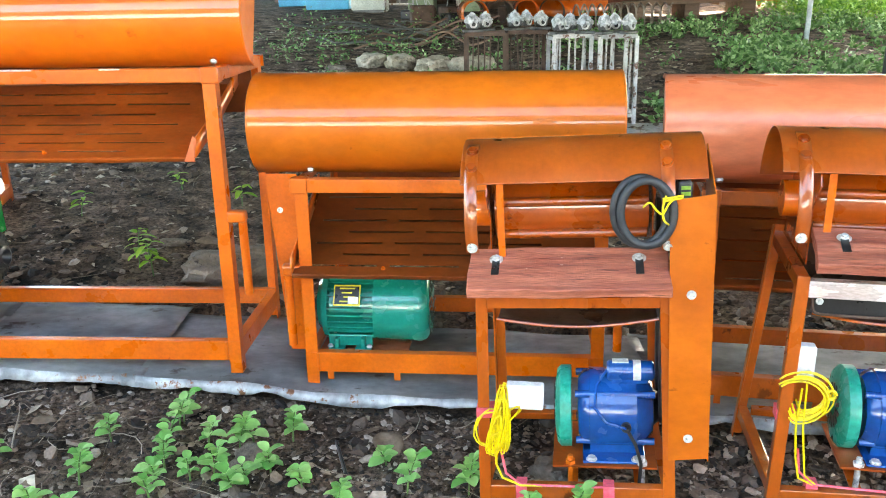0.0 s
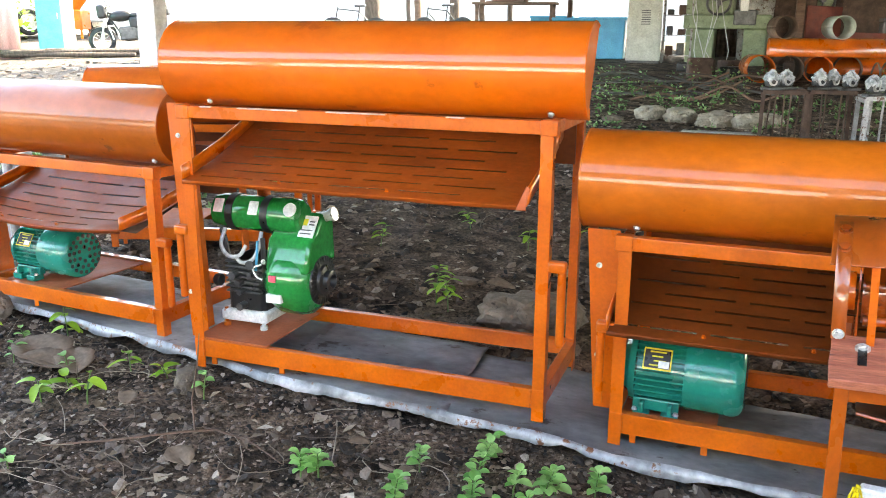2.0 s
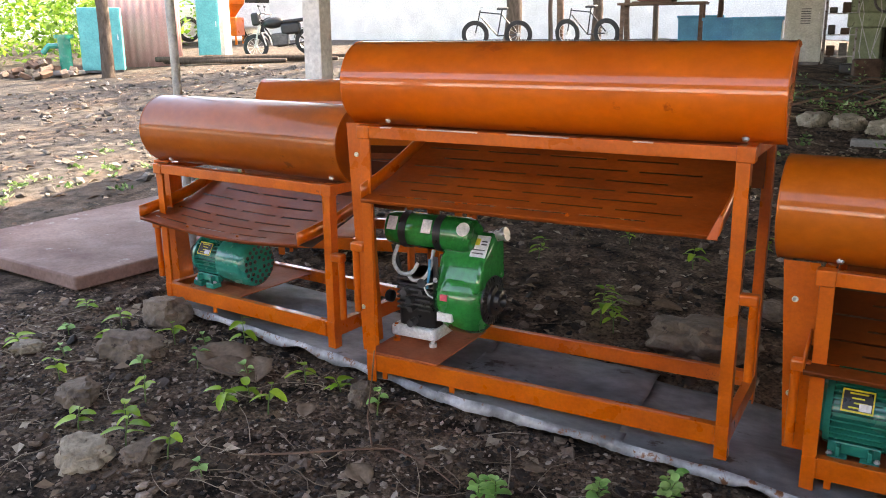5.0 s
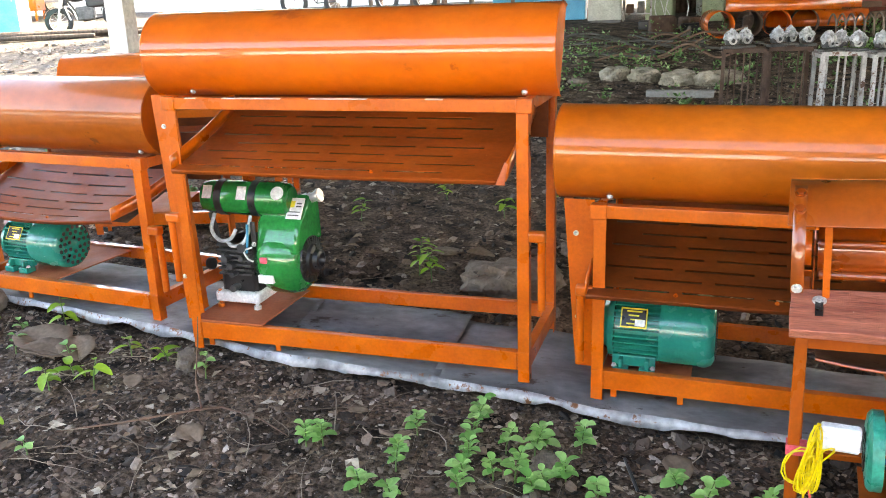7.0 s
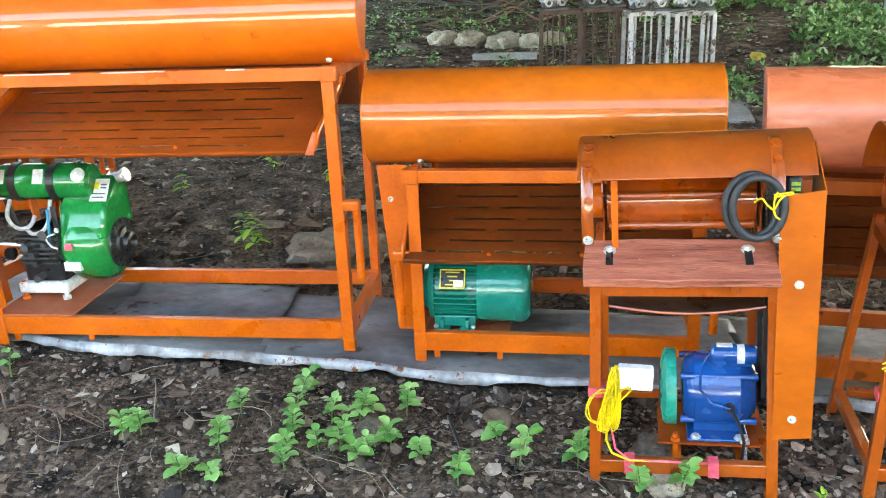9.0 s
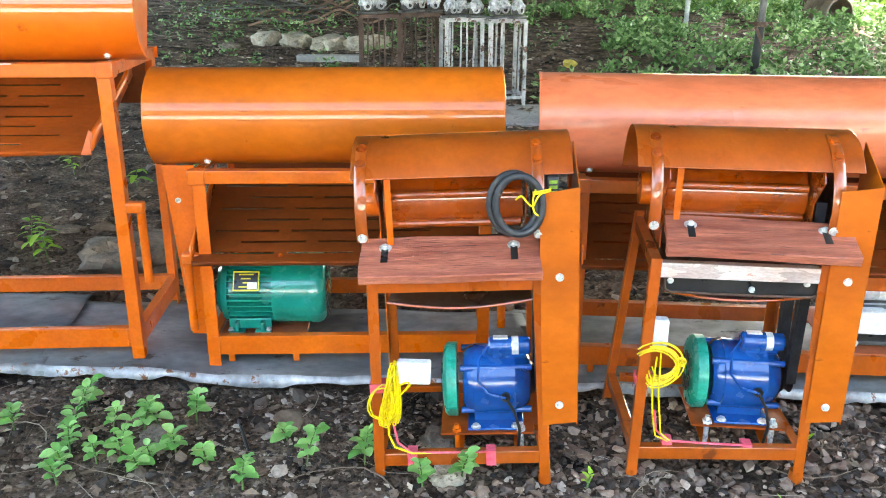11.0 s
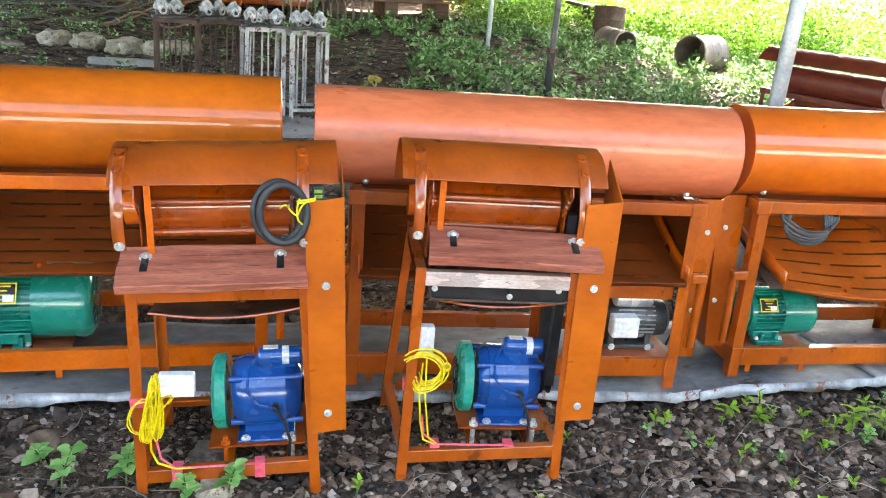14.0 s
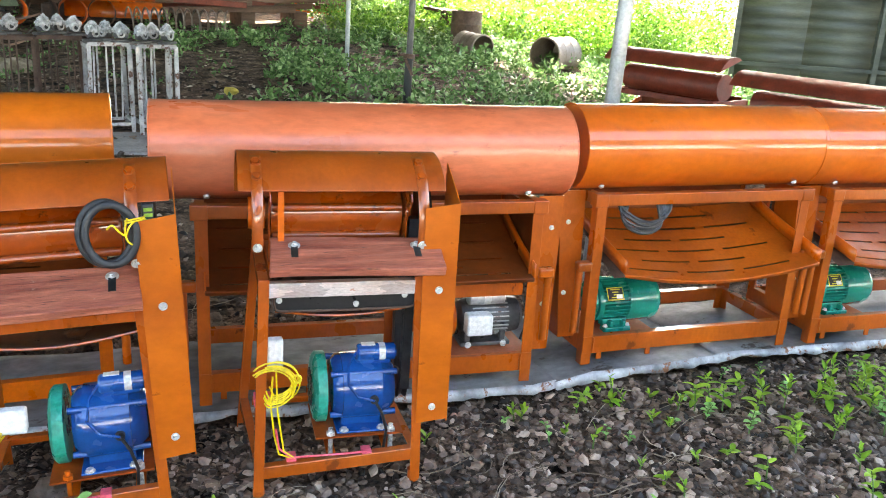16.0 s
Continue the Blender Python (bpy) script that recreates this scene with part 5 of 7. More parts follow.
    part("wire_end", tube(bmesh.new(), [(0.05, -0.012, 0.22), (0.06, -0.01, 0.15), (0.1, -0.008, 0.113), (0.3, -0.008, 0.112), (0.33, -0.006, 0.112)], 0.0035), PINK, s, "thin red wire")
    bx = boxed(0.05, 0.15, -0.03, 0.008, 0.36, 0.43, m=pose(0, 0, 0, 0, 3, 0)) if first else boxed(0.025, 0.075, 0.02, 0.06, 0.40, 0.50)
    part("switch_box", bx, WHITE, s, "white plastic switch box", bevel=0.007)
    for cx, cz, vert in ((0.016, 0.33 if first else 0.31, 1), (0.10, 0.085, 0), (0.34, 0.085, 0)):
        bm = bmesh.new()
        if vert:
            box(bm, -0.004 - splay * 0.5, 0.040, -0.005, 0.04, cz - 0.014, cz + 0.014)
        else:
            box(bm, cx - 0.015, cx + 0.015, -0.002, 0.036, cz - 0.025, cz + 0.025)
        part("tape_wrap", bm, PINK, s, "pink tape wrap", smooth=False)
    return s


hand_sheller(0.101, 2.062, -0.03, -9.0, -2.6, True)
hand_sheller(0.878, 2.008, 0.0, -12.0, 0.3, False)

# black belt ring hung on the first one
ring = thing("rubber_belt_ring", pose(0.101, 2.062, -0.03, 0, -2.6, -9.0), "black rubber belt ring tied on with yellow wire", "belt")
for k, (dx, dy, rr) in enumerate(((0, 0, 0.079), (-0.014, 0.018, 0.082))):
    pts = [(0.434 + dx + rr * 0.80 * math.cos(t), -0.022 + dy + 0.01 * math.sin(t), 0.890 + rr * 1.0 * math.sin(t)) for t in np.linspace(0, 2 * math.pi, 40, endpoint=False)]
    part("ring", tube(bmesh.new(), pts, 0.0105, 10, closed=True), RUBBER, ring)
bm = bmesh.new()
tube(bm, bend([(0.425, -0.02, 0.905), (0.440, -0.032, 0.918), (0.455, -0.034, 0.900), (0.470, -0.034, 0.890), (0.482, -0.034, 0.912), (0.495, -0.032, 0.925)]), 0.0026, 7)
tube(bm, bend([(0.478, -0.032, 0.935), (0.470, -0.034, 0.905), (0.473, -0.034, 0.875), (0.485, -0.034, 0.862)]), 0.0026, 7)
for a in (0, 0.006):
    tube(bm, bend([(0.470, -0.028, 0.920 + a), (0.490, -0.032, 0.924 + a), (0.512, -0.026, 0.926 + a), (0.520, 0.0, 0.922 + a)]), 0.0026, 7)
part("tie_wire", bm, YELLOW, ring, "yellow tie wire")
part("belt_loop", boxed(0.512, 0.545, 0.022, 0.075, 0.868, 0.955), RUBBER, ring, "black folded belt", bevel=0.006)
for k in range(5):
    part("print_line", boxed(0.518, 0.540, 0.0195, 0.0215, 0.876 + 0.015 * k, 0.885 + 0.015 * k), PRINT_GREEN, ring, "yellow-green printed mark", smooth=False)

# grey cable looped over the rail of one sheller
cable = thing("grey_cable", Em.matrix_world.copy(), "loop of grey cable hung under a rail", "cable")
for k in range(7):
    rnd = random.Random(k)
    pts = bend([(0.10 + 0.010 * k, 0.03, 0.70), (0.125 + rnd.uniform(-0.01, 0.01), 0.0, 0.665 - 0.008 * k), (0.19 + rnd.uniform(-0.015, 0.015), -0.012, 0.628 - 0.009 * k), (0.27 + rnd.uniform(-0.015, 0.015), -0.012, 0.622 - 0.007 * k), (0.335 - 0.006 * k, 0.0, 0.655 - 0.006 * k), (0.36 - 0.012 * k, 0.03, 0.70)])
    part("strand", tube(bmesh.new(), pts, 0.0062, 8), GREY_CABLE, cable)


# ---- stones, slab ----
def stone(x, y, sx, sy, sz, mat, label, seed, sink=0.25, yaw=None):
    rnd = random.Random(seed)
    bm = bmesh.new()
    bmesh.ops.create_icosphere(bm, subdivisions=4, radius=1.0)
    o = Vector((seed * 3.1, seed * 1.7, 0))
    for v in bm.verts:
        d = v.co.normalized()
        k = 1 + 0.40 * noise.noise(d * 1.5 + o) + 0.24 * noise.noise(d * 3.1 + o) + 0.08 * noise.noise(d * 8 + o)
        w = d * k
        w = Vector((round(w.x * 3.2) / 3.2 * 0.2 + w.x * 0.8, round(w.y * 2.6) / 2.6 * 0.15 + w.y * 0.85, min(w.z, 0.80)))
        for a in range(3):
            w[a] = math.copysign(abs(w[a]) ** 0.92, w[a])
        v.co = Vector((w.x * sx, w.y * sy, w.z * sz))
    ob = part("stone", bm, mat)
    ob.matrix_world = pose(x, y, rough_z(x, y) + sz * (1 - 2 * sink) * 0.9, rnd.uniform(-8, 8), rnd.uniform(-8, 8), rnd.uniform(0, 360) if yaw is None else yaw)
    return tagged(ob, label, "stone")


for k, (x, y, a, b, c, mm, lab) in enumerate((
        (-2.17, 2.70, 0.055, 0.05, 0.07, STONE, "round dirty stone standing beside the metal sheet"),
        (-3.42, 2.70, 0.14, 0.10, 0.085, STONE, "brown rounded field stone on the soil"),
        (-3.28, 2.26, 0.11, 0.075, 0.06, STONE, "brown angular stone half sunk in soil"),
        (-2.80, 1.86, 0.10, 0.09, 0.06, PALE_STONE, "pale ochre broken stone on the soil"),
        (-2.63, 1.96, 0.075, 0.06, 0.045, STONE, "small grey-brown stone beside a paler one"),
        (-3.62, 3.14, 0.12, 0.10, 0.10, STONE, "dark grey stone propping a machine foot"),
        (-3.92, 2.52, 0.07, 0.05, 0.035, PALE_STONE, "flat tan stone lying on the soil"),
        (-1.00, 3.84, 0.27, 0.20, 0.125, STONE, "large brown boulder behind the machines"),
        (-0.62, 2.30, 0.06, 0.05, 0.04, STONE, "small brown stone among seedlings"),
        (0.30, 2.02, 0.055, 0.045, 0.035, PALE_STONE, "small tan stone under the hand sheller"),
        (0.31, 2.22, 0.07, 0.05, 0.05, STONE, "dark round stone under the hand sheller"),
        (-0.85, 10.18, 0.17, 0.14, 0.115, PALE_STONE, "tan block of stone edging the yard"),
        (-0.52, 10.15, 0.22, 0.15, 0.115, PALE_STONE, "tan block of stone edging the yard"),
        (-0.12, 10.05, 0.24, 0.17, 0.115, PALE_STONE, "broken pale stone edging the yard"),
        (0.22, 10.0, 0.19, 0.16, 0.115, PALE_STONE, "pale split stone edging the yard"),
        (0.45, 10.1, 0.15, 0.12, 0.115, PALE_STONE, "tan stone at the end of a stone edge"),
        (-1.25, 9.9, 0.12, 0.10, 0.05, STONE, "flat stone on the bare soil"),
        (3.66, 8.2, 0.13, 0.11, 0.13, STONE, "upright brown stone among the weeds"))):
    stone(x, y, a, b, c, mm, lab, k + 1)
for k, (x, y, a) in enumerate(((-1.45, 4.3, 0.08), (-0.95, 4.6, 0.06), (-0.75, 4.45, 0.11))):
    stone(x, y, a, a * 0.6, 0.02, PALE_STONE if k == 1 else STONE, "flat flake of stone on the soil", 40 + k, 0.1)
y_scrap = stone(2.36, 8.5, 0.075, 0.06, 0.05, YELLOW_STONE, "yellow lump of scrap on the soil", 50, 0.1)
y_scrap["category"] = "scrap"

slab = part("concrete_slab", prism(bmesh.new(), [(-4.40, 3.24, 0.10), (-4.02, 4.95, 0.13), (-5.6, 5.25, 0.15), (-5.95, 3.50, 0.10)], (0, 0, 0.085)), RED_SLAB, bevel=0.012)
tagged(slab, "low worn concrete slab stained reddish, on soil", "slab")
slab2 = part("concrete_slab", boxed(-0.55, 0.55, -0.35, 0.35, 0, 0.07, m=pose(1.25, 6.75, 0.19, 3, 0, -8)), CONCRETE, bevel=0.01)
tagged(slab2, "pale grey concrete slab behind the machines", "slab")
kerb = part("stone_kerb", boxed(-0.35, 0.35, -0.06, 0.06, 0, 0.09, m=pose(-0.12, 9.25, ground_z(-0.12, 9.25) - 0.02, 0, 0, -3)), CONCRETE, bevel=0.01)
tagged(kerb, "pale length of kerb stone on the soil", "kerb")


# ---- welded stands with bearing housings ----
def bearing_housing(m, seed):
    rnd = random.Random(seed)
    ob = thing("bearing_housing", m, "grey cast bearing housing wrapped in clear film", "machine part", "bearing housings on the stands")
    bm = boxed(-0.085, 0.085, -0.03, 0.03, 0, 0.022)
    part("base", bm, GREY_CAST, ob, bevel=0.006)
    prof = [(0.058 * math.cos(t), 0.06 + 0.055 * math.sin(t)) for t in np.linspace(-0.6, math.pi + 0.6, 20)]
    part("housing", prism(bmesh.new(), [(px, -0.024, max(pz, 0.012)) for px, pz in prof], (0, 0.048, 0)), GREY_CAST, ob, bevel=0.008)
    bm = bmesh.new()
    cyl(bm, (0, -0.04, 0.065), (0, 0.04, 0.065), 0.032, 18)
    part("bearing", bm, GREY_STEEL, ob)
    part("bore", cyl(bmesh.new(), (0, -0.042, 0.065), (0, -0.0405, 0.065), 0.017, 14), BLACK, ob)
    bm = bmesh.new()
    bmesh.ops.create_icosphere(bm, subdivisions=3, radius=1)
    for v in bm.verts:
        k = 1 + 0.35 * noise.noise(v.co * 2.6 + Vector((seed, 0, 0)))
        v.co = Vector((v.co.x * 0.066 * k * (1 - 0.5 * max(0, v.co.z)), v.co.y * 0.05 * k * (1 - 0.5 * max(0, v.co.z)), 0.10 + v.co.z * 0.062 * k))
    part("film", bm, FILM, ob, "crumpled pale plastic film", smooth=False)
    return ob


def steel_stand(x, y, z, yaw, w, d, h, mat, seed, label):
    rnd = random.Random(seed)
    ob = thing("steel_stand", pose(x, y, z, 0, 0, yaw), label, "stand", "welded stands in the yard")
    for lx in (-w / 2, w / 2):
        for ly in (-d / 2, d / 2):
            part("leg", bar(bmesh.new(), (lx, ly, 0), (lx + rnd.uniform(-0.01, 0.01), ly, h), 0.03, 0.03), mat, ob, smooth=False)
        part("top_bar", bar(bmesh.new(), (lx, -d / 2, h - 0.015), (lx, d / 2, h - 0.015), 0.03, 0.03), mat, ob, smooth=False)
        part("low_bar", bar(bmesh.new(), (lx, -d / 2, 0.1), (lx, d / 2, 0.1), 0.025, 0.025), mat, ob, smooth=False)
    for ly in (-d / 2, d / 2):
        part("top_bar", bar(bmesh.new(), (-w / 2, ly, h + 0.001), (w / 2, ly, h + 0.001), 0.03, 0.03), mat, ob, smooth=False)
        part("low_bar", bar(bmesh.new(), (-w / 2, ly, 0.08), (w / 2, ly, 0.08), 0.025, 0.025), mat, ob, smooth=False)
    for k in range(5):
        lx = -w / 2 + w * (k + 0.8) / 6 + rnd.uniform(-0.01, 0.01)
        ly = rnd.choice((-d / 2, d / 2, 0.0))
        part("upright", bar(bmesh.new(), (lx, ly, 0.1), (lx + rnd.uniform(-0.02, 0.02), ly, h), 0.026, 0.012), mat, ob, smooth=False)
    return ob


STANDS = ((0.36, 7.55, 0.34, RUST), (0.72, 7.6, 0.34, RUST), (1.05, 7.25, 0.32, GREY_STEEL), (1.40, 7.15, 0.30, GREY_STEEL))
for k, (x, y, w, mm) in enumerate(STANDS):
    steel_stand(x, y, ground_z(x, y) - 0.01, -4 + 3 * k, w, 0.30, 0.72, mm, k, "welded frame stand of bare grey steel" if mm is GREY_STEEL else "welded frame stand with rust-brown bars")
rnd = random.Random(5)
for k, (x, y, w, mm) in enumerate(STANDS):
    for j in range(3 if k else 2):
        px = x - w / 2 + w * (j + 0.5) / 3
        bearing_housing(pose(px, y - 0.10 + 0.12 * (j % 2), ground_z(x, y) - 0.01 + 0.737, 0, 0, rnd.uniform(-50, 50)), k * 5 + j)


# ---- hoses, cabinets and machinery at the back ----
def arc_points(cx, cy, r, a0, a1, n, wob, seed):
    out = []
    for k in range(n):
        t = radians(a0 + (a1 - a0) * k / (n - 1))
        q = 1 + wob * noise.noise((math.cos(t) * 2, math.sin(t) * 2, seed))
        x, y = cx + r * q * math.cos(t) * 1.25, cy + r * q * math.sin(t) * 0.7
        z = ground_z(x, y) + 0.04 + 0.20 * max(0, noise.noise((t * 1.3, seed * 2.7, 2))) + 0.16 * max(0, math.sin(t + seed))
        out.append((x, y, z))
    return out


for k in range(10):
    rr = random.Random(k + 100)
    ob = thing("hose", pose(0, 0, 0), "dusty dark hose coiled loosely on the soil", "hose", "heap of hoses")
    part("length", tube(bmesh.new(), arc_points(-0.75 + rr.uniform(-0.9, 1.0), 12.3 + rr.uniform(-0.6, 0.9), rr.uniform(0.3, 0.8), rr.uniform(0, 360), rr.uniform(300, 560), 46, 0.6, k * 1.3), 0.009 if k % 3 else 0.016, 8), HOSE, ob)
for k in range(5):
    rr = random.Random(k + 140)
    x, y, a = -0.6 + rr.uniform(-0.8, 0.9), 11.6 + rr.uniform(0, 1.6), rr.uniform(-0.5, 0.5)
    ob = part("dead_branch", tube(bmesh.new(), bend([(x + t * math.cos(a) * 0.5, y + t * math.sin(a) * 0.5, ground_z(x, y) + 0.05 + 0.16 * (t + 1.3) * rr.random()) for t in (-1.4, -0.6, 0.2, 0.9, 1.5)]), 0.016, 7), WOOD)
    tagged(ob, "bare dead branch lying on the heap of hoses", "branch", "dead branches")


def cabinet(x, y, w, d, h, mat, yaw, label, name="metal_cabinet", vents=True):
    z = ground_z(x, y) - 0.02
    ob = thing(name, pose(x, y, z, 0, 0, yaw), label, "cabinet")
    part("body", boxed(-w / 2, w / 2, -d / 2, d / 2, 0.05, h), mat, ob, bevel=0.012)
    part("plinth", boxed(-w / 2 + 0.02, w / 2 - 0.02, -d / 2 + 0.02, d / 2 - 0.02, 0, 0.05), GREY_CAST, ob, smooth=False)
    part("door", boxed(-w / 2 + 0.03, w / 2 - 0.03, -d / 2 - 0.012, -d / 2 - 0.002, 0.1, h - 0.05), mat, ob, bevel=0.004)
    if vents:
        for k in range(7):
            part("vent_slot", boxed(-0.06, 0.10, -d / 2 - 0.016, -d / 2 - 0.012, h * 0.45 + 0.04 * k, h * 0.45 + 0.04 * k + 0.016), GREY_CAST, ob, smooth=False)
    part("door_handle", boxed(w / 2 - 0.09, w / 2 - 0.07, -d / 2 - 0.035, -d / 2 - 0.012, h * 0.5, h * 0.5 + 0.12), STEEL, ob)
    return ob


def bin_box(x, y, z, w, d, h, yaw=0):
    ob = thing("plastic_bin", pose(x, y, z, 0, 0, yaw), "sky-blue plastic storage bin with a rim", "bin", "blue bins")
    part("body", prism(bmesh.new(), [(-w / 2 + 0.02, -d / 2, 0), (w / 2 - 0.02, -d / 2, 0), (w / 2, -d / 2, h), (-w / 2, -d / 2, h)], (0, d, 0)), SKY_BLUE, ob, bevel=0.015)
    part("rim", boxed(-w / 2 - 0.02, w / 2 + 0.02, -d / 2 - 0.02, d / 2 + 0.02, h - 0.04, h + 0.02), SKY_BLUE, ob, bevel=0.01)
    part("latch", boxed(-0.05, 0.05, -d / 2 - 0.03, -d / 2 - 0.018, h - 0.14, h - 0.04), SKY_BLUE, ob, bevel=0.004)


cabinet(-1.42, 16.6, 0.62, 0.5, 1.55, CREAM, 4, "cream enamelled steel cabinet with vent slots")
bin_box(-2.20, 16.9, ground_z(-2.2, 16.9), 0.85, 0.5, 0.75)
bin_box(-3.75, 20.1, ground_z(-3.7, 20.1), 0.95, 0.6, 0.62, 5)
bin_box(-2.55, 20.3, ground_z(-2.5, 20.3), 0.9, 0.6, 0.52, -3)
bin_box(-2.9, 17.6, ground_z(-2.9, 17.6), 0.8, 0.5, 0.70, 8)

rack = thing("shelf_rack", pose(-0.82, 16.7, ground_z(-0.8, 16.7), 0, 0, 0), "grey steel shelf rack loaded with dark parts", "rack")
for lx in (-0.25, 0.25):
    for ly in (-0.2, 0.2):
        part("upright", bar(bmesh.new(), (lx, ly, 0), (lx, ly, 1.7), 0.035, 0.035), GREY_STEEL, rack, smooth=False)
for k in range(5):
    part("shelf", boxed(-0.26, 0.26, -0.21, 0.21, 0.12 + 0.36 * k, 0.14 + 0.36 * k), GREY_STEEL, rack, smooth=False)
rnd = random.Random(11)
for k in range(5):
    for j in range(2):
        x0 = -0.2 + 0.2 * j
        ob = part("machine_part", boxed(x0, x0 + rnd.uniform(0.1, 0.17), -0.15, 0.1, 0, rnd.uniform(0.08, 0.24)), rnd.choice((GREY_CAST, RUST, BLACK)), bevel=0.015)
        ob.matrix_world = pose(-0.82, 16.7, ground_z(-0.8, 16.7) + 0.14 + 0.36 * k)
        tagged(ob, "dark metal machine part on a shelf", "machine part", "parts on the rack")


def lathe_machine(x, y, yaw):
    ob = thing("old_lathe", pose(x, y, ground_z(x, y) - 0.02, 0, 0, yaw), "old pale green machine tool with a hand wheel", "machine")
    part("bed", boxed(-0.75, 0.75, -0.3, 0.3, 0.65, 0.9), PALE_GREEN, ob, bevel=0.03)
    part("pedestal", boxed(-0.7, -0.2, -0.25, 0.25, 0, 0.65), PALE_GREEN, ob, bevel=0.03)
    part("pedestal", boxed(0.3, 0.7, -0.25, 0.25, 0, 0.65), PALE_GREEN, ob, bevel=0.03)
    part("headstock", boxed(-0.72, 0.1, -0.28, 0.28, 0.9, 1.6), PALE_GREEN, ob, bevel=0.04)
    bm = bmesh.new()
    tube(bm, [(-0.15 + 0.2 * math.cos(t), -0.36, 1.1 + 0.2 * math.sin(t)) for t in np.linspace(0, 2 * math.pi, 28, endpoint=False)], 0.022, 8, closed=True)
    for t in (0.4, 2.5, 4.6):
        cyl(bm, (-0.15, -0.36, 1.1), (-0.15 + 0.2 * math.cos(t), -0.36, 1.1 + 0.2 * math.sin(t)), 0.016, 8)
    cyl(bm, (-0.15, -0.38, 1.1), (-0.15, -0.26, 1.1), 0.05, 14)
    part("hand_wheel", bm, GREY_CAST, ob)
    part("switch_panel", boxed(0.22, 0.36, -0.36, -0.28, 0.95, 1.2), LABEL, ob, bevel=0.01)
    part("apron", boxed(0.12, 0.5, -0.36, 0.2, 0.72, 0.98), GREY_CAST, ob, bevel=0.02)
    for k in range(4):
        part("lever", cyl(bmesh.new(), (-0.6 + 0.12 * k, -0.28, 1.3), (-0.57 + 0.12 * k, -0.4, 1.36), 0.012, 8), GREY_CAST, ob)
    return ob


lathe_machine(0.05, 16.7, -6)
lathe_machine(1.75, 17.4, 8)
for k in range(7):
    rr = random.Random(k + 300)
    x, y = rr.uniform(-0.6, 1.2), rr.uniform(14.2, 15.6)
    ob = part("scrap_casting", boxed(-0.2, 0.2, -0.14, 0.14, 0, rr.uniform(0.12, 0.35)), rr.choice((GREY_CAST, RUST, BLACK)), bevel=0.03)
    ob.matrix_world = pose(x, y, ground_z(x, y) - 0.02, 0, 0, rr.uniform(0, 180))
    tagged(ob, "dark rusty casting lying on the soil", "scrap metal", "scrap castings")
for k in range(5):
    rr = random.Random(k + 320)
    ob = thing("white_cable", pose(-0.55 + 0.1 * k, 16.1, 0), "loose white cable hanging from a rack", "cable", "white cables")
    z0 = ground_z(-0.5, 16.1)
    part("strand", tube(bmesh.new(), [(0, 0, z0 + 1.7), (rr.uniform(-0.1, 0.1), -0.05, z0 + 1.3), (rr.uniform(-0.15, 0.2), -0.1, z0 + 0.9), (rr.uniform(-0.1, 0.25), -0.15, z0 + 0.3), (rr.uniform(0, 0.4), -0.2, z0)], 0.008, 6), HOSE_GREY, ob)


# ---- stacked covers, timber and frames ----
def loose_cover(x, y, z, yaw, r, length, mat, label, full=False):
    prof = [(r * math.cos(t), r * math.sin(t)) for t in np.linspace(-0.35 if not full else -math.pi, math.pi + 0.35 if not full else math.pi, 30)]
    ob = part("sheet_cover", grid(bmesh.new(), [[(px, -length / 2, pz), (px, length / 2, pz)] for px, pz in prof]), mat, thick=0.008)
    ob.matrix_world = pose(x, y, z, 0, 0, yaw)
    return tagged(ob, label, "cover", "stack of sheet covers")


zb = ground_z(1.0, 13.6)
for k in range(4):
    loose_cover(0.45 + 0.42 * k, 13.7 + 0.08 * k, zb + 0.26, 4 - 3 * k, 0.19, 1.1, ORANGE if k % 2 == 0 else RUST, "rolled orange sheet cover stacked with its open end out", True)
for k in range(2):
    loose_cover(0.75 + 0.75 * k, 13.6, zb + 0.845, 10, 0.16, 0.5, WOOD if k == 0 else CREAM, "small rolled sheet ring lying on the stack", True)
loose_cover(1.35, 13.55, zb + 0.50, 92, 0.19, 1.55, ORANGE, "long orange sheet cover lying across the stack")
loose_cover(1.75, 14.1, zb + 0.50, 88, 0.17, 1.5, ORANGE, "orange sheet cover lying behind another")
loose_cover(1.9, 14.0, zb + 0.24, 88, 0.18, 1.4, ORANGE, "orange sheet cover at the bottom of the stack")

tool_chest = thing("tool_chest", pose(2.85, 15.3, ground_z(2.85, 15.3), 0, 0, -4), "dark blue-grey steel chest on the timber rack", "chest")
part("body", boxed(-0.5, 0.5, -0.25, 0.25, 0.35, 0.78), GREY_CAST, tool_chest, bevel=0.015)
part("lid", boxed(-0.51, 0.51, -0.26, 0.26, 0.785, 0.84), GREY_CAST, tool_chest, bevel=0.01)
part("stand_frame", boxed(-0.48, 0.48, -0.24, 0.24, 0, 0.345), RUST, tool_chest, smooth=False)

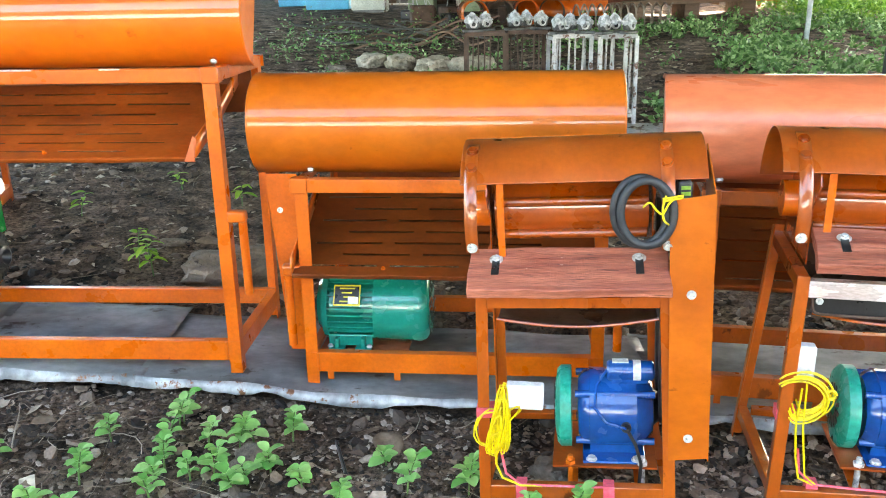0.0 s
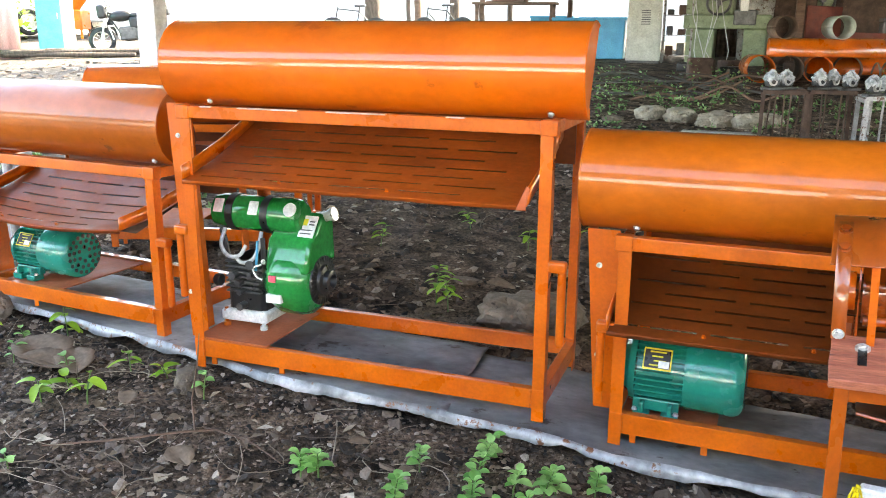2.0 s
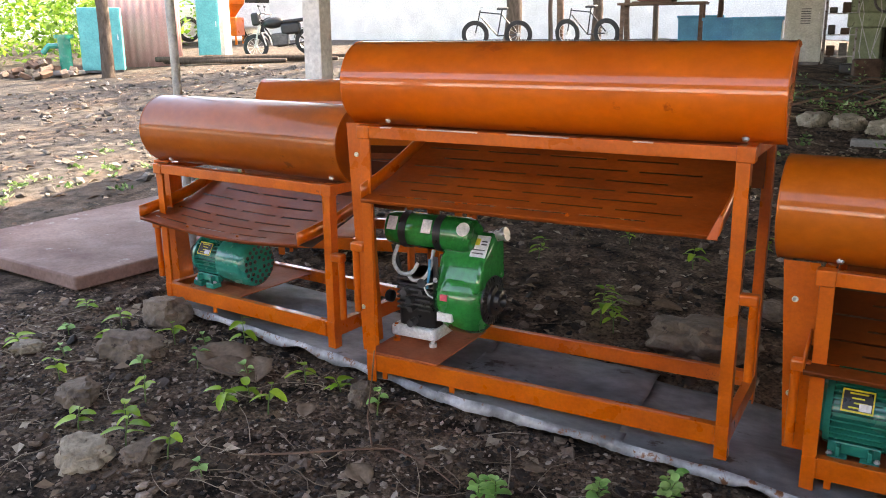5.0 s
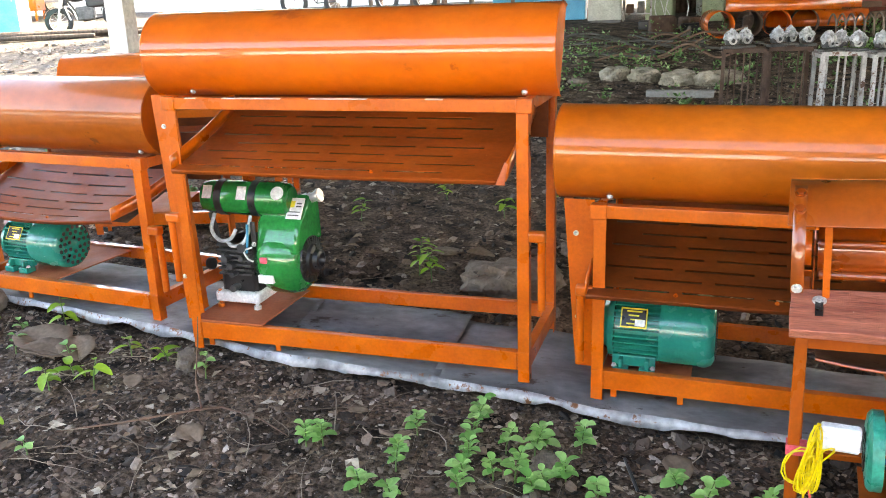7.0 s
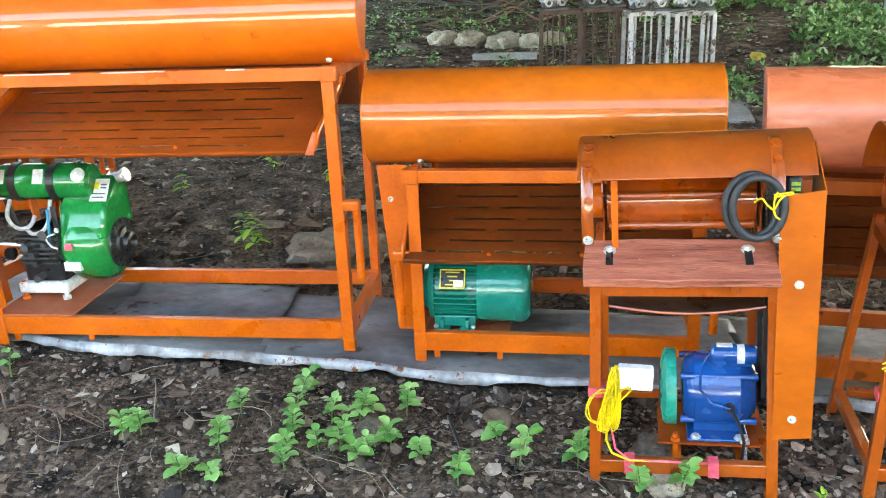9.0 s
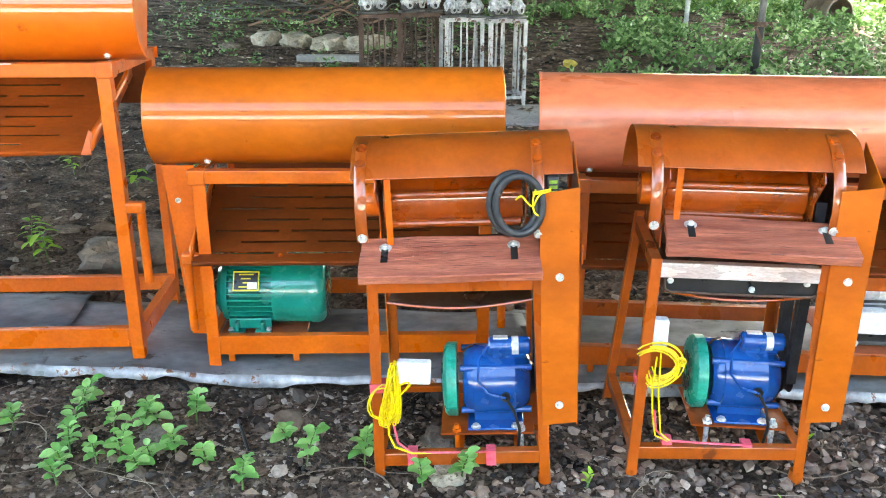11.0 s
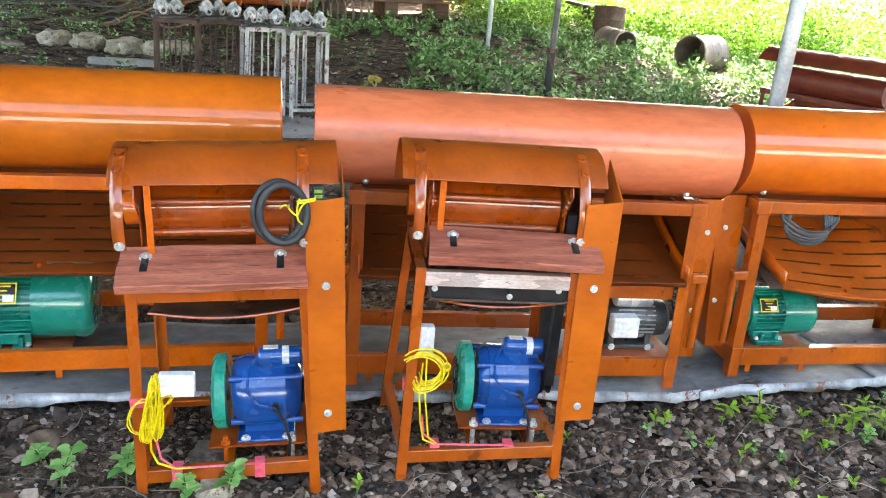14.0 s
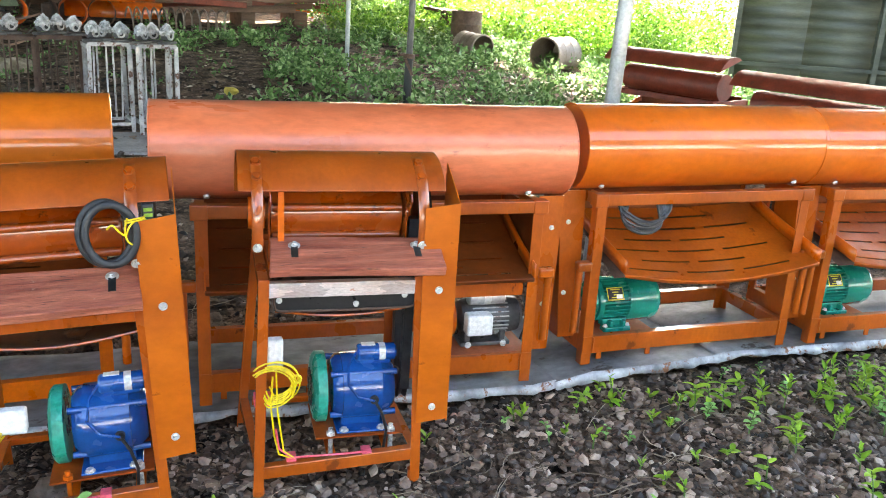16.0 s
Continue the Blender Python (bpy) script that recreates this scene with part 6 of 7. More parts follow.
rnd = random.Random(21)
for k in range(26):
    x, y = 4.0 + rnd.uniform(-1.2, 0.9), 14.5 + rnd.uniform(-0.5, 0.5)
    lv = k // 6
    ob = part("timber_beam", boxed(-rnd.uniform(0.6, 1.3), rnd.uniform(0.6, 1.2), -0.06, 0.06, 0, 0.09), WOOD if k % 3 else RED_OXIDE, bevel=0.006)
    ob.matrix_world = pose(x, y, ground_z(x, y) + 0.24 + 0.105 * lv, 0, rnd.uniform(-4, 4), rnd.uniform(-14, 14))
    tagged(ob, "weathered brown timber beam on a pile" if k % 3 else "red-oxide steel channel lying on a pile", "timber", "pile of beams")
for k in range(3):
    ob = part("support_block", boxed(-0.12, 0.12, -0.4, 0.4, 0, 0.26), WOOD, bevel=0.01)
    ob.matrix_world = pose(3.1 + 0.9 * k, 14.5, ground_z(3.1 + 0.9 * k, 14.5) - 0.02)
    tagged(ob, "wooden block under a pile of beams", "timber")
bm = bmesh.new()
bmesh.ops.create_icosphere(bm, subdivisions=4, radius=1)
for v in bm.verts:
    k = 1 + 0.45 * noise.noise(v.co * 2.3) + 0.2 * noise.noise(v.co * 6)
    v.co = Vector((v.co.x * 0.38 * k, v.co.y * 0.22 * k, v.co.z * 0.14 * k))
cl = part("blue_cloth", bm, BLUE_CLOTH)
cl.matrix_world = pose(4.55, 14.2, ground_z(4.5, 14.2) + 0.84)
tagged(cl, "crumpled dark blue cloth thrown on the timber", "cloth")
sprg = thing("coil_spring", pose(2.75, 13.4, ground_z(2.75, 13.4) + 0.17), "rusty auger coil lying on the soil", "coil")
part("coil", tube(bmesh.new(), [(-0.75 + 1.5 * k / 220, 0.02 * math.sin(k * 0.05) + 0.16 * math.cos(2 * math.pi * k / 18), 0.16 * math.sin(2 * math.pi * k / 18)) for k in range(221)], 0.013, 6), DRUM_METAL, sprg)
for k in range(3):
    x, y = 5.5 + 0.42 * k, 15.3 + 0.3 * k
    ob = thing("steel_trestle", pose(x, y, ground_z(x, y), 0, 0, -8), "welded orange steel frame stacked by the timber", "frame", "stacked orange frames")
    for lx in (-0.3, 0.3):
        part("upright", bar(bmesh.new(), (lx, 0, 0), (lx, 0, 1.25), 0.04, 0.04), ORANGE, ob, smooth=False)
    for lz in (0.15, 0.5, 0.85, 1.2):
        part("rail", bar(bmesh.new(), (-0.3, 0, lz), (0.3, 0, lz), 0.035, 0.04), ORANGE, ob, smooth=False)

# ---- drums and pipes among the weeds ----
def along(p, d):
    """A pose at p whose z axis points along d."""
    q = Vector(d).to_track_quat("Z", "Y").to_matrix().to_4x4()
    q.translation = p
    return q


def open_drum(x, y, r, h, mat, m, label, name="steel_drum", bottom=True):
    ob = thing(name, m, label, "drum")
    prof = [(0, r), (0.015, r + 0.01), (0.03, r), (h * 0.33, r), (h * 0.34, r + 0.008), (h * 0.36, r), (h * 0.66, r), (h * 0.67, r + 0.008), (h * 0.69, r), (h - 0.02, r), (h - 0.01, r + 0.012), (h, r), (h, r - 0.012), (0.03, r - 0.012)]
    if bottom:
        prof += [(0.03, 0.0)]
    part("shell", lathe(bmesh.new(), prof + prof[:1] if not bottom else prof, 0, 0, 40, "z", caps=bottom), mat, ob)
    return ob


z = ground_z(6.95, 11.9)
open_drum(0, 0, 0.245, 0.62, RUST, pose(6.95, 11.95, z - 0.02), "upright rusty brown steel drum among weeds")
z = ground_z(6.65, 10.95)
open_drum(0, 0, 0.20, 0.50, DRUM_METAL, along((6.48, 11.15, z + 0.19), (0.12, -1.0, -0.05)), "short pale pipe lying with its dark mouth open", "short_pipe", False)
z = ground_z(7.3, 10.0)
d = open_drum(0, 0, 0.24, 0.66, DRUM_METAL, along((7.74, 10.24, z + 0.22), (-0.88, -0.42, 0.0)), "tan steel drum lying on its side in weeds")
part("bung_hole", cyl(bmesh.new(), (0.0, 0.0, 0.0), (0.0, 0.0, 0.031), 0.01, 12), BLACK, d, "dark round opening")
wh = thing("cast_flywheel", pose(7.9, 15.6, ground_z(7.9, 15.6) + 0.55, 90, 0, -30), "dark cast iron wheel standing in the weeds", "wheel")
part("disc", lathe(bmesh.new(), [(-0.05, 0), (-0.05, 0.1), (-0.02, 0.12), (-0.02, 0.5), (-0.06, 0.52), (-0.06, 0.58), (0.06, 0.58), (0.06, 0.52), (0.02, 0.5), (0.02, 0.0)], 0, 0, 40, "z"), BLACK, wh)
ob = thing("iron_plate", pose(7.6, 13.2, ground_z(7.6, 13.2) + 0.42, 4, 3, 10), "dark iron plate lying flat on drums", "plate")
part("plate", boxed(-0.7, 0.5, -0.3, 0.3, 0, 0.05), RUST, ob, bevel=0.01)
part("prop_block", boxed(-0.4, 0.2, -0.2, 0.2, -0.44, -0.002), RUST, ob, bevel=0.02)

# ---- boundary fence at the right, walls beyond the yard ----
fence = thing("wall_east", pose(9.68, 8.92, 0.3, 0, 0, -40), "weathered green corrugated sheet fence, patched and stained", "fence", kind="structure")
for k in range(10):
    rows = []
    for iz in range(121):
        rows.append([(k * 0.93 + 0.96 * i, 0.014 * math.cos(iz * math.pi / 2) + (k % 2) * 0.035, -0.3 + 4.8 * iz / 120) for i in range(2)])
    part("fence_panel", grid(bmesh.new(), rows), FENCE, fence, thick=0.004)
for k in range(5):
    part("fence_post", bar(bmesh.new(), (0.02 + 1.9 * k, -0.06, -0.3), (0.02 + 1.9 * k, -0.06, 4.4), 0.07, 0.05), FENCE, fence, smooth=False)
for iz in (0.5, 1.5, 3.0):
    part("fence_rail", bar(bmesh.new(), (0, -0.05, iz), (6.5, -0.05, iz), 0.04, 0.05), FENCE, fence, smooth=False)
part("pale_patch", boxed(4.3, 5.4, -0.10, -0.09, 0.5, 1.7), SHEET_EDGE, fence, "pale flattened sheet patch", smooth=False)

wall = part("wall_north", boxed(-16, 2.5, 0, 0.25, -0.5, 3.4), WHITEWASH)
wall.matrix_world = pose(-1.5, 24.5, 1.2, 0, 0, 8)
tagged(wall, "whitewashed boundary wall in full sun", "wall", kind="structure")
far = part("wall_west", boxed(-14, 14, 0, 0.25, -0.5, 3.0), WHITEWASH)
far.matrix_world = pose(-27, 22, 1.0, 0, 0, 62)
tagged(far, "pale plastered wall beyond the yard", "wall", kind="structure")
hut = part("corrugated_hut", grid(bmesh.new(), [[(0.045 * i, 0.014 * math.cos(i * math.pi / 2), zz) for i in range(81)] for zz in (-0.3, 1.6)]), FENCE, thick=0.005)
hut.matrix_world = pose(11.0, 19.5, 1.3, 0, 0, -12)
tagged(hut, "weathered corrugated sheet screen beyond the weeds", "fence")


# ---- left yard: sheds, vehicle, motorcycle ----
def wheel(parent, c, r, w, name="wheel", spokes=False):
    q = Matrix.Translation(c) @ Matrix.Rotation(radians(90), 4, "X")
    wh = part(name, lathe(bmesh.new(), [(-w / 2, r * 0.68), (-w / 2, r * 0.92), (-w * 0.3, r), (w * 0.3, r), (w / 2, r * 0.92), (w / 2, r * 0.68), (-w / 2, r * 0.68)], 0, 0, 32, "z", caps=False), TYRE, parent, "black tyre")
    wh.matrix_local = q
    bm = bmesh.new()
    if spokes:
        for k in range(12):
            t = 2 * math.pi * k / 12
            cyl(bm, (0, 0, (k % 2 - 0.5) * w * 0.4), (r * 0.7 * math.cos(t), r * 0.7 * math.sin(t), 0), 0.004, 5)
        tube(bm, [(r * 0.7 * math.cos(t), r * 0.7 * math.sin(t), 0) for t in np.linspace(0, 2 * math.pi, 28, endpoint=False)], 0.014, 6, closed=True)
        cyl(bm, (0, 0, -w * 0.5), (0, 0, w * 0.5), 0.04, 12)
    else:
        lathe(bm, [(-w * 0.4, 0), (-w * 0.45, r * 0.3), (-w * 0.3, r * 0.6), (-w * 0.4, r * 0.69), (w * 0.4, r * 0.69), (w * 0.3, r * 0.6), (w * 0.4, 0)], 0, 0, 24, "z")
    part("rim", bm, STEEL, wh)
    return wh


def motorcycle(x, y, yaw):
    mc = thing("motorcycle", pose(x, y, ground_z(x, y), 0, -6, yaw), "dark commuter motorcycle parked on its side stand", "motorcycle")
    wheel(mc, (-0.63, 0, 0.30), 0.30, 0.08, spokes=True)
    wheel(mc, (0.63, 0, 0.30), 0.30, 0.09, spokes=True)
    bm = bmesh.new()
    bmesh.ops.create_icosphere(bm, subdivisions=3, radius=1)
    for v in bm.verts:
        v.co = Vector((-0.12 + v.co.x * 0.27, v.co.y * 0.13, 0.80 + v.co.z * 0.13))
    part("fuel_tank", bm, BLACK, mc, "glossy dark tank")
    part("side_panel", boxed(0.05, 0.5, -0.14, 0.14, 0.5, 0.76), BLACK, mc, bevel=0.05)
    part("leg_guard", tube(bmesh.new(), [(-0.3, -0.3, 0.3), (-0.36, -0.32, 0.6), (-0.36, 0.32, 0.6), (-0.3, 0.3, 0.3)], 0.018, 8), STEEL, mc)
    part("front_fairing", boxed(-0.62, -0.42, -0.13, 0.13, 0.78, 1.08), BLACK, mc, bevel=0.05)
    part("tail_box", boxed(0.62, 0.95, -0.15, 0.15, 0.72, 0.98), BLACK, mc, bevel=0.04)
    part("seat", boxed(0.1, 0.72, -0.12, 0.12, 0.76, 0.84), RUBBER, mc, bevel=0.03)
    part("engine_block", boxed(-0.2, 0.18, -0.13, 0.13, 0.26, 0.56), GREY_CAST, mc, bevel=0.03)
    for sy in (-0.07, 0.07):
        part("fork", cyl(bmesh.new(), (-0.63, sy, 0.30), (-0.42, sy, 0.92), 0.02, 10), STEEL, mc)
    part("handlebar", tube(bmesh.new(), [(-0.22, -0.36, 1.02), (-0.36, -0.2, 1.04), (-0.42, 0, 0.98), (-0.36, 0.2, 1.04), (-0.22, 0.36, 1.02)], 0.014, 8), GREY_CAST, mc)
    part("headlight", lathe(bmesh.new(), [(0, 0), (0.02, 0.07), (0.10, 0.085), (0.14, 0.03), (0.14, 0)], 0, 0.86, 20, at=-0.60), STEEL, mc)
    part("exhaust", tube(bmesh.new(), [(-0.12, 0.14, 0.3), (0.2, 0.15, 0.24), (0.75, 0.15, 0.33)], [0.025, 0.03, 0.045], 12), STEEL, mc)
    bm = bmesh.new()
    for a, b in (((-0.42, 0, 0.9), (0.1, 0, 0.72)), ((0.1, 0, 0.72), (0.63, 0, 0.3)), ((-0.42, 0, 0.86), (-0.1, 0, 0.25)), ((-0.1, 0, 0.25), (0.63, 0, 0.3))):
        cyl(bm, a, b, 0.022, 8)
    part("tube_frame", bm, BLACK, mc)
    for fx, a0, a1 in ((-0.63, 20, 150), (0.63, 20, 160)):
        rows = [[(fx + 0.33 * math.cos(radians(t)), sy, 0.30 + 0.33 * math.sin(radians(t))) for sy in (-0.06, 0, 0.06)] for t in np.linspace(a0, a1, 14)]
        part("mudguard", grid(bmesh.new(), rows), BLACK, mc, thick=0.004)
    for sy in (-0.3, 0.3):
        part("mirror", tube(bmesh.new(), [(-0.33, sy * 0.8, 1.03), (-0.36, sy, 1.18), (-0.34, sy, 1.22)], [0.006, 0.006, 0.045], 8), BLACK, mc)
    return mc


motorcycle(-12.9, 17.0, 24)
for (bx, by, byaw) in ((-8.3, 19.2, 12), (-6.2, 19.6, -14)):
    bc = thing("bicycle", pose(bx, by, ground_z(bx, by), 8, 0, byaw), "dark bicycle leaning in the sunlit yard", "bicycle")
    wheel(bc, (-0.52, 0, 0.33), 0.33, 0.035, spokes=True)
    wheel(bc, (0.52, 0, 0.33), 0.33, 0.035, spokes=True)
    bm = bmesh.new()
    for a, b in (((-0.52, 0, 0.33), (-0.38, 0, 0.9)), ((-0.38, 0, 0.85), (0.12, 0, 0.8)), ((-0.38, 0, 0.75), (0.02, 0, 0.3)), ((0.02, 0, 0.3), (0.14, 0, 0.9)), ((0.02, 0, 0.3), (0.52, 0, 0.33)), ((0.12, 0, 0.8), (0.52, 0, 0.33))):
        cyl(bm, a, b, 0.016, 8)
    part("tube_frame", bm, BLACK, bc)
    part("handlebar", tube(bmesh.new(), [(-0.2, -0.28, 0.98), (-0.38, -0.2, 1.0), (-0.4, 0, 0.97), (-0.38, 0.2, 1.0), (-0.2, 0.28, 0.98)], 0.012, 8), STEEL, bc)
    part("saddle", boxed(0.02, 0.28, -0.08, 0.08, 0.9, 0.95), RUBBER, bc, bevel=0.02)


def car(x, y, yaw):
    c = thing("car", pose(x, y, ground_z(x, y), 0, 0, yaw), "white utility car parked in the yard", "car")
    side = [(-2.0, 0.35), (-2.02, 0.85), (-1.75, 1.0), (-0.9, 1.08), (-0.35, 1.68), (1.5, 1.72), (1.98, 1.1), (2.0, 0.4)]
    part("body", prism(bmesh.new(), [(px, -0.85, pz) for px, pz in side], (0, 1.7, 0)), CAR_WHITE, c, bevel=0.07)
    for sy in (-0.856, 0.850):
        part("side_window", prism(bmesh.new(), [(-0.72, sy, 1.14), (-0.28, sy, 1.58), (0.4, sy, 1.60), (0.4, sy, 1.14)], (0, 0.006, 0)), DARK_GLASS, c, smooth=False)
        part("side_window", prism(bmesh.new(), [(0.5, sy, 1.14), (0.5, sy, 1.60), (1.4, sy, 1.60), (1.7, sy, 1.14)], (0, 0.006, 0)), DARK_GLASS, c, smooth=False)
        for wx in (-1.3, 1.3):
            wheel(c, (wx, sy * 0.93, 0.36), 0.36, 0.22)
    part("windscreen", prism(bmesh.new(), [(-0.92, -0.74, 1.10), (-0.92, 0.74, 1.10), (-0.40, 0.66, 1.63), (-0.40, -0.66, 1.63)], (-0.02, 0, 0.012)), DARK_GLASS, c, smooth=False)
    part("grille", boxed(-2.045, -2.02, -0.5, 0.5, 0.62, 0.82), BLACK, c, bevel=0.005)
    for sy in (-0.68, 0.68):
        part("headlight", boxed(-2.05, -2.0, sy - 0.14, sy + 0.14, 0.64, 0.82), STEEL, c, bevel=0.02)
    part("bumper", boxed(-2.08, -1.98, -0.84, 0.84, 0.36, 0.55), GREY_CAST, c, bevel=0.03)
    part("number_plate", boxed(-2.09, -2.081, -0.25, 0.25, 0.42, 0.52), LABEL, c, smooth=False)


car(-18.6, 21.6, 60)
hop = thing("orange_hopper", pose(-17.2, 20.3, ground_z(-17.2, 20.3), 0, 0, 15), "orange sheet hopper machine standing in the yard", "machine")
part("hopper", lathe(bmesh.new(), [(0.75, 0.16), (1.15, 0.5), (1.3, 0.52), (1.3, 0.5), (0.78, 0.14)], 0, 0, 4, "z"), ORANGE, hop, smooth=False)
part("body", boxed(-0.35, 0.35, -0.3, 0.3, 0.25, 0.78), ORANGE, hop, bevel=0.03)
for lx in (-0.3, 0.3):
    for ly in (-0.25, 0.25):
        part("leg", bar(bmesh.new(), (lx, ly, 0), (lx, ly, 0.26), 0.05, 0.05), ORANGE, hop, smooth=False)

pink = thing("pink_sheet_shed", pose(-15.0, 14.6, ground_z(-15, 14.6), 0, 0, 40), "faded pink corrugated sheet enclosure in the yard", "shed")
part("panel", grid(bmesh.new(), [[(-0.8 + 0.04 * i, 0.015 * math.cos(i * math.pi / 2), zz) for i in range(41)] for zz in (0, 2.3)]), PALE_PINK, pink, thick=0.006)
part("panel", grid(bmesh.new(), [[(0.8, 0.02 + 0.04 * i, zz) for i in range(31)] for zz in (0, 2.3)]), PALE_PINK, pink, thick=0.006)
part("panel", grid(bmesh.new(), [[(-0.8, 0.02 + 0.04 * i, zz) for i in range(31)] for zz in (0, 2.3)]), PALE_PINK, pink, thick=0.006)
tq = cabinet(-15.25, 13.7, 0.85, 0.5, 1.35, TURQUOISE, 42, "turquoise painted steel cabinet in the open yard", vents=False)
tq2 = cabinet(-14.2, 15.9, 0.5, 0.5, 1.6, TURQUOISE, 42, "narrow turquoise steel cabinet beside pink sheets", vents=False)
pump = thing("hand_pump", pose(-15.6, 13.0, ground_z(-15.6, 13.0), 0, 0, 20), "green painted iron pump on a low base", "pump")
part("barrel", cyl(bmesh.new(), (0, 0, 0.1), (0, 0, 0.75), 0.13, 18), GREEN, pump)
part("cap", cyl(bmesh.new(), (0, 0, 0.75), (0, 0, 0.83), 0.2, 18), GREEN, pump)
part("spout", tube(bmesh.new(), [(0, 0, 0.6), (-0.3, -0.1, 0.6), (-0.42, -0.14, 0.45)], 0.06, 12), GREEN, pump)
part("base", boxed(-0.3, 0.3, -0.3, 0.3, 0, 0.1), CONCRETE, pump, bevel=0.02)
log = thing("wooden_post", pose(-14.1, 12.7, ground_z(-14.1, 12.7) - 0.05), "rough bark-covered wooden post holding a lean-to", "post")
part("trunk", tube(bmesh.new(), [(0, 0, 0), (0.03, 0, 1.0), (-0.02, 0.02, 2.2), (0.04, 0, 3.2)], [0.13, 0.12, 0.115, 0.11], 14), BARK, log)
bp = thing("roof_post", pose(-14.6, 16.9, ground_z(-14.6, 16.9)), "pale blue painted square column in the yard", "post")
part("shaft", boxed(-0.13, 0.13, -0.13, 0.13, 0, 3.2), WHITEWASH, bp, bevel=0.01)
rnd = random.Random(31)
for k in range(26):
    x, y = -16.0 + rnd.gauss(0, 0.55), 12.5 + rnd.gauss(0, 0.35)
    ob = part("brick_rubble", boxed(-0.12, 0.12, -0.07, 0.07, -0.04, 0.06, m=pose(0, 0, 0, rnd.uniform(-30, 30), rnd.uniform(-30, 30), rnd.uniform(0, 180))), WOOD if k % 3 else STONE, bevel=0.012)
    ob.matrix_world = pose(x, y, ground_z(x, y) + 0.04 + max(0, 0.35 - 0.4 * abs(x + 16.0)) * rnd.random())
    tagged(ob, "reddish broken brick on a heap of rubble", "brick", "heap of rubble")
for k in range(6):
    ob = part("timber_pole", tube(bmesh.new(), [(-1.6, 0, 0), (0, rnd.uniform(-0.05, 0.05), 0.02), (1.7, 0, 0.03)], [0.06, 0.055, 0.045], 10), BARK)
    x, y = -13.6 + 0.25 * k, 15.3 + 0.13 * k
    ob.matrix_world = pose(x, y, ground_z(x, y) + 0.05 + 0.05 * (k % 2), 0, 0, 22 + rnd.uniform(-5, 5))
    tagged(ob, "grey-brown timber pole lying on the ground", "pole", "poles on the ground")
for k, (x, y, r) in enumerate(((-7.1, 20.3, 0.09), (-6.3, 20.6, 0.13), (-5.4, 20.1, 0.07), (-4.9, 20.8, 0.07), (-3.3, 19.4, 0.06), (-7.7, 21.4, 0.06))):
    ob = thing("wooden_post", pose(x, y, ground_z(x, y)), "crooked wooden post of an open lean-to", "post", "posts of the lean-to")
    part("trunk", tube(bmesh.new(), [(0, 0, 0), (0.06 * math.sin(k * 2), 0, 0.8), (-0.05 * math.cos(k), 0, 1.7), (0.08 * math.sin(k), 0, 3.0)], [r, r * 0.95, r * 0.9, r * 0.85], 12), BARK if k % 2 else WOOD, ob)
# Tree added for its crown, out of view, to dapple the west yard with shade.
tree = thing("tree", pose(-8.6, 20.9, ground_z(-8.6, 20.9) - 0.05), "added tree with a crooked trunk, its unseen crown shading the yard", "tree")
trunk = [(0, 0, 0), (0.10, -0.05, 1.0), (-0.02, -0.2, 2.2), (0.25, -0.6, 3.6), (0.5, -1.3, 5.2), (0.3, -2.2, 6.8)]
part("trunk", tube(bmesh.new(), bend(trunk, 4), [0.22 - 0.006 * k for k in range(21)], 14), BARK, tree)
rg = np.random.default_rng(77)
verts, faces = [], []
for k in range(38):
    a, far_out = 2.4 * k, 4.6 * math.sqrt(rg.random())
    tip = Vector((0.6 + far_out * math.cos(a), -6.2 + far_out * math.sin(a), 5.0 + 2.2 * rg.random()))
    foot = Vector(trunk[3 + k % 3])
    part("limb", tube(bmesh.new(), bend([foot, foot.lerp(tip, 0.45) + Vector((0, 0, 0.5)), tip]), [0.075 - 0.005 * j for j in range(13)], 8), BARK, tree)
    for c in range(120):
        p = tip + Vector(rg.normal(0, 1, 3)) * 0.75
        for q in range(2):
            d, e2 = Vector(rg.normal(0, 1, 3)).normalized(), Vector(rg.normal(0, 1, 3)).normalized()
            o = p + Vector(rg.normal(0, 0.1, 3))
            b = len(verts)
            verts += [o[:], (o + d * 0.11 + e2 * 0.055)[:], (o + d * 0.22)[:], (o + d * 0.11 - e2 * 0.055)[:]]
            faces.append((b, b + 1, b + 2, b + 3))
soup("crown", verts, faces, LEAF, tree)["kind"] = "stuff"
tb = thing("work_table", pose(-4.3, 18.6, ground_z(-4.3, 18.6), 0, 0, 4), "old wooden table heaped with scrap wood", "table")
part("tabletop", boxed(-0.9, 0.9, -0.35, 0.35, 0.95, 1.0), WOOD, tb, smooth=False)
for lx in (-0.8, 0.8):
    for ly in (-0.28, 0.28):
        part("leg", bar(bmesh.new(), (lx, ly, 0), (lx, ly, 0.95), 0.07, 0.07), WOOD, tb, smooth=False)
for k in range(8):
    ob = part("scrap_board", boxed(-0.5, 0.5, -0.09, 0.09, 0, 0.03), RED_OXIDE if k % 2 else WOOD)
    ob.matrix_world = pose(-4.3 + rnd.uniform(-0.4, 0.4), 18.6 + rnd.uniform(-0.15, 0.15), ground_z(-4.3, 18.6) + 1.003 + 0.034 * k, 0, 0, rnd.uniform(-25, 25))
    tagged(ob, "red-brown scrap board on the table", "board", "boards on the table")

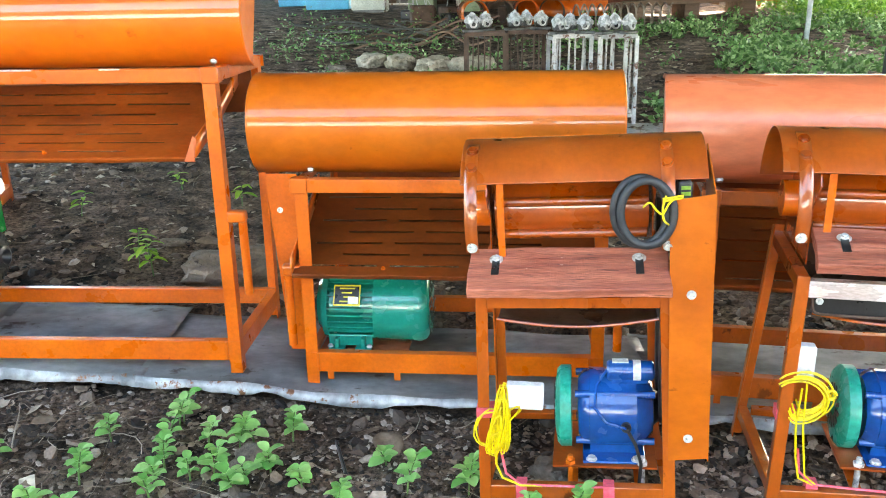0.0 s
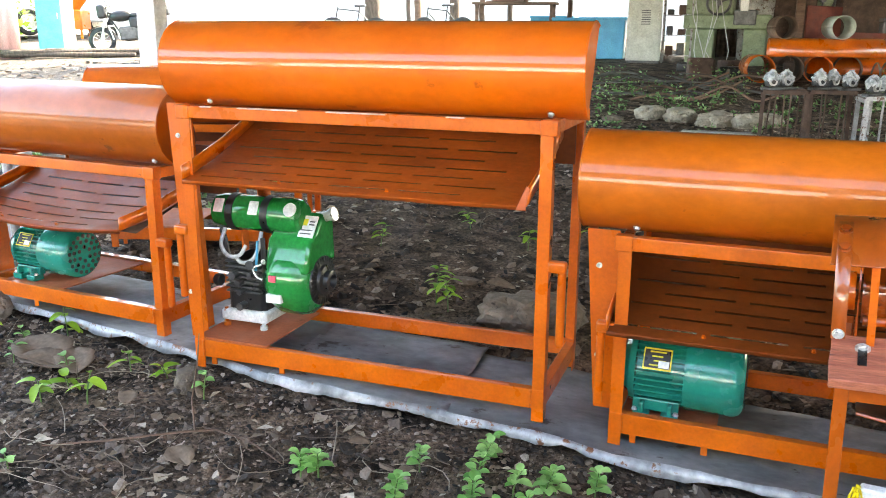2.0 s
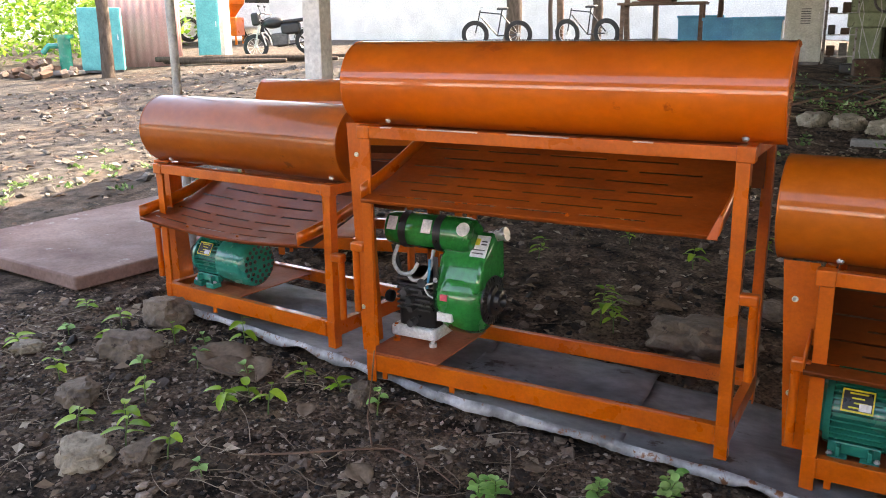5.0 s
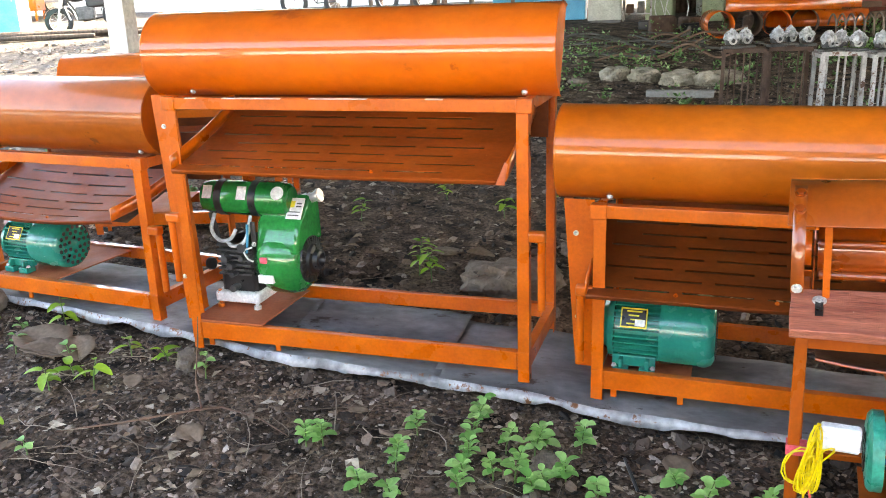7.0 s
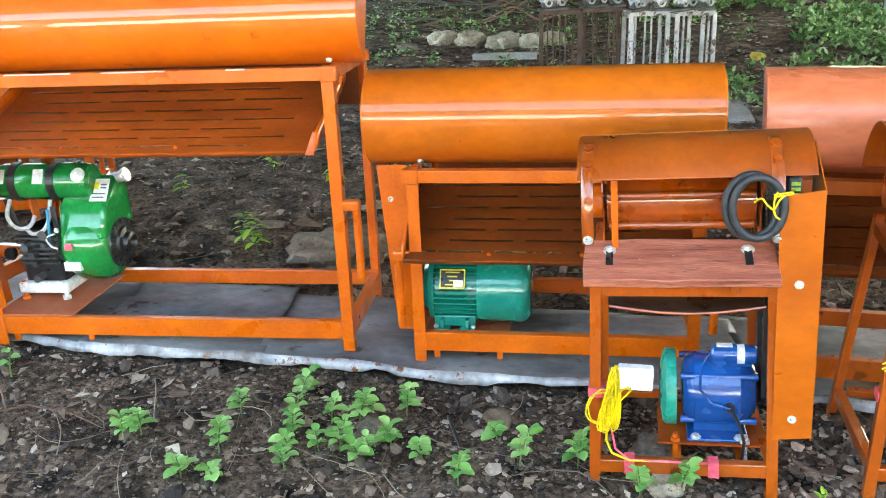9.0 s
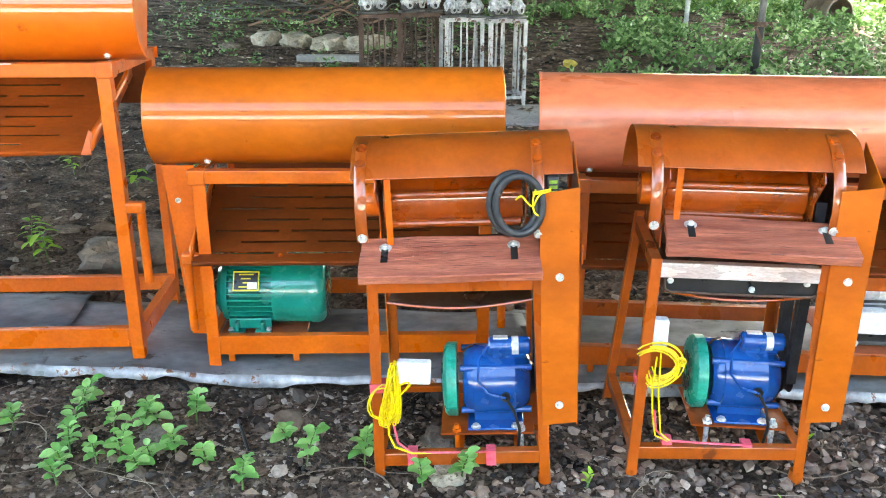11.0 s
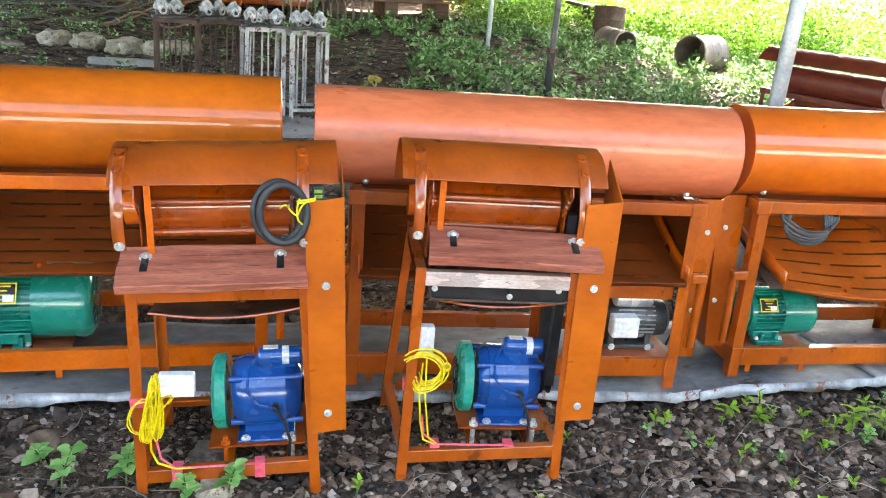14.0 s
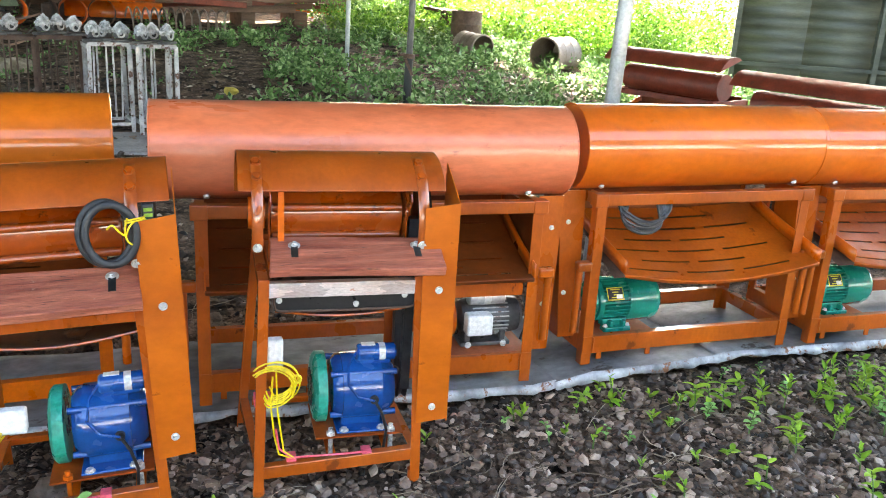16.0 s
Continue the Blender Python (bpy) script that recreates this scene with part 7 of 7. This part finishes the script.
screen = thing("wall_workshop", pose(-0.4, 18.3, 1.0, 0, 0, -3), "dark rusted corrugated back wall of the open workshop", "wall", kind="structure")
for k in range(7):
    rows = [[(k * 1.0 + 0.025 * i, 0.014 * math.cos(i * math.pi / 2) + 0.02 * (k % 2), zz) for i in range(42)] for zz in (-0.3, 3.2)]
    part("wall_panel", grid(bmesh.new(), rows), RUST, screen, thick=0.004)
for k in range(3):
    ob = thing("workshop_post", pose(1.2 + 1.9 * k, 16.2, ground_z(1.2 + 1.9 * k, 16.2)), "brown wooden post in front of the workshop", "post", "workshop posts")
    part("shaft", bar(bmesh.new(), (0, 0, 0), (0.03, 0, 3.0), 0.14, 0.14), WOOD, ob, bevel=0.01)
for k in range(10):
    rr = random.Random(k + 500)
    x, y = 0.6 + 0.55 * k, 16.6 + rr.uniform(-0.3, 0.6)
    ob = part("stacked_sheet_metal", boxed(-0.35, 0.35, -0.03, 0.03, 0, rr.uniform(0.9, 1.7)), rr.choice((ORANGE, RUST, RED_OXIDE, GREY_CAST, GREY_STEEL)), bevel=0.008)
    ob.matrix_world = pose(x, y, ground_z(x, y) - 0.02, -7, rr.uniform(-5, 5), rr.uniform(-30, 30))
    tagged(ob, "length of sheet metal leaning in the workshop", "sheet metal", "leaning sheet metal")


# ---- plants ----
def leaf_mesh(name, length, width, fold=0.25, droop=0.3, mat=None, shape=0.75):
    verts, faces = [], []
    n = 7
    for i in range(n + 1):
        t = i / n
        w = width * math.sqrt(max(0, 1 - (2 * (t * 0.96 + 0.03) ** shape - 1) ** 2))
        y = length * t
        z = -droop * length * t * t
        verts += [(-w / 2, y, z + fold * w / 2), (0, y, z), (w / 2, y, z + fold * w / 2)]
    for i in range(n):
        a = i * 3
        faces += [(a, a + 1, a + 4, a + 3), (a + 1, a + 2, a + 5, a + 4)]
    me = bpy.data.meshes.new(name)
    me.from_pydata(verts, [], faces)
    me.materials.append(mat)
    me.polygons.foreach_set("use_smooth", [True] * len(faces))
    return me


def leaf_material(name, a, b):
    m, n, l, p = material(name)
    oi = n.new("ShaderNodeObjectInfo")
    c = ramp(n, l, oi.outputs["Random"], [(0, a), (1, b)])
    g = noise_tex(n, l, 45, (1, 1, 1), 3)
    c = mix(n, l, 0.5, c, ramp(n, l, g, [(0.3, (0.7, 0.7, 0.7)), (0.7, (1.25, 1.25, 1.25))]), "MULTIPLY")
    l.new(c, p.inputs["Base Color"])
    p.inputs["Roughness"].default_value = 0.45
    t, s = n.new("ShaderNodeBsdfTranslucent"), n.new("ShaderNodeMixShader")
    l.new(c, t.inputs[0])
    s.inputs[0].default_value = 0.3
    l.new(p.outputs[0], s.inputs[1])
    l.new(t.outputs[0], s.inputs[2])
    l.new(s.outputs[0], n["Material Output"].inputs[0])
    return m


FRESH = leaf_material("fresh_leaf", (0.16, 0.36, 0.022), (0.40, 0.62, 0.06))
BLUISH = leaf_material("bluish_leaf", (0.15, 0.40, 0.09), (0.42, 0.70, 0.24))
ROUND_LEAVES = [leaf_mesh("round_leaf", 0.044, 0.042, 0.45, 0.35, BLUISH, 1.1), leaf_mesh("round_leaf", 0.034, 0.033, 0.5, 0.3, BLUISH, 1.1)]
POINT_LEAVES = [leaf_mesh("pointed_leaf", 0.082, 0.042, 0.3, 0.45, FRESH), leaf_mesh("pointed_leaf", 0.06, 0.034, 0.3, 0.35, FRESH)]
BLADES = [leaf_mesh("narrow_leaf", 0.066, 0.028, 0.35, 0.15, FRESH), leaf_mesh("narrow_leaf", 0.046, 0.024, 0.35, 0.3, FRESH)]


def plant(x, y, height, kinds, count, spread, seed, label, upright=20.0, size=1.0):
    rnd = random.Random(seed)
    ob = thing("seedling", pose(x, y, rough_z(x, y) - 0.005), label, "plant", "seedlings on the soil")
    bend = (rnd.uniform(-0.3, 0.3), rnd.uniform(-0.3, 0.3))
    pts = [Vector((bend[0] * height * t * t, bend[1] * height * t * t, height * t)) for t in (0, 0.35, 0.7, 1.0)]
    part("stem", tube(bmesh.new(), pts, [0.0035, 0.003, 0.0025, 0.0015], 6), STEM, ob)
    for k in range(count):
        t = 0.35 + 0.65 * (k + 0.5) / count
        base = Vector((bend[0] * height * t * t, bend[1] * height * t * t, height * t))
        lf = new("leaf", rnd.choice(kinds))
        lf.parent = ob
        s = size * rnd.uniform(0.75, 1.25) * (1.1 - 0.35 * t)
        lf.matrix_local = Matrix.Translation(base) @ Euler((radians(rnd.uniform(-5, 25) + upright * t), radians(rnd.uniform(-15, 15)), 2.4 * k + rnd.uniform(-0.4, 0.4))).to_matrix().to_4x4() @ Matrix.Translation((0, spread * rnd.uniform(0.2, 1), 0)) @ Matrix.Scale(s, 4)
    return ob


ROUND = ((-0.91, 2.57), (-1.12, 2.27), (-0.9, 2.36), (-0.87, 2.17), (-0.64, 2.43), (-0.52, 2.47), (-0.71, 2.2), (-0.64, 2.14), (-0.78, 2.2), (-0.55, 2.25), (-1.46, 2.26), (-1.41, 2.29), (-1.1, 2.42), (-1.19, 2.06), (-1.07, 2.02), (-0.77, 2.37), (-0.44, 2.16), (-0.88, 2.27), (-0.87, 2.1), (-1.11, 2.19), (-0.67, 2.36), (-0.61, 2.19), (-0.9, 2.5), (-0.13, 2.13), (0.05, 2.12), (0.22, 1.98), (0.34, 2.0), (-0.32, 2.05), (-0.2, 2.3))
for k, (x, y) in enumerate(ROUND):
    plant(x, y, random.Random(k).uniform(0.06, 0.13), ROUND_LEAVES, random.Random(k).choice((10, 13, 16)), 0.012, k, "low seedling with round grey-green leaves", 28.0)
LEFT = ((-2.05, 2.62), (-2.5, 2.78), (-2.62, 2.55), (-2.75, 2.70), (-2.45, 2.45), (-2.62, 2.40), (-3.05, 2.72), (-3.0, 2.35), (-3.35, 2.9), (-3.25, 2.6), (-3.6, 2.75), (-3.75, 2.95), (-3.9, 2.75), (-3.05, 2.05), (-2.55, 2.0), (-2.35, 1.95), (-3.5, 2.35), (-4.0, 2.55), (-3.2, 2.95), (-4.1, 3.05), (-2.3, 2.75), (-3.7, 2.55), (-2.9, 2.15), (-2.75, 2.0))
for k, (x, y) in enumerate(LEFT):
    plant(x, y, random.Random(k + 70).uniform(0.05, 0.16), POINT_LEAVES if k % 3 else ROUND_LEAVES, random.Random(k).choice((4, 5, 7)), 0.01, k + 70, "young seedling with pointed bright green leaves", 5.0)
for k, (x, y, h, n) in enumerate(((-1.52, 3.95, 0.24, 14), (-1.44, 3.90, 0.20, 12), (-1.25, 5.0, 0.14, 8), (-0.9, 5.3, 0.15, 8), (-3.0, 3.0, 0.2, 6), (-2.15, 4.8, 0.15, 7), (-1.7, 5.3, 0.13, 7))):
    plant(x, y, h, POINT_LEAVES, n, 0.02, k + 140, "leafy young plant behind the machines", 0.0)
WEEDS = ((1.86, 2.13), (1.91, 2.15), (2.15, 2.08), (1.93, 1.94), (2.31, 2.08), (2.34, 2.1), (2.4, 2.18), (2.4, 1.83), (2.37, 1.89), (2.58, 1.83), (2.58, 1.89), (2.72, 1.88), (2.67, 1.9), (2.19, 1.81), (2.06, 1.85), (2.33, 1.6), (2.63, 1.66), (2.46, 1.59), (2.13, 1.67), (2.79, 1.78), (2.99, 2.06), (2.51, 1.91), (1.5, 2.1), (1.25, 1.75), (0.95, 1.72), (0.72, 1.95))
rnd = random.Random(77)
spots = list(WEEDS)
while len(spots) < 215:
    x = rnd.uniform(1.9, 4.6)
    y = rnd.uniform(1.0, front_y(x) - 0.03)
    if rnd.random() < 0.12 + 0.9 * min(1, max(0, (x - 2.3) / 0.9)) * min(1, max(0.15, (front_y(x) - y) / 0.5)):
        spots.append((x, y))
for k, (x, y) in enumerate(spots):
    u = rnd.random()
    tall = x > 2.55 and y < front_y(x) - 0.3
    kinds = BLADES if u < 0.5 else (ROUND_LEAVES if u < 0.75 else POINT_LEAVES)
    plant(x, y, rnd.uniform(0.07, 0.17) if tall else rnd.uniform(0.03, 0.10), kinds, rnd.choice((8, 10, 12)) if tall else rnd.choice((4, 5, 7)), 0.006, 200 + k, "bright green weed growing through the gravel", 60.0 if u < 0.5 else 25.0, 0.72 if tall else 0.58)


def leaf_cloud(name, spots, size, mat, label, category, per=40, seed=0):
    """Countless small leaves in clumps on stalks: spots are (x, y, radius, height)."""
    rg = np.random.default_rng(seed)
    verts, faces = [], []
    for (x, y, r, h) in spots:
        k = int(per * (0.6 + 0.8 * rg.random()))
        a, q = rg.random(k) * 2 * math.pi, np.sqrt(rg.random(k)) * r
        zz = h * rg.random(k) ** 0.8
        q *= 0.45 + 0.55 * np.sin(np.pi * np.clip(zz / max(h, 1e-3), 0.1, 0.95))
        px, py = x + q * np.cos(a), y + q * np.sin(a)
        g = ground_z(x, y)
        for i in range(k):
            d = rg.normal(size=3)
            d[2] = abs(d[2]) * 0.6 + 0.1
            d /= np.linalg.norm(d)
            s = np.cross(d, rg.normal(size=3))
            s /= np.linalg.norm(s) + 1e-6
            L = size * (0.6 + 0.8 * rg.random())
            c = np.array((px[i], py[i], g + zz[i]))
            b = len(verts)
            verts += [tuple(c), tuple(c + d * L * 0.5 + s * L * 0.26), tuple(c + d * L), tuple(c + d * L * 0.5 - s * L * 0.26)]
            faces.append((b, b + 1, b + 2, b + 3))
    ob = soup(name, verts, faces, mat)
    return tagged(ob, label, category, kind="stuff")


rg = np.random.default_rng(4)
spots = []
while len(spots) < 1500:
    x, y = rg.uniform(1.6, 10.5), rg.uniform(6.4, 13.8)
    w = noise.noise((x * 0.7, y * 0.7, 2)) + 0.6 * noise.noise((x * 2.1, y * 2.1, 6)) + 0.15 * (x - 3.4)
    if rg.random() < 0.15 + 1.1 * w:
        spots.append((x, y, rg.uniform(0.06, 0.18), rg.uniform(0.05, 0.26)))
leaf_cloud("low_weeds", spots, 0.066, DULL_LEAF, "low grey-green weeds covering the shaded soil", "weeds", 26, 1)
spots = [(rg.uniform(5.2, 13.5), rg.uniform(12.2, 17.5), rg.uniform(0.2, 0.45), rg.uniform(0.25, 0.75)) for _ in range(420)]
spots += [(rg.uniform(8.0, 10.2), rg.uniform(9.9, 13), rg.uniform(0.2, 0.45), rg.uniform(0.4, 0.95)) for _ in range(150)]
spots += [(rg.uniform(9.4, 11.6), rg.uniform(10.4, 13.4), rg.uniform(0.25, 0.5), rg.uniform(1.0, 1.75)) for _ in range(70)]
leaf_cloud("tall_weeds", spots, 0.062, LEAF, "tall bright green weeds in the sun beyond the roof", "weeds", 130, 2)
spots = [(rg.uniform(-2.5, 2.5), rg.uniform(8.2, 12.5), rg.uniform(0.05, 0.12), rg.uniform(0.04, 0.16)) for _ in range(90)]
spots += [(rg.uniform(-2.6, 0.9), rg.uniform(10.4, 14.0), rg.uniform(0.08, 0.2), rg.uniform(0.1, 0.4)) for _ in range(70)]
spots += [(rg.uniform(-8, -3.5), rg.uniform(4.5, 10.5), rg.uniform(0.04, 0.1), rg.uniform(0.02, 0.06)) for _ in range(150)]
leaf_cloud("sparse_weeds", spots, 0.05, DULL_LEAF, "sparse small weeds on the bare yard", "weeds", 14, 3)
spots = [(rg.uniform(-24, -17), rg.uniform(13, 20), 0.8, rg.uniform(1.2, 3.5)) for _ in range(60)]
leaf_cloud("shrubs", spots, 0.16, LEAF, "sunlit green shrubs at the edge of the yard", "shrubs", 160, 5)


# ---- litter, gravel and clods ----
def pebbles(name, pts, mat, label, seed, flat=0.7):
    rg = np.random.default_rng(seed)
    bm = bmesh.new()
    bmesh.ops.create_icosphere(bm, subdivisions=1, radius=1.0)
    bm.verts.ensure_lookup_table()
    base = np.array([v.co[:] for v in bm.verts])
    tri = np.array([[v.index for v in f.verts] for f in bm.faces])
    bm.free()
    n = len(pts)
    out = np.empty((n, len(base), 3))
    for i, (x, y, s) in enumerate(pts):
        sc = s * np.array((1, rg.uniform(0.6, 1), rg.uniform(0.5, 0.9) * flat))
        p = np.sign(base) * np.abs(base) ** 0.8 * (1 + rg.normal(0, 0.20, (len(base), 1))) * sc
        e = np.array(Euler((rg.uniform(-0.6, 0.6), rg.uniform(-0.6, 0.6), rg.uniform(0, 6.28))).to_matrix())
        out[i] = p @ e.T + np.array((x, y, rough_z(x, y) + s * 0.22))
    faces = (tri[None] + (np.arange(n) * len(base))[:, None, None]).reshape(-1, 3)
    me = bpy.data.meshes.new(name)
    me.from_pydata(out.reshape(-1, 3).tolist(), [], faces.tolist())
    me.materials.append(mat)
    return tagged(new(name, me), label, name, kind="stuff")


def scatter(n, x0, x1, y0, keep, seed, smin, smax):
    rg = np.random.default_rng(seed)
    pts = []
    while len(pts) < n:
        x = rg.uniform(x0, x1)
        y = rg.uniform(y0, front_y(x) + 0.02)
        if rg.random() < keep(x, y):
            pts.append((x, y, smin + (smax - smin) * rg.random() ** 2.2))
    return pts


pebbles("gravel", scatter(13000, -0.1, 4.7, 0.9, lambda x, y: min(1, max(0.08, (x - 0.15) / 0.7)), 8, 0.007, 0.026), GRAVEL, "loose dark angular gravel in front of the machines", 8)
pebbles("soil_clods", scatter(21000, -4.6, 0.9, 1.4, lambda x, y: 0.35 + 0.6 * max(0, noise.noise((x * 1.5, y * 1.5, 7))), 9, 0.003, 0.014), CLOD, "crumbs and clods of dark soil", 9, 0.5)
pebbles("loose_clods", scatter(900, -4.6, 0.6, 1.4, lambda x, y: 0.5 + noise.noise((x * 1.1, y * 1.1, 17)), 19, 0.012, 0.034), CLOD, "loose broken clods of brown soil", 19, 0.6)
rg = np.random.default_rng(12)
back = [(x, y, 0.006 + 0.03 * rg.random() ** 3) for x, y in zip(rg.uniform(-4.5, 4.5, 9000), 3.25 + 6.5 * rg.random(9000) ** 1.6) if y > 3.3 - 0.155 * x]
pebbles("yard_stones", back, CLOD, "small stones and clods on the shaded yard", 13)
far_pts = [(x, y, 0.015 + 0.06 * rg.random() ** 3) for x, y in zip(rg.uniform(-13, -3.5, 1500), rg.uniform(4.3, 15, 1500)) if not (x > -6.2 and y < 5.4)]
pebbles("scattered_rubble", far_pts, island("pale_rubble", [(0, (0.05, 0.045, 0.04)), (0.7, (0.12, 0.11, 0.095)), (1, (0.26, 0.24, 0.21))], 0.85), "small pale stones strewn over the open yard", 14)


def litter(name, n, region, size, mat, label, seed):
    rg = np.random.default_rng(seed)
    verts, faces = [], []
    while len(faces) < n * 2:
        x, y = rg.uniform(region[0], region[1]), rg.uniform(region[2], region[3])
        if -0.05 < y - front_y(min(max(x, -3.8), 5.4)) < 0.62 and -3.8 < x < 5.3:
            continue
        L = size * (0.5 + rg.random())
        a = rg.uniform(0, 6.28)
        u, v = np.array((math.cos(a), math.sin(a), rg.uniform(-0.25, 0.25))), np.array((-math.sin(a), math.cos(a), rg.uniform(-0.3, 0.3)))
        c = np.array((x, y, rough_z(x, y) + 0.010))
        w = L * rg.uniform(0.18, 0.36)
        up = np.array((0, 0, L * rg.uniform(0.05, 0.2)))
        b = len(verts)
        verts += [tuple(c - u * L / 2), tuple(c - v * w + up), tuple(c + u * L / 2), tuple(c + v * w + up * rg.uniform(0, 1))]
        faces += [(b, b + 1, b + 2), (b, b + 2, b + 3)]
    return tagged(soup(name, verts, faces, mat), label, "leaf litter", kind="stuff")


litter("leaf_litter", 500, (-4.6, 0.6, 1.3, 3.3), 0.055, DRY, "curled dry leaf pieces among the seedlings", 35)
litter("leaf_litter", 2400, (-4.6, 4.6, 1.3, 3.3), 0.026, DRY, "dry brown leaf fragments on the soil", 15)
litter("leaf_litter", 2600, (-5, 5, 3.3, 6), 0.045, DRY, "dry leaf fragments behind the machines", 25)
litter("leaf_litter", 2200, (-5, 5, 3.3, 10), 0.06, DRY, "dry brown leaves scattered over the shaded yard", 16)
litter("leaf_litter", 5000, (-3.5, 8.5, 5.5, 13.5), 0.075, DRY, "pale dry leaf litter over the shaded soil", 26)
litter("leaf_litter", 1500, (-14, -3.5, 4, 15), 0.09, DRY, "dry leaves scattered over the open yard", 17)


def twigs(n, region, seed, lmin, lmax, label):
    rg = np.random.default_rng(seed)
    bm = bmesh.new()
    while n:
        x, y = rg.uniform(region[0], region[1]), rg.uniform(region[2], region[3])
        if -0.08 < y - front_y(min(max(x, -3.8), 5.4)) < 0.62:
            continue
        L, a, c = rg.uniform(lmin, lmax), rg.uniform(0, 6.28), rg.uniform(-1.2, 1.2)
        pts = []
        for k in range(6):
            t = k / 5
            px, py = x + L * t * math.cos(a + c * t), y + L * t * math.sin(a + c * t)
            pts.append((px, py, rough_z(px, py) + 0.008 + 0.012 * rg.random() + 0.03 * L * math.sin(math.pi * t)))
        r = rg.uniform(0.0010, 0.0034)
        tube(bm, pts, [r * (1 - 0.6 * k / 5) for k in range(6)], 5)
        n -= 1
    return tagged(part("twigs", bm, TWIG), label, "twigs", kind="stuff")


twigs(420, (-4.3, 4.3, 1.5, 3.2), 18, 0.06, 0.38, "thin dry twigs and rootlets lying on the soil")
twigs(220, (-3.0, 1.4, 9.5, 14.0), 21, 0.15, 0.8, "tangle of dry twigs and roots on the yard")
twigs(160, (-4.3, 4.3, 3.5, 8), 19, 0.1, 0.6, "dry twigs on the shaded yard")


def dry_leaf(x, y, s, yaw, seed, label):
    rows = []
    for i in range(11):
        t = i / 10
        w = s * 0.42 * math.sin(math.pi * (0.04 + 0.94 * t)) ** 0.8
        rows.append([(w * k * (1 + 0.15 * noise.noise((i * 0.7, k, seed))), s * (t - 0.5), 0.012 + abs(k) * w * 0.35 + 0.03 * s * noise.noise((t * 4, k * 2, seed)) + 0.12 * s * t * t) for k in (-1, -0.5, 0, 0.5, 1)])
    ob = part("dry_leaf", grid(bmesh.new(), rows), DRY, thick=0.0012)
    ob.matrix_world = pose(x, y, rough_z(x, y) + 0.012, 4, 0, yaw)
    return tagged(ob, label, "leaf", "large dry leaves")


for k, (x, y, s, yaw) in enumerate(((-2.95, 2.78, 0.30, 70), (-2.86, 2.70, 0.24, 110), (-2.75, 2.75, 0.2, 40), (-3.5, 3.35, 0.2, 10), (-1.88, 2.2, 0.12, 60), (-2.3, 2.5, 0.09, 20), (-1.25, 4.25, 0.16, 100), (-0.9, 4.15, 0.2, 80), (-0.7, 4.75, 0.26, 60), (-0.2, 2.38, 0.12, 30), (-1.35, 2.5, 0.08, 130))):
    dry_leaf(x, y, s, yaw, k * 1.7, "large curled brown dry leaf on the soil")
br = thing("branch", pose(0, 0, 0), "dead forked branch lying on the soil", "branch")
bz = lambda x, y: rough_z(x, y) + 0.015
bm = bmesh.new()
tube(bm, [(x, y, bz(x, y) + h) for x, y, h in ((-2.35, 2.1, 0), (-2.15, 2.2, 0.01), (-1.95, 2.32, 0.02), (-1.86, 2.40, 0.01), (-1.7, 2.38, 0.0), (-1.55, 2.3, 0))], [0.003, 0.004, 0.0045, 0.004, 0.003, 0.002], 7)
tube(bm, [(x, y, bz(x, y) + h) for x, y, h in ((-1.92, 2.36, 0.01), (-2.02, 2.5, 0.05), (-2.08, 2.64, 0.14), (-2.09, 2.68, 0.24))], [0.004, 0.0035, 0.003, 0.002], 6)
part("limb", bm, WOOD, br)
st = part("dark_stick", tube(bmesh.new(), [(-0.32, 2.24, bz(-0.32, 2.24)), (-0.37, 2.42, bz(-0.37, 2.42) + 0.02)], 0.006, 7), BLACK)
tagged(st, "thin dark metal rod lying on the soil", "rod")
